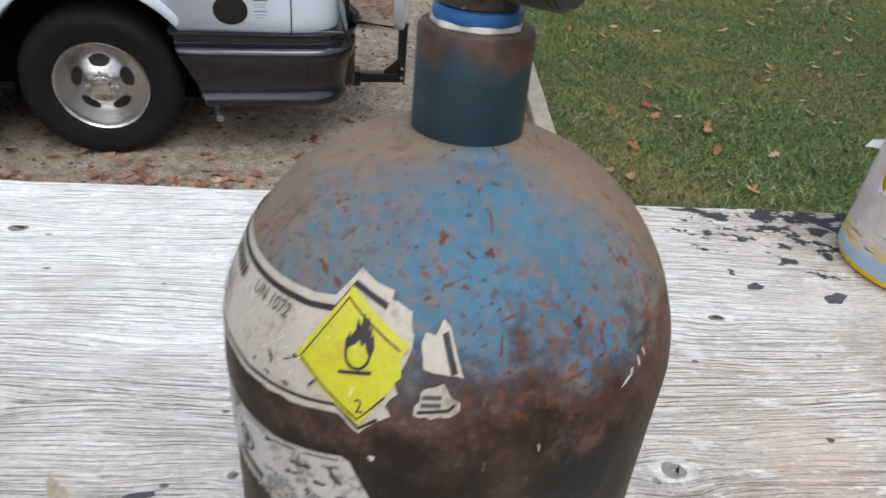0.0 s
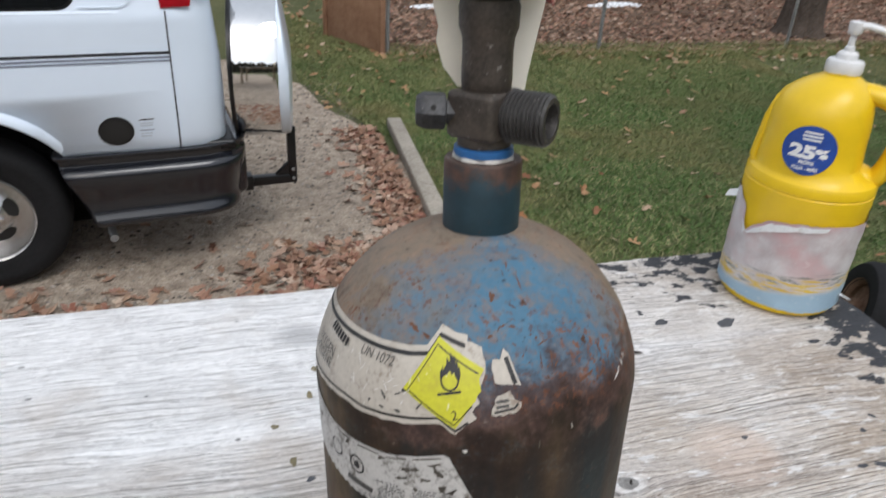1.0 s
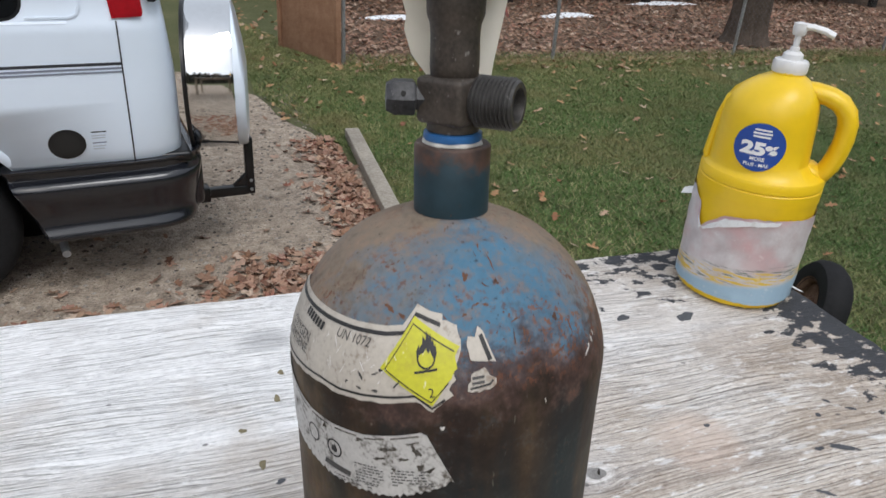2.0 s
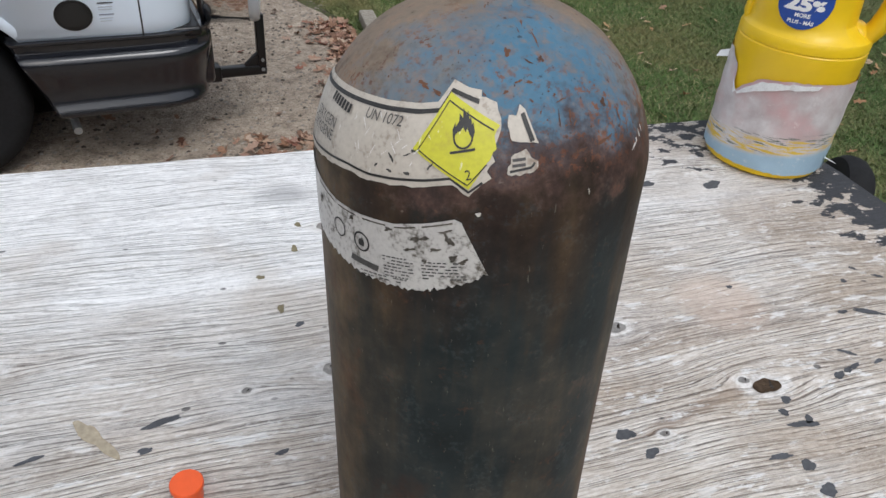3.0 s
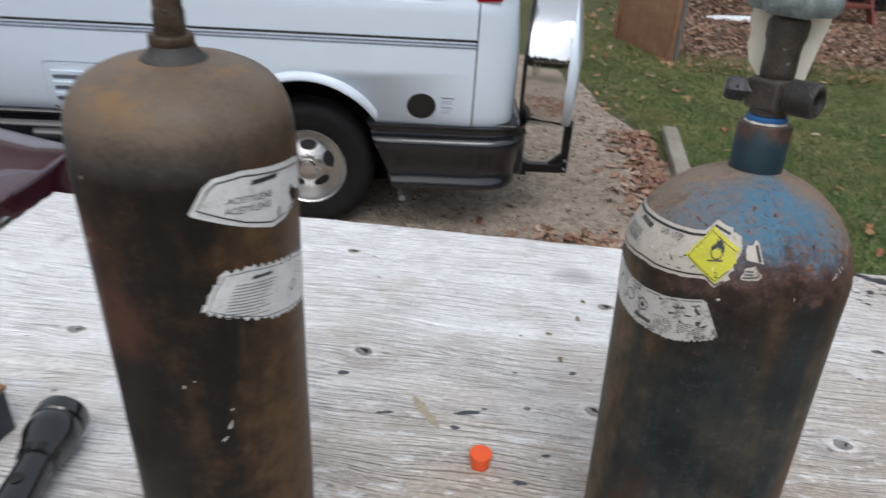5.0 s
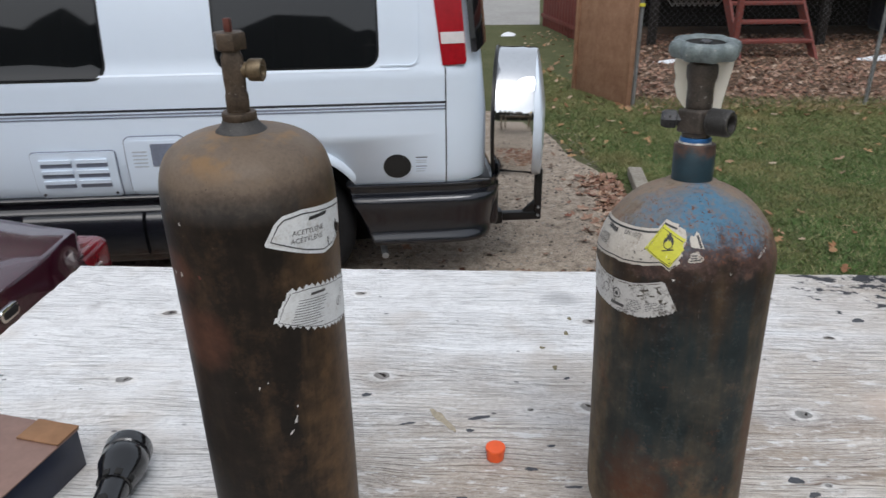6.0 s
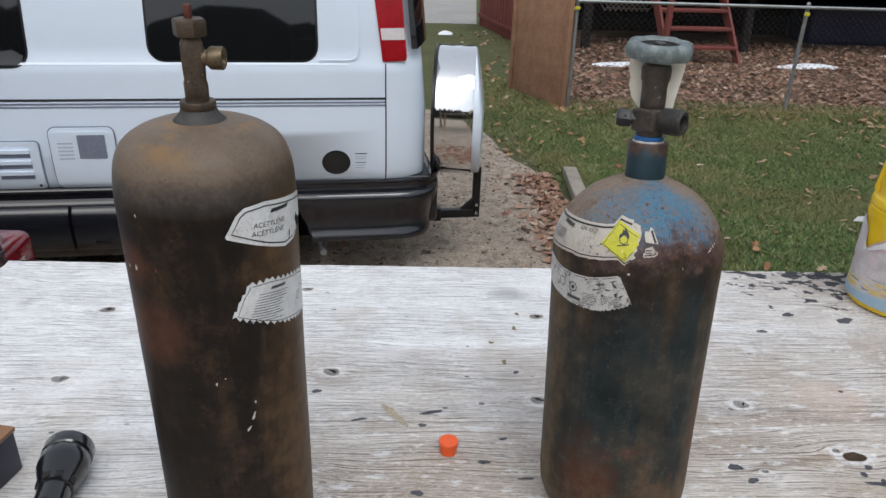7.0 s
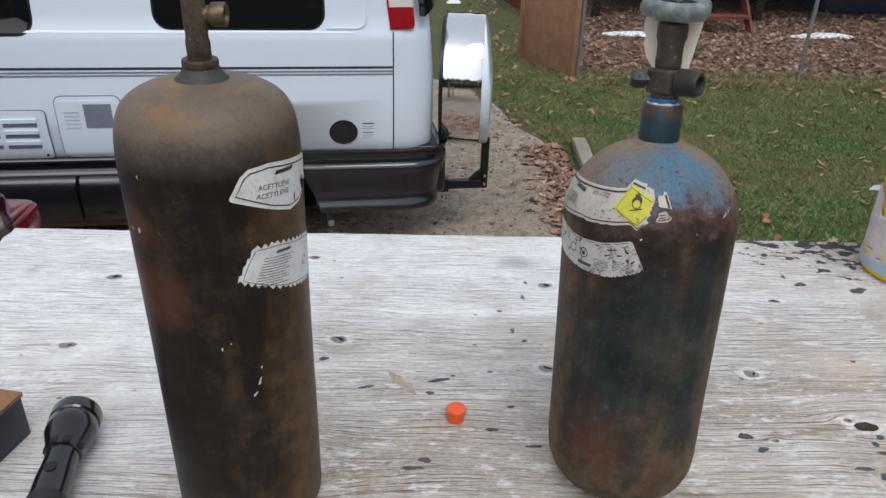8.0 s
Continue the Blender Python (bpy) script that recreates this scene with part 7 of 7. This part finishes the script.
wheel = thing("cart_wheel", (2.80, 2.20, 0), "small black rubber cart wheel with a rusty rim, on the grass", "wheel", turn=(0, 0, -28))
wm = Matrix.Translation((0, 0, 0.185)) @ Matrix.Rotation(radians(-78), 4, "Y")
part("tyre", lathe([(0.10, -0.045), (0.13, -0.055), (0.165, -0.050), (0.182, -0.025), (0.185, 0.0), (0.182, 0.025), (0.165, 0.050), (0.13, 0.055), (0.10, 0.045)], 56, wm), M["rubber"], wheel)
part("rim", lathe([(0.103, -0.04), (0.095, 0.0), (0.09, 0.03), (0.103, 0.046), (0.108, 0.05)], 48, wm), M["rust_rim"], wheel, "rusty steel rim")
wheel.scale = (1.28, 1.28, 1.28)
part("hub", lathe([(0.0, 0.06), (0.025, 0.055), (0.03, 0.02), (0.092, 0.012)], 32, wm), M["rust_rim"], wheel)


# ---- loose stuff on the ground ----
def patch_snow(x, y, a, b, seed):
    bm = bmesh.new()
    pts = blob(0, 0, a, b, seed, 5, 0.35, 40)
    mid = bm.verts.new((0, 0, 0.05))
    r1 = [bm.verts.new((p[0] * 0.6, p[1] * 0.6, 0.045)) for p in pts]
    r2 = [bm.verts.new((p[0], p[1], 0.006)) for p in pts]
    for i in range(len(pts)):
        j = (i + 1) % len(pts)
        bm.faces.new((mid, r1[i], r1[j]))
        bm.faces.new((r1[i], r2[i], r2[j], r1[j]))
    ob = part("snow_patch", bm, M["snow"])
    ob.location = (x, y, 0.004)
    return tagged(ob, "thin patch of old white snow on the leaves", "snow", "snow patches")


patch_snow(3.3, 11.5, 0.50, 0.20, 71)
patch_snow(6.55, 11.8, 0.55, 0.22, 72)
patch_snow(9.5, 13.3, 0.7, 0.22, 73)
patch_snow(0.45, 14.6, 0.16, 0.2, 74)


def scatter_leaves(name, spots, size, material, seed, label, lift=0.004):
    """Curled dry leaves lying at spots of (x, y)."""
    rng = np.random.default_rng(seed)
    verts, faces = [], []
    shape = [(-0.75, 0.0), (-0.62, 0.55), (-0.22, 0.30), (0.05, 0.95), (0.28, 0.36), (0.78, 0.52), (1.0, 0.0), (0.70, -0.46), (0.30, -0.30), (0.10, -0.90), (-0.25, -0.34), (-0.58, -0.60)]
    for x, y in spots:
        s = size * rng.uniform(0.6, 1.25)
        a, b, c = rng.uniform(0, 6.28), rng.uniform(-0.5, 0.5), rng.uniform(-0.5, 0.5)
        curl = rng.uniform(-0.2, 0.75)
        m = Euler((b, c, a)).to_matrix()
        k = len(verts)
        z0 = lift + s * 0.28 * rng.uniform(0.3, 1.2)
        for i, (p, q) in enumerate(shape):
            p, q = p * rng.uniform(0.75, 1.2), q * rng.uniform(0.7, 1.2)
            v = m @ Vector((p * s, q * s * 0.85, curl * s * (0.35 * p * p + 0.8 * q * q)))
            verts.append((x + v.x, y + v.y, max(0.003, z0 + v.z)))
        faces += [(k, k + 1, k + 2, k + 10, k + 11), (k + 2, k + 3, k + 4, k + 8, k + 9, k + 10), (k + 4, k + 5, k + 6, k + 7, k + 8)]
    return merged(name, verts, faces, material, "stuff", label, "leaves")


rng = np.random.default_rng(5)
# strip between gravel and timber, and a drift along the near edge of the drive
spots = [(1.08 - abs(rng.normal(0, 0.16)), rng.uniform(3.3, 5.75)) for _ in range(900)]
spots += [(rng.uniform(-3.2, 1.1), 3.02 + abs(rng.normal(0, 0.20))) for _ in range(420)]
spots += [(rng.normal(0.55, 0.32), rng.normal(3.45, 0.16)) for _ in range(480)]
spots += [(rng.uniform(-3, 1.0), rng.uniform(2.2, 7.0)) for _ in range(110)]
scatter_leaves("drive_leaves", [s for s in spots if s[0] < 1.14], 0.047, M["leaf"], 6, "drifts of dry red-brown leaves on the gravel")
spots = [(rng.uniform(1.9, 15), 8.35 + 6.2 * rng.uniform(0, 1) ** 1.4) for _ in range(15300)]
scatter_leaves("litter_leaves", spots, 0.047, M["leaf"], 7, "thick bed of dry brown leaves behind the fence", 0.008)
spots = [(rng.uniform(1.2, 10.5), rng.uniform(0.9, 8.4)) for _ in range(430)] + [(rng.uniform(0.7, 1.7), rng.uniform(6.3, 15)) for _ in range(170)] + [(rng.uniform(1.6, 9), rng.normal(8.2, 0.18)) for _ in range(330)]
scatter_leaves("lawn_leaves", spots, 0.044, M["leaf_pale"], 8, "scattered pale and brown leaves on the grass", 0.022)


def grow(name, n, area, tall, seed, label, clip=None):
    rng = np.random.default_rng(seed)
    x = rng.uniform(area[0], area[1], n)
    y = rng.uniform(area[2], area[3], n)
    if clip is not None:
        keep = clip(x, y)
        x, y = x[keep], y[keep]
    n = len(x)
    a, h = rng.uniform(0, 2 * np.pi, n), tall * rng.uniform(0.5, 1.2, n)
    wide = rng.uniform(0.0025, 0.0055, n)
    lean = rng.uniform(0.5, 1.9, n) * h
    la = rng.uniform(0, 2 * np.pi, n)
    v = np.zeros((n, 3, 3))
    v[:, 0] = np.stack([x - wide * np.cos(a), y - wide * np.sin(a), np.zeros(n)], 1)
    v[:, 1] = np.stack([x + wide * np.cos(a), y + wide * np.sin(a), np.zeros(n)], 1)
    v[:, 2] = np.stack([x + lean * np.cos(la), y + lean * np.sin(la), h], 1)
    me = bpy.data.meshes.new(name)
    me.vertices.add(3 * n)
    me.vertices.foreach_set("co", v.reshape(-1))
    me.loops.add(3 * n)
    me.loops.foreach_set("vertex_index", np.arange(3 * n))
    me.polygons.add(n)
    me.polygons.foreach_set("loop_start", np.arange(n) * 3)
    me.polygons.foreach_set("loop_total", np.full(n, 3))
    me.update(calc_edges=True)
    me.materials.append(M["grass"])
    return tagged(new(name, me), label, "grass", kind="stuff")


def off_drive(x, y):
    edge = np.where(y < 5.3, 1.20, np.where(y < 7.3, 1.20 - (y - 5.3) * 0.30, 0.60))
    return (x > edge) & ((y < 8.4) | (x < 1.75 - (y - 8.4) * 0.35))


grow("lawn_grass", 300000, (1.0, 6.5, 0.6, 8.4), 0.032, 10, "short green lawn grass with straw tips", off_drive)
grow("far_grass", 70000, (6.5, 13.0, 0.8, 8.9), 0.040, 11, "short green lawn grass", off_drive)
grow("verge_grass", 80000, (0.2, 1.9, 5.6, 15.5), 0.040, 12, "short green grass along the drive", lambda x, y: off_drive(x, y) & (x < 1.9))
grow("fence_grass", 14000, (1.8, 12.0, 8.0, 8.75), 0.10, 13, "taller dry grass along the fence")

# pebbles on the drive
rng = np.random.default_rng(15)
verts, faces = [], []
for _ in range(9000):
    x, y, s = rng.uniform(-2.5, 1.05), rng.uniform(2.6, 7.2), 0.004 + 0.014 * rng.random() ** 3
    k = len(verts)
    a = rng.uniform(0, 6.28)
    for i in range(5):
        t = a + i * 1.2566
        verts.append((x + s * rng.uniform(0.7, 1.2) * math.cos(t), y + s * rng.uniform(0.7, 1.2) * math.sin(t), 0.004))
    verts.append((x + s * 0.2, y, 0.004 + s * rng.uniform(0.5, 0.9)))
    faces += [(k + i, k + (i + 1) % 5, k + 5) for i in range(5)]
merged("pebbles", verts, faces, M["stone"], "stuff", "small grey pebbles in the gravel drive", "gravel")


# ---- trees round the yard, beyond all that is seen: added to dim low sky light and darken reflections ----
rng = random.Random(40)
bm = bmesh.new()
lo, hi = [], []
for i in range(160):
    a = 2 * math.pi * i / 160
    r = 42 + rng.uniform(-3, 3)
    lo.append(bm.verts.new((r * math.cos(a), 4 + r * math.sin(a), 0.0)))
    hi.append(bm.verts.new(((r + 1) * math.cos(a), 4 + (r + 1) * math.sin(a), rng.uniform(8, 14))))
for i in range(160):
    j = (i + 1) % 160
    bm.faces.new((lo[i], lo[j], hi[j], hi[i]))
tagged(part("backdrop", bm, M["treeline"], None, "", smooth=False), "unseen belt of bare brown trees added around the yard", "trees", kind="structure")
